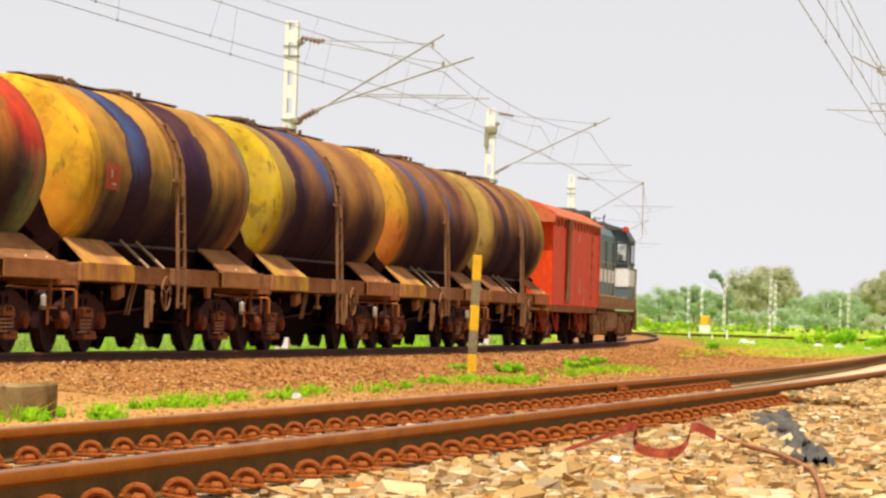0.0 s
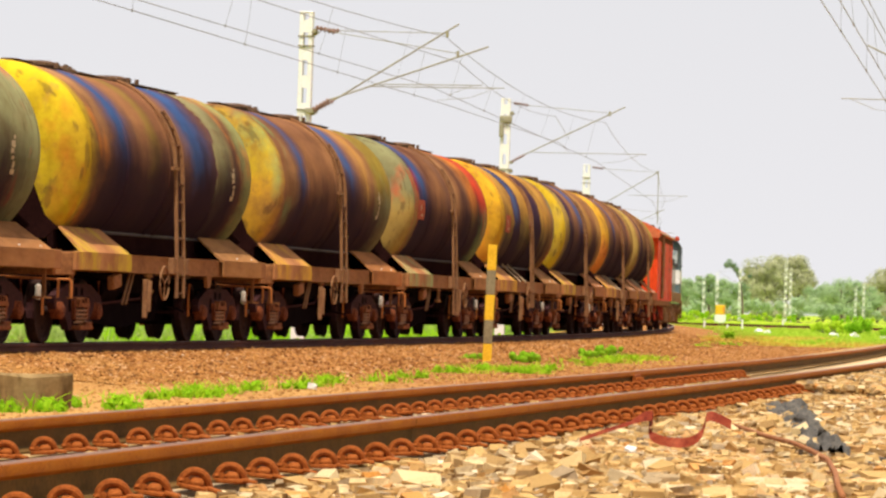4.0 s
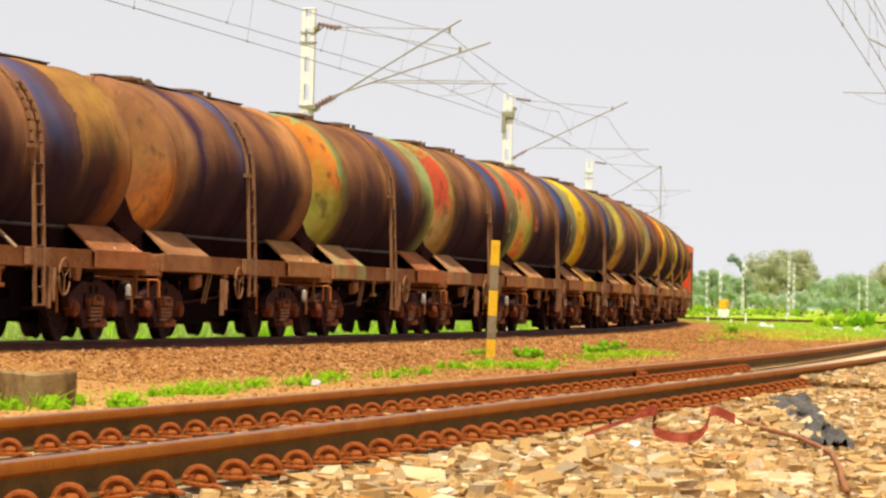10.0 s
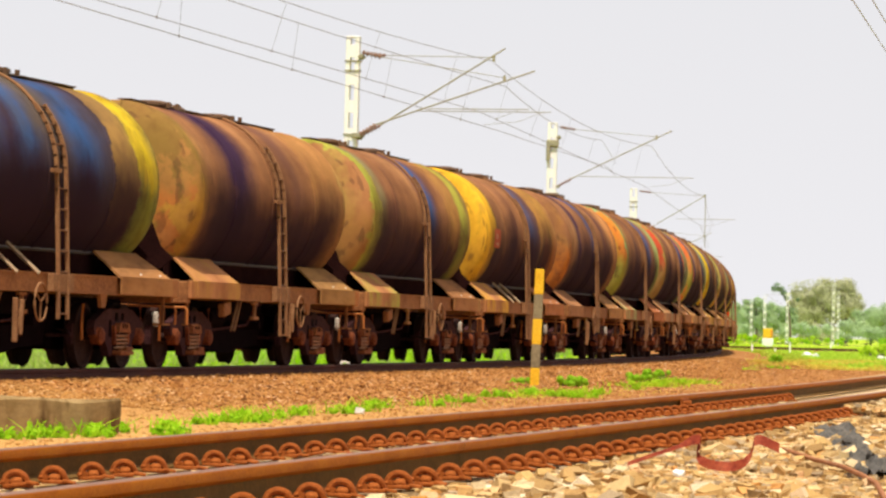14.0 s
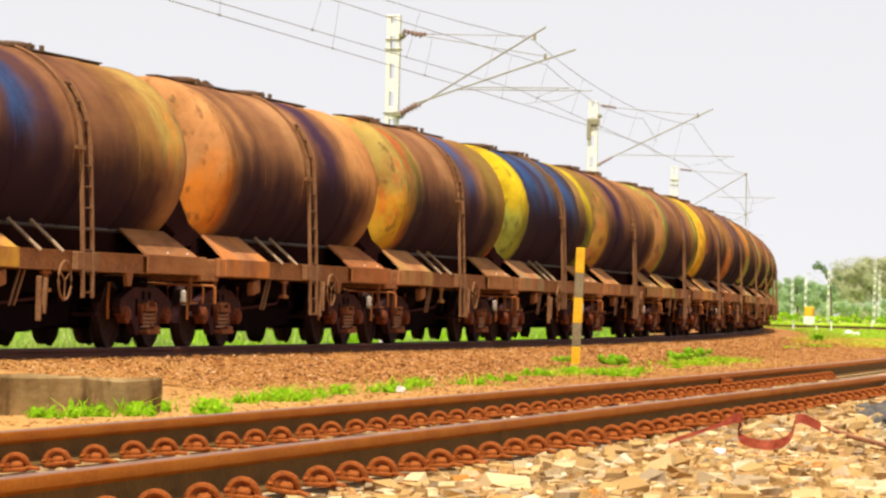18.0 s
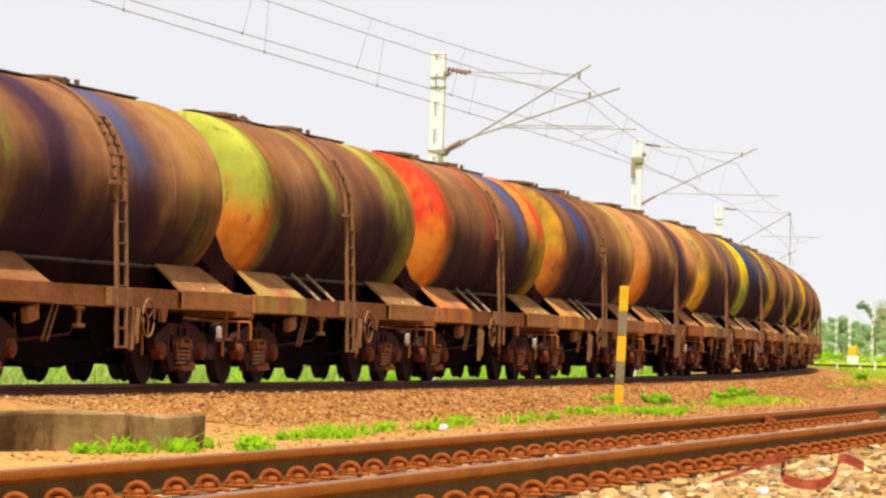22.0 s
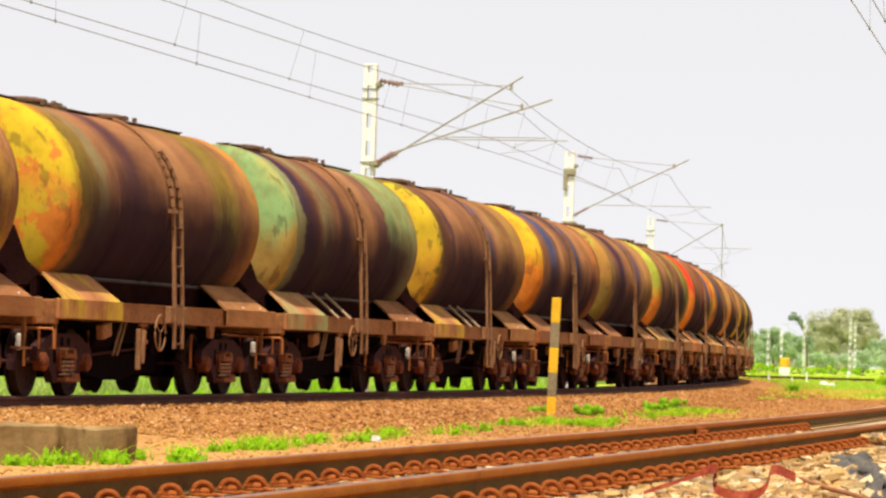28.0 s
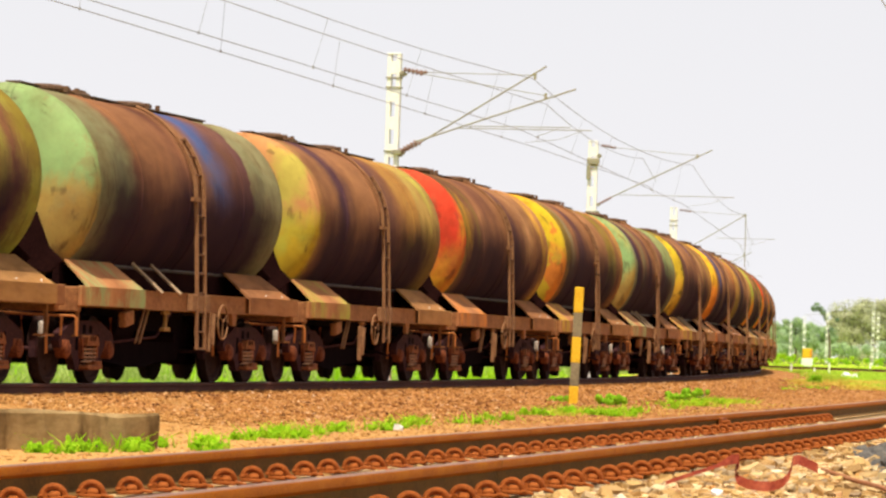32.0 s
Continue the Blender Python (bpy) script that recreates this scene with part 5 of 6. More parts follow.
# what each wagon looks like, from the van backwards: its bands, and words for it
WAGONS = [
    ("brown tank wagon with a pale green end and dark blue bands", [(-6.3, -4.7, "T", 0.85), (-2.9, -2.0, "K", 0.9), (-1.8, -0.5, "P", 0.4), (0.6, 1.6, "B", 0.85), (3.2, 4.4, "P", 0.6), (4.5, 5.8, "L", 0.5)]),
    ("brown tank wagon with a yellow end and thin blue bands", [(-6.3, -4.9, "Y", 0.8, "O"), (-4.7, -4.1, "V", 0.6), (-2.6, -1.9, "B", 0.85), (0.4, 1.5, "B", 0.9), (2.2, 3.2, "K", 0.6), (4.2, 5.2, "T", 0.6)]),
    ("brown tank wagon with a lemon-yellow end and blue bands", [(-6.3, -5.0, "N", 1.0), (-4.8, -3.8, "T", 0.75), (-3.5, -2.2, "K", 0.9), (-1.2, 0.6, "B", 0.9), (1.5, 2.6, "P", 0.5), (4.4, 5.6, "P", 0.5)]),
    ("ochre tank wagon with a yellow end and two dark blue bands", [(-6.3, -4.6, "Y", 1.0), (-4.5, -2.9, "P", 1.0, "T"), (-2.7, -1.7, "B", 0.9), (-1.5, 0.4, "P", 1.0, "T"), (0.7, 2.2, "K", 0.95), (2.4, 4.5, "P", 1.0, "T"), (4.9, 5.5, "S", 0.6)]),
    ("brown tank wagon with a grey-green end and broad blue bands", [(-6.3, -5.6, "T", 0.9, "O"), (-5.5, -4.4, "S", 0.85, "T"), (-4.3, -2.5, "B", 1.0), (-0.6, 0.2, "K", 0.4), (2.8, 3.7, "O", 0.55, "V"), (3.8, 5.3, "R", 0.6, "G")]),
    ("brown tank wagon with a yellow end and two blue bands", [(-6.3, -5.0, "N", 1.0, "Y"), (-3.5, -2.6, "B", 0.9), (0.7, 2.1, "B", 0.9), (2.6, 3.2, "P", 0.5), (3.8, 5.4, "V", 0.8, "S")]),
    ("dark brown tank wagon with a lime-yellow end and blue streaks", [(-6.3, -5.7, "O", 0.9, "N"), (-5.6, -4.5, "N", 1.0), (-3.4, -2.2, "B", 0.95), (-1.3, -0.7, "V", 0.5), (0.8, 2.6, "B", 0.95), (2.9, 4.1, "S", 0.7), (4.5, 5.8, "G", 0.45)]),
    ("brown tank wagon with a tan end and blue bands", [(-6.3, -5.7, "R", 0.6, "T"), (-5.6, -4.3, "T", 0.95, "L"), (-3.1, -2.3, "B", 0.85), (1.1, 2.9, "B", 0.9), (3.1, 5.6, "S", 0.85)]),
    ("brown tank wagon with a grey-green end and red scrawls", [(-6.3, -5.7, "S", 0.9, "T"), (-5.6, -5.1, "R", 0.55, "T"), (-5.0, -4.4, "T", 0.85), (-2.9, -1.8, "K", 0.35), (1.3, 2.8, "B", 0.9), (3.0, 3.5, "R", 0.6, "S"), (3.6, 5.8, "S", 0.7, "G")]),
    ("brown tank wagon with a lime and orange end", [(-6.3, -5.6, "O", 0.7, "G"), (-5.5, -5.0, "O", 0.7, "L"), (-4.95, -4.3, "G", 0.8, "L"), (-1.8, -1.2, "K", 0.4), (1.2, 3.1, "B", 0.85), (4.0, 5.8, "G", 0.6)]),
    ("rusty tank wagon with an ochre end and blue bands", [(-6.3, -5.2, "P", 0.95, "O"), (-3.2, -2.3, "K", 0.9), (-0.6, 0.8, "B", 0.8), (2.3, 2.8, "K", 0.4), (3.6, 4.9, "C", 0.8)]),
    ("brown tank wagon with an ochre-yellow end", [(-6.3, -4.2, "Y", 0.95), (-4.15, -3.8, "V", 0.85), (0.5, 2.3, "B", 0.85), (2.5, 3.2, "P", 0.6), (3.6, 5.0, "P", 0.6, "O")]),
    ("brown tank wagon with lime patches and a blue band", [(-6.3, -5.2, "C", 0.5, "P"), (-5.1, -4.3, "L", 0.95, "L"), (-4.2, -3.5, "S", 0.6, "V"), (0.1, 1.8, "B", 0.9), (2.8, 3.8, "P", 0.4), (4.1, 5.0, "L", 0.8)]),
    ("brown tank wagon with a tan end and a dark band", [(-6.3, -5.4, "P", 0.7, "O"), (-5.2, -4.5, "V", 0.5, "Y"), (-3.3, -1.3, "K", 0.95), (1.2, 2.0, "K", 0.35), (2.9, 4.8, "P", 0.3), (5.0, 6.0, "T", 0.7, "P")]),
    ("blue tank wagon with lime-yellow ends", [(-6.3, -4.6, "N", 1.0, "L"), (-4.2, -2.0, "B", 0.95), (-1.7, -0.1, "B", 0.85), (0.6, 2.7, "B", 0.95), (2.9, 3.9, "P", 0.55), (4.1, 5.2, "N", 1.0, "L")]),
    ("brown tank wagon with a pale yellow end and a blue band", [(-6.3, -4.1, "T", 0.95, "Y"), (-4.0, -3.5, "V", 0.7), (-3.4, -3.1, "T", 0.6), (0.8, 2.7, "B", 0.85), (3.3, 4.2, "V", 0.6), (4.4, 5.6, "V", 0.5)]),
    ("brown tank wagon with an orange end", [(-6.3, -4.8, "C", 1.0, "O"), (-4.5, -4.2, "C", 0.7), (-3.7, -3.2, "C", 0.6), (1.1, 2.7, "K", 0.9), (3.2, 5.3, "C", 0.85)]),
    ("brown tank wagon with a yellow-orange end and a blue band", [(-6.3, -5.0, "Y", 1.0, "O"), (-2.9, -1.7, "B", 0.9), (-1.5, -0.6, "K", 0.75), (2.6, 3.6, "P", 0.45), (4.0, 5.2, "T", 0.8, "C")]),
    ("brown tank wagon with a bright red end and blue bands", [(-6.3, -4.5, "R", 1.0, "O"), (-4.4, -3.9, "O", 0.6, "V"), (-0.8, -0.1, "R", 0.25), (2.0, 3.2, "B", 0.85), (3.3, 4.3, "O", 0.75, "N"), (4.4, 5.3, "R", 0.75, "N")]),
    ("brown tank wagon with a lime-green end", [(-6.3, -4.7, "L", 1.0, "O"), (-4.4, -3.9, "V", 0.7, "L"), (-0.95, -0.45, "L", 0.75), (1.2, 1.8, "K", 0.4), (3.2, 3.9, "L", 0.75), (4.3, 5.1, "V", 0.9, "L")]),
    ("brown tank wagon with olive patches and dark blue bands", [(-6.3, -4.7, "P", 0.7, "V"), (-4.3, -3.9, "V", 0.4), (-2.9, -1.2, "K", 0.85), (0.3, 2.3, "B", 0.75), (3.4, 5.0, "P", 0.4, "V")]),
    ("brown tank wagon with a chipped yellow end and two blue bands", [(-6.3, -4.5, "Y", 1.0, "O"), (-3.5, -2.0, "B", 0.9), (-1.7, -1.2, "C", 0.25), (-0.1, 1.9, "B", 0.95), (2.4, 4.4, "C", 0.45)]),
    ("brown tank wagon with a streaked yellow end", [(-6.3, -5.2, "N", 0.78, "Y"), (-4.95, -4.6, "V", 0.8), (-3.6, -3.2, "K", 0.7), (0.2, 1.4, "B", 0.85), (2.5, 2.9, "V", 0.4), (3.8, 5.0, "P", 0.35), (5.2, 6.0, "V", 0.7, "Y")]),
    ("brown tank wagon with a green end and dark bands", [(-6.3, -5.0, "G", 1.0, "T"), (-4.9, -4.3, "S", 0.8), (-4.2, -3.2, "K", 0.9), (-2.7, -1.9, "S", 0.55), (-1.3, -0.7, "K", 0.6), (1.7, 2.4, "K", 0.3), (2.6, 5.2, "G", 0.6, "S")]),
    ("brown tank wagon with a yellow and orange end", [(-6.3, -5.4, "O", 0.75, "N"), (-5.3, -4.7, "N", 0.85, "O"), (-4.6, -3.9, "V", 0.7), (-3.6, -3.1, "S", 0.5), (-2.1, -1.4, "K", 0.5), (2.7, 4.1, "V", 0.7, "L"), (4.6, 5.5, "P", 0.4)]),
    ("brown tank wagon with a red-orange end", [(-6.3, -5.9, "O", 0.8, "Y"), (-5.8, -5.0, "R", 0.95, "O"), (-4.9, -4.4, "V", 0.6), (-3.3, -2.9, "V", 0.4), (0.9, 1.6, "K", 0.4), (4.2, 5.5, "C", 0.6)]),
    ("brown tank wagon with an olive-yellow end", [(-6.3, -5.5, "V", 0.8, "N"), (-5.45, -4.6, "C", 0.7, "N"), (-3.1, -2.2, "K", 0.75), (0.6, 1.4, "K", 0.4), (2.0, 3.2, "P", 0.6, "V"), (3.4, 5.2, "T", 0.6, "V")]),
    ("brown tank wagon with a pale green end and a blue band", [(-6.3, -5.0, "G", 0.95, "T"), (-4.9, -3.0, "S", 0.75), (0.8, 2.3, "B", 0.85), (2.4, 3.2, "K", 0.5), (3.4, 5.5, "S", 0.7)]),
    ("dark brown tank wagon with lime streaks", [(-6.3, -5.05, "L", 0.6), (0.7, 1.8, "B", 0.6), (3.4, 4.0, "L", 0.6), (4.6, 5.6, "V", 0.8, "L")]),
    ("brown tank wagon with a yellow end", [(-6.3, -5.05, "Y", 0.7), (0.7, 1.8, "B", 0.6), (4.4, 5.0, "L", 0.4)]),
]
EXTRA = "GPTORGORTLOVTCVRTOOOLOVTOYLSLO"       # a second paint on the ends, wagon by wagon
TURNED = {1, 3, 5, 6, 8, 10, 14, 17, 18, 23, 24, 25, 26}
STRUTTED = {1, 2, 4, 12, 15, 16, 17, 18, 19, 20, 23, 24, 28}
first = tank_wagon()
wagons = [first]
for label, bands in WAGONS[1:]:
    wagons.append(copy_thing(first, Matrix()))
for k, (w, (label, bands)) in enumerate(zip(wagons, WAGONS)):
    w["label"] = label
    if k + 1 not in STRUTTED:
        for o in [c for c in w.children if c.name.startswith("strut")]:
            bpy.data.objects.remove(o)
    if k in TURNED:             # brake gear behind the ladder on these, and a shorter ladder
        for o in list(w.children):
            kind = o.name.split(".")[0]
            if kind == "brake_wheel":
                o.location.x = -2.2
            elif kind == "brake_column":
                o.location.x = -2.55
                o.location.z = -0.10
            elif kind == "ladder_foot":
                bpy.data.objects.remove(o)
    base = (0.222, 0.103, 0.051) if k != 14 else (0.10, 0.075, 0.06)
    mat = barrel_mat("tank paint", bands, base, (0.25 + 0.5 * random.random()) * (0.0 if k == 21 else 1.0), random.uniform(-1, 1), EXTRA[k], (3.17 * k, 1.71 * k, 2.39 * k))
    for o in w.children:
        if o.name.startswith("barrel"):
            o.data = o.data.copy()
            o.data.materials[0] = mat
            # stencilled marks that cannot be read, and a red panel where there is one
            if k in (3, 4, 7, 11):
                for dx, zz, sx, sz, mm in ((-3.88, 2.80, 0.80, 0.42, M_MARK), (-3.95, 2.84, 0.10, 0.12, M_SLEEPER), (-3.8, 2.68, 0.26, 0.04, M_SLEEPER)):
                    bm = bmesh.new()
                    q0, q1 = math.acos((zz + sz / 2 - BC) / BR), math.acos((zz - sz / 2 - BC) / BR)
                    off = 0.006 if mm is M_MARK else 0.010
                    rows3 = [[bm.verts.new((dx + sx * u, -(BR + off) * math.sin(q), BC + (BR + off) * math.cos(q))) for u in (-0.5, 0.5)] for q in np.linspace(q0, q1, 5)]
                    for p, q in zip(rows3, rows3[1:]):
                        bm.faces.new((p[0], p[1], q[1], q[0]))
                    part("marking", bm, mm, o)
            if k in (5, 6, 7, 8):
                bm = bmesh.new()
                for j in range(6):
                    zc, xc, wide, tall = 3.0 - 0.1 * j, 3.80 + 0.06 * math.sin(5.1 * j + k), 0.10 + 0.08 * (j * 3 % 4) / 3, 0.025 + 0.012 * (j * 5 % 3)
                    q0, q1 = math.acos((zc + tall - BC) / BR), math.acos((zc - tall - BC) / BR)
                    p = [bm.verts.new((xc + wide * u, -(BR + 0.007) * math.sin(q), BC + (BR + 0.007) * math.cos(q))) for q in (q0, q1) for u in (-0.5, 0.5)]
                    bm.faces.new((p[0], p[1], p[3], p[2]))
                part("stencil", bm, M_SLEEPER, o)


# paint that dripped on the rear slope plates of some wagons
def splashed(key):
    m = Nodes("paint-splashed slope plate", 0.8)
    base = m.ramp(m.noise(1.4, 5, 0.65), [(0.3, (0.25, 0.092, 0.037)), (0.65, (0.43, 0.185, 0.073))])[0]
    drip = m.ramp(m.noise(1.0, 5, 0.7, (1.3, 0.8, 0.8)), [(0.44, (0, 0, 0)), (0.62, (0.7, 0.7, 0.7))])[0]
    m.color(m.mix(drip, base, PAINT[key]))
    m.bump(m.noise(22, 3, 0.6), 0.3, 0.006)
    return m.mat


for k, key in ((1, "Y"), (2, "N"), (3, "Y"), (4, "G"), (5, "Y"), (6, "N"), (7, "T"), (8, "S"), (9, "G"), (11, "Y"), (12, "L"), (13, "P"), (14, "S"), (15, "T"), (16, "O"), (17, "Y"), (18, "O"), (19, "L"), (22, "N"), (23, "G"), (24, "N"), (25, "O"), (26, "L"), (27, "G")):
    mat = splashed(key)
    for o in wagons[k].children:
        kind = o.name.split(".")[0]
        if o.bound_box[0][0] < -1 and (kind == "slope_plate" and o.bound_box[0][1] < -0.5 or kind in ("buffer_plate", "headstock_corner")):
            o.material_slots[0].link = "OBJECT"
            o.material_slots[0].material = mat


def brake_van():
    w = thing("box_van", "orange-red steel box van behind the locomotive", "van")
    L = 6.95
    part("body", prism(bmesh.new(), [(-1.5, 1.15), (-1.5, 3.64), (1.5, 3.64), (1.5, 1.15)], -L, L), M_VAN, w)
    part("roof", prism(bmesh.new(), [(-1.58, 3.60), (-1.58, 3.66), (-1.05, 3.95), (-0.5, 4.09), (0, 4.12), (0.5, 4.09), (1.05, 3.95), (1.58, 3.66), (1.58, 3.60)], -L - 0.15, L + 0.15), M_VAN_ROOF, w)
    for x in (-L + 0.06, L - 0.06):
        part("side_rib", box(bmesh.new(), (x, -1.51, 2.36), (0.09, 0.05, 2.44), None, 0.012), M_VAN, w)
    part("door", box(bmesh.new(), (0.8, -1.505, 2.35), (7.2, 0.02, 2.3)), M_VAN, w)
    part("door_bar", box(box(bmesh.new(), (-2.9, -1.56, 2.42), (0.34, 0.10, 2.42), None, 0.02), (-2.72, -1.60, 2.5), (0.06, 0.04, 2.3)), M_LADDER, w, "rust-brown door bar")
    for z in (1.45, 1.95, 2.35, 2.75, 3.2):
        part("hinge", box(bmesh.new(), (4.4, -1.53, z), (0.16, 0.04, 0.16 if z > 2 else 0.09), None, 0.01), M_LADDER, w)
    part("door_seam", box(bmesh.new(), (4.4, -1.515, 2.35), (0.07, 0.02, 2.3)), M_RED, w)
    for x, z, sx, sz in ((1.0, 1.75, 0.22, 0.50), (2.3, 1.42, 0.14, 0.62), (0.5, 3.15, 0.30, 0.26), (-3.0, 1.5, 0.22, 0.55), (3.0, 1.62, 0.12, 0.10)):
        part("paint_scrape", prism(bmesh.new(), [(x - sx / 2, z - sz / 2), (x + sx * 0.2, z - sz * 0.4), (x + sx / 2, z + sz * 0.3), (x - sx * 0.1, z + sz / 2)], -1.522, -1.517, "y"), M_CHAFED, w, "pale scraped patch")
    roof_line = [(-1.58, 3.66), (-1.05, 3.97), (-0.5, 4.11), (0, 4.14), (0.5, 4.11), (1.05, 3.97), (1.58, 3.66), (1.05, 3.93), (0, 4.10), (-1.05, 3.93)]
    for k in range(9):
        x = -L + 0.9 + k * 1.55
        part("roof_rib", prism(bmesh.new(), roof_line, x - 0.05, x + 0.05), M_CHAFED if k in (1, 3, 5, 7) else M_VAN_ROOF, w)
    for k in range(15):
        part("vent", box(bmesh.new(), (-L + 0.5 + k * 0.92, -1.52, 3.44 if k % 2 else 3.47), (0.17, 0.05, 0.22), None, 0.01), M_STILE, w)
    part("gutter", box(bmesh.new(), (0, -1.60, 3.62), (2 * L + 0.3, 0.05, 0.05)), M_CHAFED, w)
    part("roof_end", prism(bmesh.new(), [(-1.6, 3.42), (-1.6, 3.68), (-1.05, 3.97), (-0.5, 4.11), (0.5, 4.11), (1.05, 3.97), (1.6, 3.68), (1.6, 3.42)], -L - 0.32, -L - 0.10), M_VAN_ROOF, w)
    for x, y0 in ((-5.9, -1.1), (-3.4, -1.2), (3.6, -1.15), (5.9, -1.1)):
        part("brake_pipe", pipe(bmesh.new(), [(x - 0.4, y0, 1.0), (x - 0.4, y0 - 0.1, 0.62), (x, y0 - 0.12, 0.42), (x + 0.25, y0 - 0.1, 0.9)], 0.045, 6), M_RED, w)
    part("underframe", box(box(bmesh.new(), (0, 0, 1.06), (2 * L, 2.9, 0.2), None, 0.02), (0, 0, 0.85), (6.0, 0.9, 0.4), None, 0.03), M_FRAME, w)
    for end in (-1, 1):
        part("coupler", box(bmesh.new(), (end * 7.2, 0, 1.05), (0.45, 0.24, 0.26), None, 0.03), M_SPRING, w)
    for x in (4.7, -4.7):
        bogie(w, x)
    return w


def locomotive():
    w = thing("diesel_locomotive", "grey-blue diesel locomotive with a white band at the head", "locomotive")
    part("frame", box(box(bmesh.new(), (0, 0, 1.42), (18.4, 2.9, 0.28), None, 0.03), (0, -1.40, 1.24), (18.0, 0.06, 0.2), None, 0.02), M_LOCO_T, w)
    part("hood", prism(bmesh.new(), [(-0.95, 1.56), (-0.95, 3.6), (-0.8, 3.85), (-0.4, 3.98), (0.4, 3.98), (0.8, 3.85), (0.95, 3.6), (0.95, 1.56)], -9.0, 4.6), M_LOCO, w)
    part("hood_band", box(box(bmesh.new(), (-2.2, -0.965, 2.25), (13.4, 0.03, 0.42)), (-2.2, 0.965, 2.25), (13.4, 0.03, 0.42)), M_LOCO_W, w)
    for k in range(11):
        part("hood_door", box(bmesh.new(), (-8.3 + k * 1.15, -0.975, 2.95), (0.95, 0.035, 0.9), None, 0.01), M_LOCO_K if k % 3 == 1 else M_LOCO, w)
    part("cab", prism(bmesh.new(), [(-1.45, 1.56), (-1.45, 3.55), (-1.2, 3.9), (-0.6, 4.08), (0.6, 4.08), (1.2, 3.9), (1.45, 3.55), (1.45, 1.56)], 4.6, 7.4), M_LOCO, w)
    part("cab_band", box(bmesh.new(), (6.0, -1.462, 2.25), (2.82, 0.03, 0.55)), M_LOCO_W, w)
    part("cab_roof", prism(bmesh.new(), [(-1.5, 3.52), (-1.22, 3.94), (-0.6, 4.12), (0.6, 4.12), (1.22, 3.94), (1.5, 3.52), (1.2, 3.88), (-1.2, 3.88)], 4.45, 7.6), M_LOCO_K, w)
    for x in (5.35, 6.6):
        win = part("cab_window", box(bmesh.new(), (x, -1.465, 3.08), (0.95, 0.05, 0.78), None, 0.02), M_LOCO_K, w)
        part("pane", box(bmesh.new(), (x, -1.49, 3.08), (0.78, 0.02, 0.62)), M_GLASS, win)
    rear = part("rear_window", box(bmesh.new(), (4.58, -1.19, 3.08), (0.06, 0.42, 0.80), None, 0.02), M_LOCO_K, w)
    part("pane", box(bmesh.new(), (4.54, -1.19, 3.12), (0.02, 0.30, 0.56), None, 0.008), M_CABGLASS, rear, "pane with the bright sky painted into its colour")
    part("seat_back", box(bmesh.new(), (4.527, -1.15, 2.95), (0.012, 0.16, 0.2), None, 0.004), M_LOCO_K, rear)
    part("rear_light", box(bmesh.new(), (4.56, -1.05, 2.72), (0.05, 0.16, 0.12), None, 0.02), M_LOCO_K, w)
    part("rear_panel", box(bmesh.new(), (4.585, -1.2, 2.25), (0.03, 0.48, 0.62)), M_LOCO_W, w)
    part("nose", prism(bmesh.new(), [(-0.95, 1.56), (-0.95, 3.3), (-0.7, 3.5), (0.7, 3.5), (0.95, 3.3), (0.95, 1.56)], 7.4, 9.0), M_LOCO, w)
    for x0, x1 in ((-9.1, -2.0), (7.5, 9.2)):
        part("handrail", pipe(bmesh.new(), [(x0, -1.42, 1.56), (x0, -1.42, 2.6), (x1, -1.42, 2.6), (x1, -1.42, 1.56)], 0.016), M_TUBE, w)
        for k in range(1, 4):
            x = x0 + (x1 - x0) * k / 4
            part("stanchion", pipe(bmesh.new(), [(x, -1.42, 1.5), (x, -1.42, 2.6)], 0.014), M_TUBE, w)
    for x, sx, h in ((-7.6, 1.6, 0.26), (-5.0, 1.9, 0.22), (-1.6, 1.1, 0.36), (1.2, 0.8, 0.18), (5.9, 0.5, 0.2)):
        part("roof_unit", box(bmesh.new(), (x, 0, 4.0 + h / 2), (sx, 1.0, h), None, 0.04), M_LOCO_K, w)
    part("horn", pipe(bmesh.new(), [(5.0, -0.5, 4.05), (5.0, -0.5, 4.35), (5.4, -0.5, 4.4)], 0.04), M_LOCO_K, w)
    part("red_lamp", revolve(bmesh.new(), [(3.82, 0.03), (3.84, 0.12), (3.98, 0.10), (4.02, 0.03)], 12, "z", (4.5, -1.3, 0)), M_RED, w)
    part("fuel_tank", box(bmesh.new(), (0, 0, 0.78), (4.4, 2.5, 0.75), None, 0.12), M_LOCO_T, w)
    part("steps", box(box(box(bmesh.new(), (8.9, -1.42, 0.55), (0.5, 0.12, 0.04)), (8.9, -1.42, 0.9), (0.5, 0.12, 0.04)), (9.12, -1.42, 0.85), (0.04, 0.12, 0.8)), M_LOCO_T, w)
    part("cowcatcher", prism(bmesh.new(), [(-1.3, 0.25), (1.3, 0.25), (1.4, 1.1), (-1.4, 1.1)], 9.2, 9.3), M_LOCO_T, w)
    for end in (-1, 1):
        part("coupler", box(bmesh.new(), (end * 9.4, 0, 1.05), (0.5, 0.26, 0.28), None, 0.03), M_SPRING, w)
    for x in (5.8, -5.8):
        b = new("truck")
        b.empty_display_size = 0.1
        b.parent = w
        b.location = (x, 0, 0)
        bm = bmesh.new()
        box(bm, (0, -1.15, 0.75), (4.9, 0.18, 0.34), None, 0.04)
        for dx in (-1.8, 0, 1.8):
            box(bm, (dx, -1.2, 0.52), (0.42, 0.26, 0.46), None, 0.04)
            for e in (-0.42, 0.42):
                rod(bm, (dx + e, -1.18, 0.34), (dx + e, -1.18, 0.66), 0.11, 10)
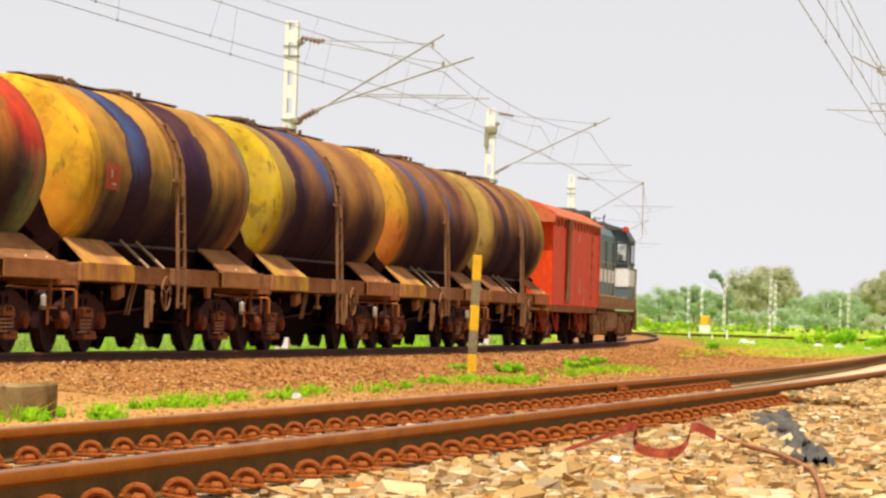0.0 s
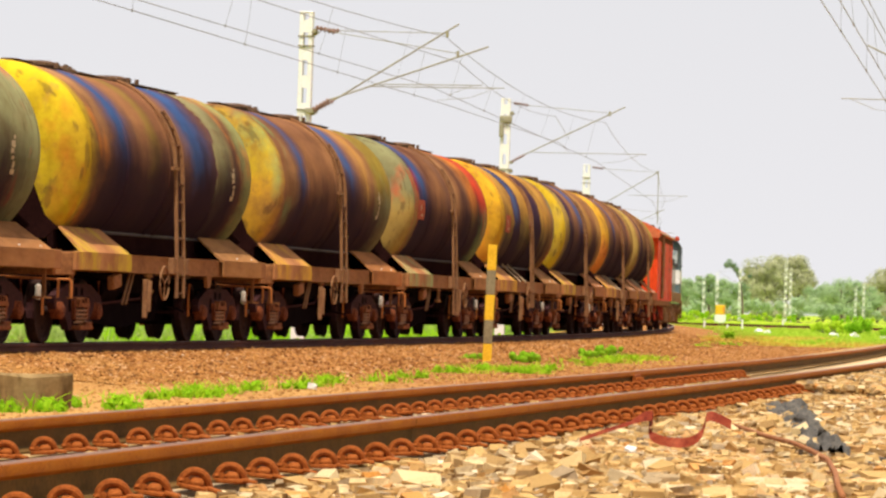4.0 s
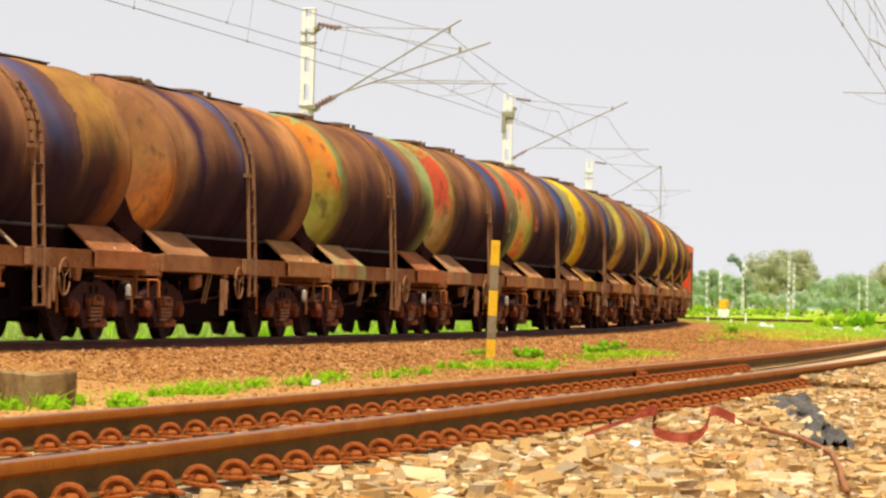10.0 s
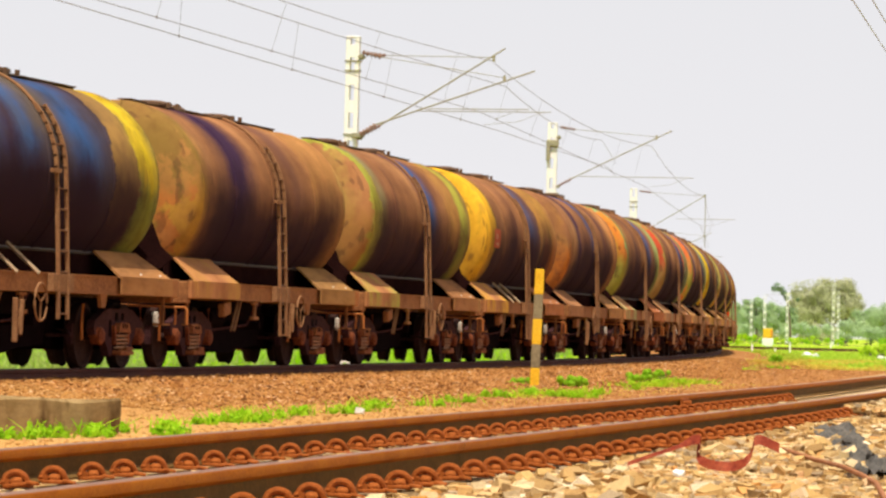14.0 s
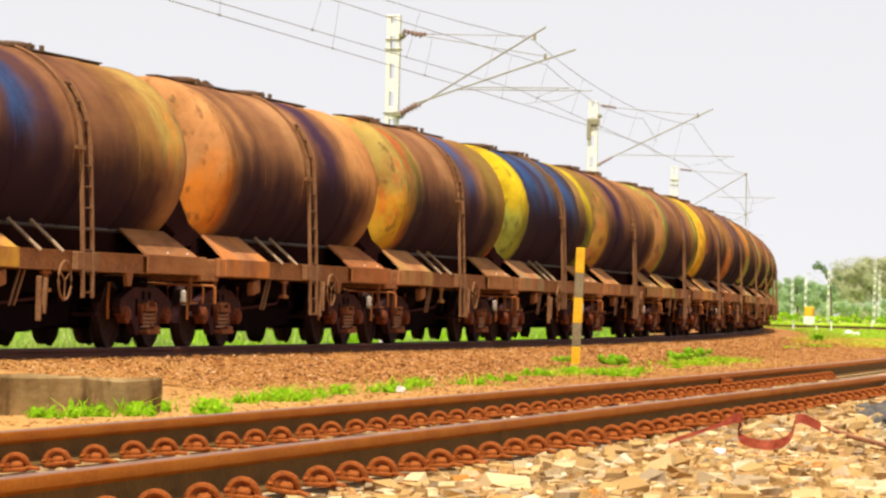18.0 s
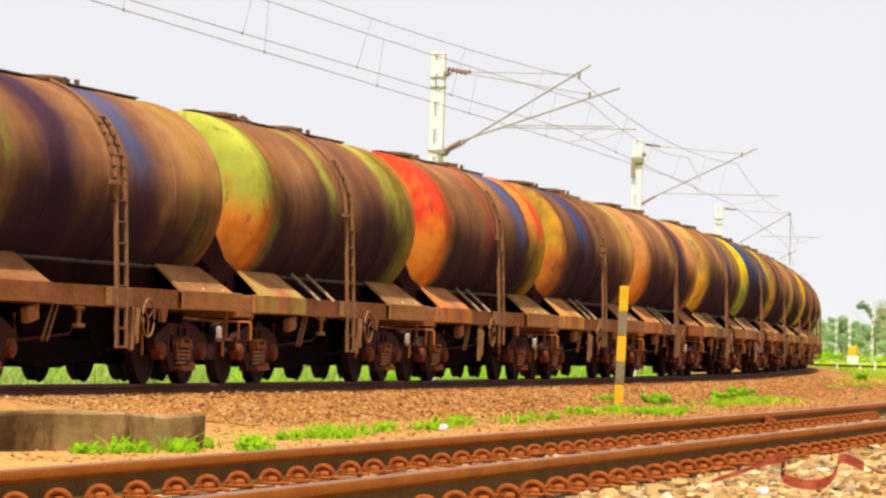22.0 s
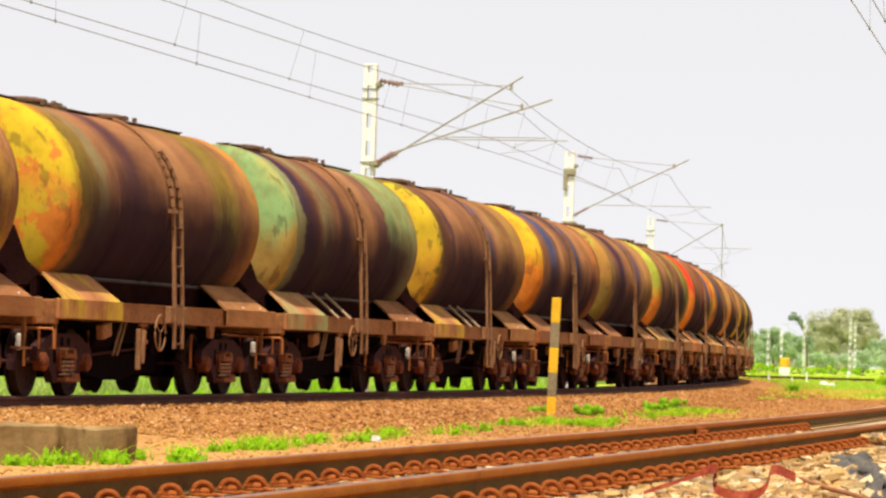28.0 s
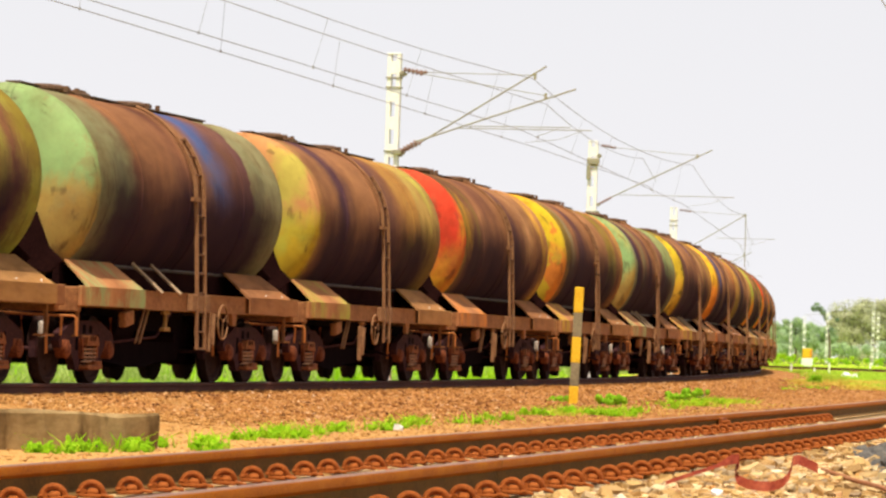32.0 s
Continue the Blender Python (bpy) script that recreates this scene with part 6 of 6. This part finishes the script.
        for dx in (-0.9, 0.9):
            rod(bm, (dx - 0.3, -1.32, 0.86), (dx + 0.3, -1.32, 0.86), 0.13, 10)
            rod(bm, (dx, -1.34, 0.7), (dx + 0.45, -1.34, 0.3), 0.035, 6)
        box(bm, (0.9, -1.2, 0.95), (0.9, 0.22, 0.22), None, 0.04)
        box(bm, (-0.9, -1.2, 0.95), (0.9, 0.22, 0.22), None, 0.04)
        part("side_frame", bm, M_LOCO_T, b)
        for dx in (-1.8, 0.0, 1.8):
            wheelset(b, dx, 0.54)
    return w


van = brake_van()
loco = locomotive()


# ---- broken stone on the beds ----
def scatter(rng, line, n, s0, s1, o0, o1, level, near=0.0):
    """Places along a line between two offs; near > 0 crowds them to the start."""
    u = rng.uniform(0, 1, n) ** (1 + near)
    s, o = s0 + (s1 - s0) * u, rng.uniform(o0, o1, n)
    x, y, a = line.spread(s, o)
    return np.stack([x, y, level(o)], 1)


def level_b(o):
    return B_TOP + np.interp(o, [-4.2, -1.9, 1.9, 3.2, 5.2, 7.5], [-B_TOP, -0.22, -0.18, -0.25, -0.36, -B_TOP])


def level_a(o):
    return A_TOP + np.interp(o, [-5, -2.2, 0.7, 0.98, 2.0, 3.1, 5.3], [-A_TOP, -0.28, -0.20, -0.14, -0.14, -0.26, -A_TOP])


rng = np.random.default_rng(11)
for name, line, n, s0, s1, o0, o1, lev, near, lo, hi, mat, fine, parent in (
        ("ballast_stones", B, 17000, -13.5, 14, 1.04, 5.4, level_b, 0.35, 0.045, 0.16, M_TAN, True, bed_b),
        ("ballast_stones", B, 11000, 8, 62, 1.0, 5.6, level_b, 0.5, 0.06, 0.16, M_TAN, True, bed_b),
        ("ballast_stones", B, 8000, -14, 24, -0.72, 0.72, level_b, 0.3, 0.05, 0.11, M_TAN, True, bed_b),
        ("ballast_stones", B, 5000, 0, 60, -3.9, -1.05, level_b, 0.4, 0.05, 0.11, M_TAN, False, bed_b),
        ("ballast_stones", B, 3600, 14.0, 80, 0.95, 1.9, lambda o: B_TOP - 0.075 - 0.05 * (o - 0.95), 0.6, 0.06, 0.15, M_TAN, True, bed_b),
        ("bank_stones", A, 17000, -50, 60, 1.0, 5.6, level_a, 0.5, 0.05, 0.12, M_BROWN, False, bed_a),
        ("bank_stones", A, 15000, -66, 44, 5.0, 10.5, lambda o: 0 * o + 0.012, 0.2, 0.025, 0.10, M_BROWN, False, bed_a)):
    p = scatter(rng, line, n, s0, s1, o0, o1, lev, near)
    size = lo + (hi - lo) * rng.beta(1.6, 3.2, n)
    p[:, 2] += size * rng.uniform(-0.05, 0.22, n)
    low = (p[:, 0] > 0.8) & (p[:, 0] < 2.0) & (p[:, 1] > 22.6) & (p[:, 1] < 24.6)       # small stones only before the strap
    size[low] *= 0.6
    p[low, 2] -= 0.015
    v, f = rubble(rng, p, size, fine)
    ob = part(name, raw(name, v, f, mat), None, parent)
    ob["kind"] = "stuff"

# larger stones that can be told apart
shapes = []
for k in range(7):
    v, f = rubble(np.random.default_rng(40 + k), np.zeros((1, 3)), np.array([1.0]))
    shapes.append(raw("stone", v, f, M_TAN_ONE))
big = scatter(rng, B, 280, -12.5, 10, 1.15, 5.2, level_b, 0.3)
for k, p in enumerate(big):
    if 0.7 < p[0] < 2.2 and 22.3 < p[1] < 25.0:
        continue
    s = rng.uniform(0.09, 0.22)
    st = part("stone", shapes[k % 7], None, bed_b)
    st.matrix_local = pose(p[0], p[1], p[2] + 0.02, rng.uniform(-25, 25), rng.uniform(-25, 25), rng.uniform(0, 360)) @ Matrix.Diagonal((s, s, s, 1))

# ---- grass and shrubs ----
def clumps(rng, n, line, s0, s1, o0, o1, per, radius, h, w, level, near=0.0):
    c = scatter(rng, line, n, s0, s1, o0, o1, level, near)
    k = rng.integers(max(1, per // 2), per + per // 2, n)
    idx = np.repeat(np.arange(n), k)
    p = c[idx].copy()
    p[:, :2] += rng.normal(0, radius, (len(idx), 2)) * rng.uniform(0.4, 1.3, n)[idx][:, None]
    hh = h * rng.uniform(0.5, 1.2, len(idx)) * rng.uniform(0.5, 1.3, n)[idx]
    return blades(rng, p, hh, w, lean=0.45)


flat = lambda o: 0 * o + 0.0
for name, mat, label, args in (
        ("grass", M_GRASS, "green weeds in the dry strip between the tracks", (4, A, -30, -5, 5.0, 6.0, 50, 0.2, 0.12, 0.03, flat, 0.2)),
        ("grass", M_GRASS_Y, "yellowing dry grass by the bank", (6, A, -34, -6, 5.0, 6.2, 70, 0.25, 0.12, 0.03, flat)),
        ("grass", M_LAWN, "lush grass beyond the bend", (420, A, 80, 330, 14, 60, 60, 0.8, 0.22, 0.06, flat)),
        ("grass", M_DRY, "dry orange-yellow grass along the edge of the lawn", (34, A, 40, 62, 3.4, 13, 70, 0.5, 0.13, 0.04, lambda o: np.maximum(level_a(o), 0), 0.2)),
        ("grass", M_LAWN, "short yellow-green grass on the bank beyond the bend", (310, A, 60, 210, 3.3, 15, 90, 0.55, 0.15, 0.05, lambda o: np.maximum(level_a(o), 0), 0.3)),
        ("grass", M_GRASS_Y, "yellow-green grass beyond the bend", (160, A, 90, 330, 14.0, 70, 60, 0.8, 0.26, 0.06, flat)),
        ("grass", M_GRASS, "tall bright grass on the far side of the train", (230, A, -70, 130, -16, -5.2, 70, 0.5, 0.38, 0.04, flat)),
        ("grass", M_REED, "tall pale grass on the far side of the train", (240, A, -70, 130, -15, -5.0, 70, 0.6, 0.40, 0.04, flat))):
    v, f = clumps(rng, *args)
    tagged(new(name, raw(name, v, f, mat)), label, "grass", kind="stuff")


n = 8000
u = rng.uniform(0, 1, n)
strip = np.stack([9.8 + 7.0 * u + rng.normal(0, 0.25, n), 160 + 22 * u + rng.normal(0, 4.5, n) * (0.4 + 0.6 * np.sin(u * 9) ** 2), 0 * u], 1)
v, f = blades(rng, strip, rng.uniform(0.06, 0.18, n), 0.08, lean=0.6)
tagged(new("grass", raw("grass", v, f, M_DRY)), "dry orange-yellow grass where the lawn meets the bank", "grass", kind="stuff")

# leafy weeds at the foot of the concrete block and in patches along the bank's toe
def weeds(centres, label, size=0.03, count=70):
    c = np.array(centres)
    v, f = leaf_cards(rng, c, np.full(len(c), 0.085) * rng.uniform(0.6, 1.3, len(c)), count, size)
    v[:, 2] = np.abs(v[:, 2]) * 1.25 + 0.004
    tagged(new("weeds", raw("weeds", v, f, M_GRASS)), label, "weeds", kind="stuff")


row = []
for u in rng.uniform(-1.9, 1.9, 46):
    if math.sin(u * 4.1) + rng.normal(0, 0.3) > 0.2:
        q = rng.normal(0, 0.09)
        row.append((-4.05 + 0.88 * q + 0.47 * u, 37.95 - 0.47 * q + 0.88 * u, 0.02))
weeds(row, "bright green leafy weeds at the concrete block")
row, tips, broad = [], [], []
rng = np.random.default_rng(23)
# patches along the foot of the bank: place, spread, plants
for x0, y0, spread, n in ((-4.36, 37.7, 0.06, 2), (-4.14, 37.9, 0.05, 2), (-3.95, 38.9, 0.05, 2), (-3.8, 39.9, 0.06, 2), (-3.49, 41.6, 0.10, 2), (-3.25, 44.0, 0.14, 2), (-3.05, 45.3, 0.2, 4), (-2.85, 46.2, 0.22, 9), (-2.6, 47.6, 0.2, 2), (-2.4, 49.8, 0.2, 2), (-2.1, 51.2, 0.2, 2), (-1.9, 52.8, 0.2, 2), (-1.65, 55.2, 0.2, 4),
                          (-1.1, 57.4, 0.25, 2), (-0.6, 61.4, 0.3, 3), (0.0, 66.2, 0.3, 5), (0.5, 70.2, 0.3, 5), (1.25, 69.0, 0.3, 10), (1.7, 72.2, 0.3, 3), (2.6, 79.5, 0.4, 2), (3.1, 85.2, 0.4, 7), (3.7, 91.2, 0.4, 6), (9.1, 138, 0.5, 6), (7.6, 128, 0.6, 3)):
    for k in range(n):
        x, y = x0 + rng.normal(0, spread * 0.55), y0 + rng.normal(0, spread * 1.6)
        (row if rng.uniform() < 0.6 else broad).append((x, y, 0.02))
        for j in range(16):
            tips.append((x + rng.normal(0, 0.10), y + rng.normal(0, 0.14), 0.0))
weeds(row, "bright green leafy weeds along the foot of the bank", 0.035, 46)
weeds(broad, "broad-leaved weeds along the foot of the bank", 0.055, 22)
v, f = blades(rng, np.array(tips), rng.uniform(0.06, 0.20, len(tips)), 0.022, lean=0.5)
tagged(new("grass", raw("grass", v, f, M_GRASS)), "bright green grass along the foot of the bank", "grass", kind="stuff")
dry = scatter(rng, A, 700, -50, -8, 5.6, 7.6, lambda o: 0 * o)
v, f = blades(rng, dry, rng.uniform(0.03, 0.09, len(dry)), 0.015, lean=0.7)
tagged(new("grass", raw("grass", v, f, M_DRY)), "sparse dry grass on the strip between the tracks", "grass", kind="stuff")


def tree(x, y, h, w, mat, seed, label, lean=0.0):
    """Trunk with limbs and a ragged crown of leaf sprays."""
    r = np.random.default_rng(seed)
    t = thing("tree", label, "tree", "trees on the skyline", at=pose(x, y, 0))
    bm = bmesh.new()
    bend = [(0, 0, -0.2), (0.02 * h + lean * 0.3, 0.01 * h, 0.25 * h), (-0.01 * h + lean * 0.6, 0, 0.5 * h), (lean, 0, 0.78 * h)]
    for k, (p, q) in enumerate(zip(bend, bend[1:])):
        rod(bm, p, q, 0.035 * h * (1 - 0.25 * k), 7, 0.035 * h * (1 - 0.25 * (k + 1)))
    centres, spread = [], []
    for k in range(42):
        a, z = r.uniform(0, 6.28), r.uniform(0.38, 0.95)
        rad = w * 0.5 * math.sqrt(max(0.05, 1 - ((z - 0.6) / 0.42) ** 2)) * r.uniform(0.35, 1.0)
        c = (math.cos(a) * rad + lean * z, math.sin(a) * rad, z * h)
        if k < 7:
            rod(bm, (lean * 0.5, 0, h * r.uniform(0.3, 0.5)), c, 0.012 * h, 5, 0.004 * h)
        centres.append(c)
        spread.append(w * r.uniform(0.06, 0.17))
    part("trunk", bm, M_TRUNK, t)
    v, f = leaf_cards(r, np.array(centres), np.array(spread), 330, 0.017 * h)
    part("crown", raw("crown", v, f, mat), None, t)


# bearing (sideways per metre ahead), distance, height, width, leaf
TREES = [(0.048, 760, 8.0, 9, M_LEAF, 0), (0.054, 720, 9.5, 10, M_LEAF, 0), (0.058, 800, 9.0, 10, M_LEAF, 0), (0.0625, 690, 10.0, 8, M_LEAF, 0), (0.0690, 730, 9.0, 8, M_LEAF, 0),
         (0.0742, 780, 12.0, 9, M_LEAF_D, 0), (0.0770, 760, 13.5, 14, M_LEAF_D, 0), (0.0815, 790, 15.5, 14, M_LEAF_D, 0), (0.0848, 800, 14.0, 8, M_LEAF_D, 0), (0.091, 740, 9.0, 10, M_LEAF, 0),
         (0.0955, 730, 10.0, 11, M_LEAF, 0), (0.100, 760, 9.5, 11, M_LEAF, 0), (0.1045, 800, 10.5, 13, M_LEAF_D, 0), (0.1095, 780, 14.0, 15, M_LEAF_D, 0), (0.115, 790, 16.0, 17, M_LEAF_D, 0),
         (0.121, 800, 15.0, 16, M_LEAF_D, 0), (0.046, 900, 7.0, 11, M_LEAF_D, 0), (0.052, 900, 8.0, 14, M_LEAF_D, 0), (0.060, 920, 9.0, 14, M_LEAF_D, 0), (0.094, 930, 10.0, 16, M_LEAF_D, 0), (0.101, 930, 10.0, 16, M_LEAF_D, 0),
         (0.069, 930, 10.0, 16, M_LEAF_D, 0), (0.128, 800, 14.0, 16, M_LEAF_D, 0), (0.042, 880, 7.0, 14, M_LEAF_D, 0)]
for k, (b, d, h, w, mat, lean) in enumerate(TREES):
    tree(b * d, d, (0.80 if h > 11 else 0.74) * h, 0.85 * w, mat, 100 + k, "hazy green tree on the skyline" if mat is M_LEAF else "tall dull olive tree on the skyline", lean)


# a thin leaning tree with one dark tuft, and banana plants at the wood's edge
t = thing("tree", "thin leaning tree with a dark tuft of leaves", "tree", "trees on the skyline", at=pose(45.5, 640, 0))
bm = bmesh.new()
bow = [(0, 0, -0.2), (-0.1, 0, 3.5), (-0.5, 0, 6.2), (-1.3, 0, 7.9), (-2.0, 0, 8.8)]
for k, (p, q) in enumerate(zip(bow, bow[1:])):
    rod(bm, p, q, 0.20 - 0.03 * k, 7, 0.17 - 0.03 * k)
part("trunk", bm, M_TRUNK, t)
v, f = leaf_cards(np.random.default_rng(77), np.array([(-2.3, 0, 9.0), (-1.7, 0.3, 8.6), (-2.8, -0.2, 8.6), (-1.2, 0, 8.0), (-0.7, 0.2, 7.2), (1.0, 0, 7.0), (-0.2, 0, 5.4), (0.5, 0, 5.0)]), np.array([0.75, 0.7, 0.5, 0.6, 0.5, 0.35, 0.8, 0.8]), 130, 0.16)
part("crown", raw("crown", v, f, M_LEAF_K), None, t)
r = np.random.default_rng(78)
for k in range(6):
    t = thing("banana_plant", "pale green banana plant at the wood's edge", "plant", "banana plants", at=pose(0.0736 * 600 + 0.45 * k, 600 + r.uniform(-2, 2), 0))
    h = 2.2 + 0.9 * r.uniform()
    part("stem", rod(bmesh.new(), (0, 0, -0.05), (0, 0, h * 0.6), 0.11, 7, 0.07), M_REED, t)
    for j in range(7):
        q, reach = r.uniform(0, 6.28), r.uniform(0.25, 0.7)
        bm, rows4 = bmesh.new(), []
        for u in np.linspace(0, 1, 5):
            c = Vector((math.cos(q) * reach * u, math.sin(q) * reach * u, h * 0.5 + h * 0.75 * u * (1 - 0.28 * u)))
            wide = 0.03 + 0.20 * math.sin(math.pi * min(1, u * 0.9 + 0.08))
            side = Vector((-math.sin(q), math.cos(q), 0)) * wide
            rows4.append([bm.verts.new(c - side), bm.verts.new(c + side)])
        for a, b in zip(rows4, rows4[1:]):
            bm.faces.new((a[0], a[1], b[1], b[0]))
        part("leaf", bm, M_LEAF, t)


def shrub(x, y, h, w, seed, mat, label):
    r = np.random.default_rng(seed)
    t = thing("bush", label, "bush", at=pose(x, y, 0))
    bm = bmesh.new()
    centres, spread = [], []
    for k in range(11):
        a, rad, z = r.uniform(0, 6.28), w * 0.5 * math.sqrt(r.uniform(0, 1)), h * r.uniform(0.25, 0.85)
        c = (math.cos(a) * rad, math.sin(a) * rad, z * (1 - 0.4 * rad / w))
        rod(bm, (0, 0, -0.05), c, 0.025, 5, 0.01)
        centres.append(c)
        spread.append(h * r.uniform(0.2, 0.34))
    part("stem", bm, M_TRUNK, t)
    v, f = leaf_cards(r, np.array(centres), np.array(spread), 210, 0.05 * h + 0.015)
    part("foliage", raw("foliage", v, f, mat), None, t)


SHRUBS = [(0.0997, 250, 1.2, 1.5, M_LEAF_Y), (0.0918, 252, 0.75, 2.4, M_GRASS_Y), (0.0945, 255, 0.85, 1.8, M_GRASS_Y), (0.0985, 251, 0.7, 1.2, M_LEAF_Y), (0.0685, 158, 0.42, 0.8, M_LEAF_Y), (0.1085, 222, 0.9, 1.5, M_LEAF_Y),
          (0.050, 420, 1.5, 9, M_GRASS_Y), (0.054, 430, 1.3, 9, M_LEAF_Y), (0.059, 450, 1.3, 9, M_GRASS_Y), (0.065, 520, 1.2, 10, M_GRASS_Y), (0.072, 540, 1.2, 11, M_LEAF_Y), (0.079, 560, 1.3, 11, M_GRASS_Y), (0.086, 560, 1.3, 11, M_LEAF_Y), (0.103, 560, 1.4, 11, M_LEAF_Y), (0.112, 560, 1.3, 11, M_GRASS_Y),
          (0.016, 81, 0.24, 0.5, M_LEAF_Y), (0.0185, 82, 0.22, 0.5, M_LEAF_Y), (0.034, 91, 0.30, 0.7, M_LEAF_Y), (0.0385, 96, 0.30, 0.6, M_LEAF_Y), (0.004, 80, 0.2, 0.5, M_LEAF_Y)]
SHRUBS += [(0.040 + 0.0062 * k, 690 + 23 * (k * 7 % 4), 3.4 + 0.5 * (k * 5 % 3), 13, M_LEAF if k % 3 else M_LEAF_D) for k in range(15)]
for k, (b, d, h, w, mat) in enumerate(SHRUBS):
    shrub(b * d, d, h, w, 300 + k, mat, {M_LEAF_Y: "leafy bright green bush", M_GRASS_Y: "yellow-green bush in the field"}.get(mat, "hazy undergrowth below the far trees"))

# ---- the far line, its masts and what lies in the field ----
far = Line(84, 304, -3000)
far_bank = part("far_embankment", sweep(bmesh.new(), far, [(-2.6, -0.02), (-1.5, 0.12), (1.5, 0.12), (2.6, -0.02)], 0, steps(14, 120, 6), closed=False), M_FRAME)
tagged(far_bank, "low dark bank of a distant track", "embankment", kind="structure")
track_f = thing("railway_track", "dark rails of a distant track beyond the bend", "track", kind="structure")
for off in (-0.87, 0.87):
    part("rail", sweep(bmesh.new(), far, rail_profile(off), 0.30, steps(15, 120, 6)), M_RAIL_A, track_f)

FAR_MASTS = [(0.0816, 506, 7.9), (0.0828, 560, 7.6), (0.0702, 540, 7.2), (0.0613, 520, 5.4), (0.0646, 490, 6.0), (0.1010, 640, 6.4), (0.0990, 690, 6.2)]
for b, d, h in FAR_MASTS:
    m = thing("catenary_mast", "distant white catenary mast in the field", "mast", "distant masts", at=pose(b * d, d, 0))
    bm = bmesh.new()
    for sx in (-0.13, 0.13):
        box(bm, (sx, 0, h / 2), (0.055, 0.15, h))
    for k in range(int(h / 0.9)):
        box(bm, (0, 0, 0.4 + 0.9 * k), (0.25, 0.05, 0.22))
    part("mast", bm, M_MAST, m)
    part("cantilever", pipe(pipe(bmesh.new(), [(0.1, 0, h - 2.3), (-3.0, 0, h - 0.5)], 0.016), [(0.1, 0, h - 0.4), (-2.8, 0, h - 0.55)], 0.016), M_TUBE, m)

hut = thing("signal_box", "small orange and white trackside cabinet", "cabinet", at=pose(0.0655 * 420, 420, 0))
part("body", box(bmesh.new(), (0, 0, 0.45), (1.15, 0.7, 0.9), None, 0.03), M_WHITE, hut)
part("hood", box(bmesh.new(), (0, 0, 1.4), (1.0, 0.6, 1.0), None, 0.06), M_POST_Y, hut)
part("panel", box(bmesh.new(), (0.36, -0.32, 1.45), (0.22, 0.06, 0.6)), M_ORANGE, hut)
for x, y, h in ((14.87, 241.0, 0.57), (17.76, 263.4, 0.33), (19.06, 268.2, 0.72), (28.0, 345.0, 0.7), (13.04, 202.1, 0.12)):
    post = thing("white_post", "short white-painted boundary post in the grass", "post", "white boundary posts", at=pose(x, y, 0))
    part("shaft", box(bmesh.new(), (0, 0, h / 2 - 0.05), (0.12, 0.12, h + 0.1), None, 0.015), M_WHITE, post)
    part("cap", box(bmesh.new(), (0, 0, h + 0.01), (0.14, 0.14, 0.04), None, 0.01), M_MAST, post)
for b, d, s in ((0.0752, 226, 0.65), (0.0775, 222, 0.5), (0.0940, 205, 0.65), (0.0990, 207, 0.65), (0.1065, 205, 0.4), (0.0650, 240, 0.4)):
    v, f = rubble(np.random.default_rng(int(b * 1e4)), np.array([(0, 0, 0.18 * s)]), np.array([s]))
    ob = tagged(new("white_boulder", raw("white_boulder", v, f, M_WHITE)), "white boulder in the green field", "stone", "white boulders")
    ob.matrix_world = pose(b * d, d, 0)


# ---- motion of the train ----
def on_track(s):
    x, y, a = A.at(s)
    return pose(x, y, A_TOP + 0.004, 0, 0, 90 - math.degrees(a))


def spin(ob, radius):
    """Key one wheelset's roll; others of its size and place share the keys."""
    x = ob.location.x
    rows = []
    for k in range(0, 32 * FPS + 1, 2):
        t = k / FPS
        turn = math.degrees((run(t) - run(0)) / radius)
        rows.append((t, pose(x, 0, ob.location.z, 0, turn, 0)))
    walk(ob, rows)
    return ob.animation_data.action, ob.animation_data.action_slot


def motions():
    times = [0.0 + k for k in range(33)]
    cars = [(w, -PITCH * (k + 1)) for k, w in enumerate(wagons)]
    head = -PITCH / 2
    cars += [(van, head + 7.4), (loco, head + 14.8 + 9.65)]
    rolls = {}
    for car, offset in cars:
        walk(car, [(t, on_track(run(t) + offset)) for t in times])
        for o in car.children_recursive:
            if o.name.startswith("wheelset"):
                key = (round(o.location.x, 2), round(o.location.z, 2))
                if key not in rolls:
                    rolls[key] = spin(o, o.location.z)
                else:
                    o.rotation_mode = "QUATERNION"
                    o.animation_data_create()
                    o.animation_data.action, o.animation_data.action_slot = rolls[key]


motions()
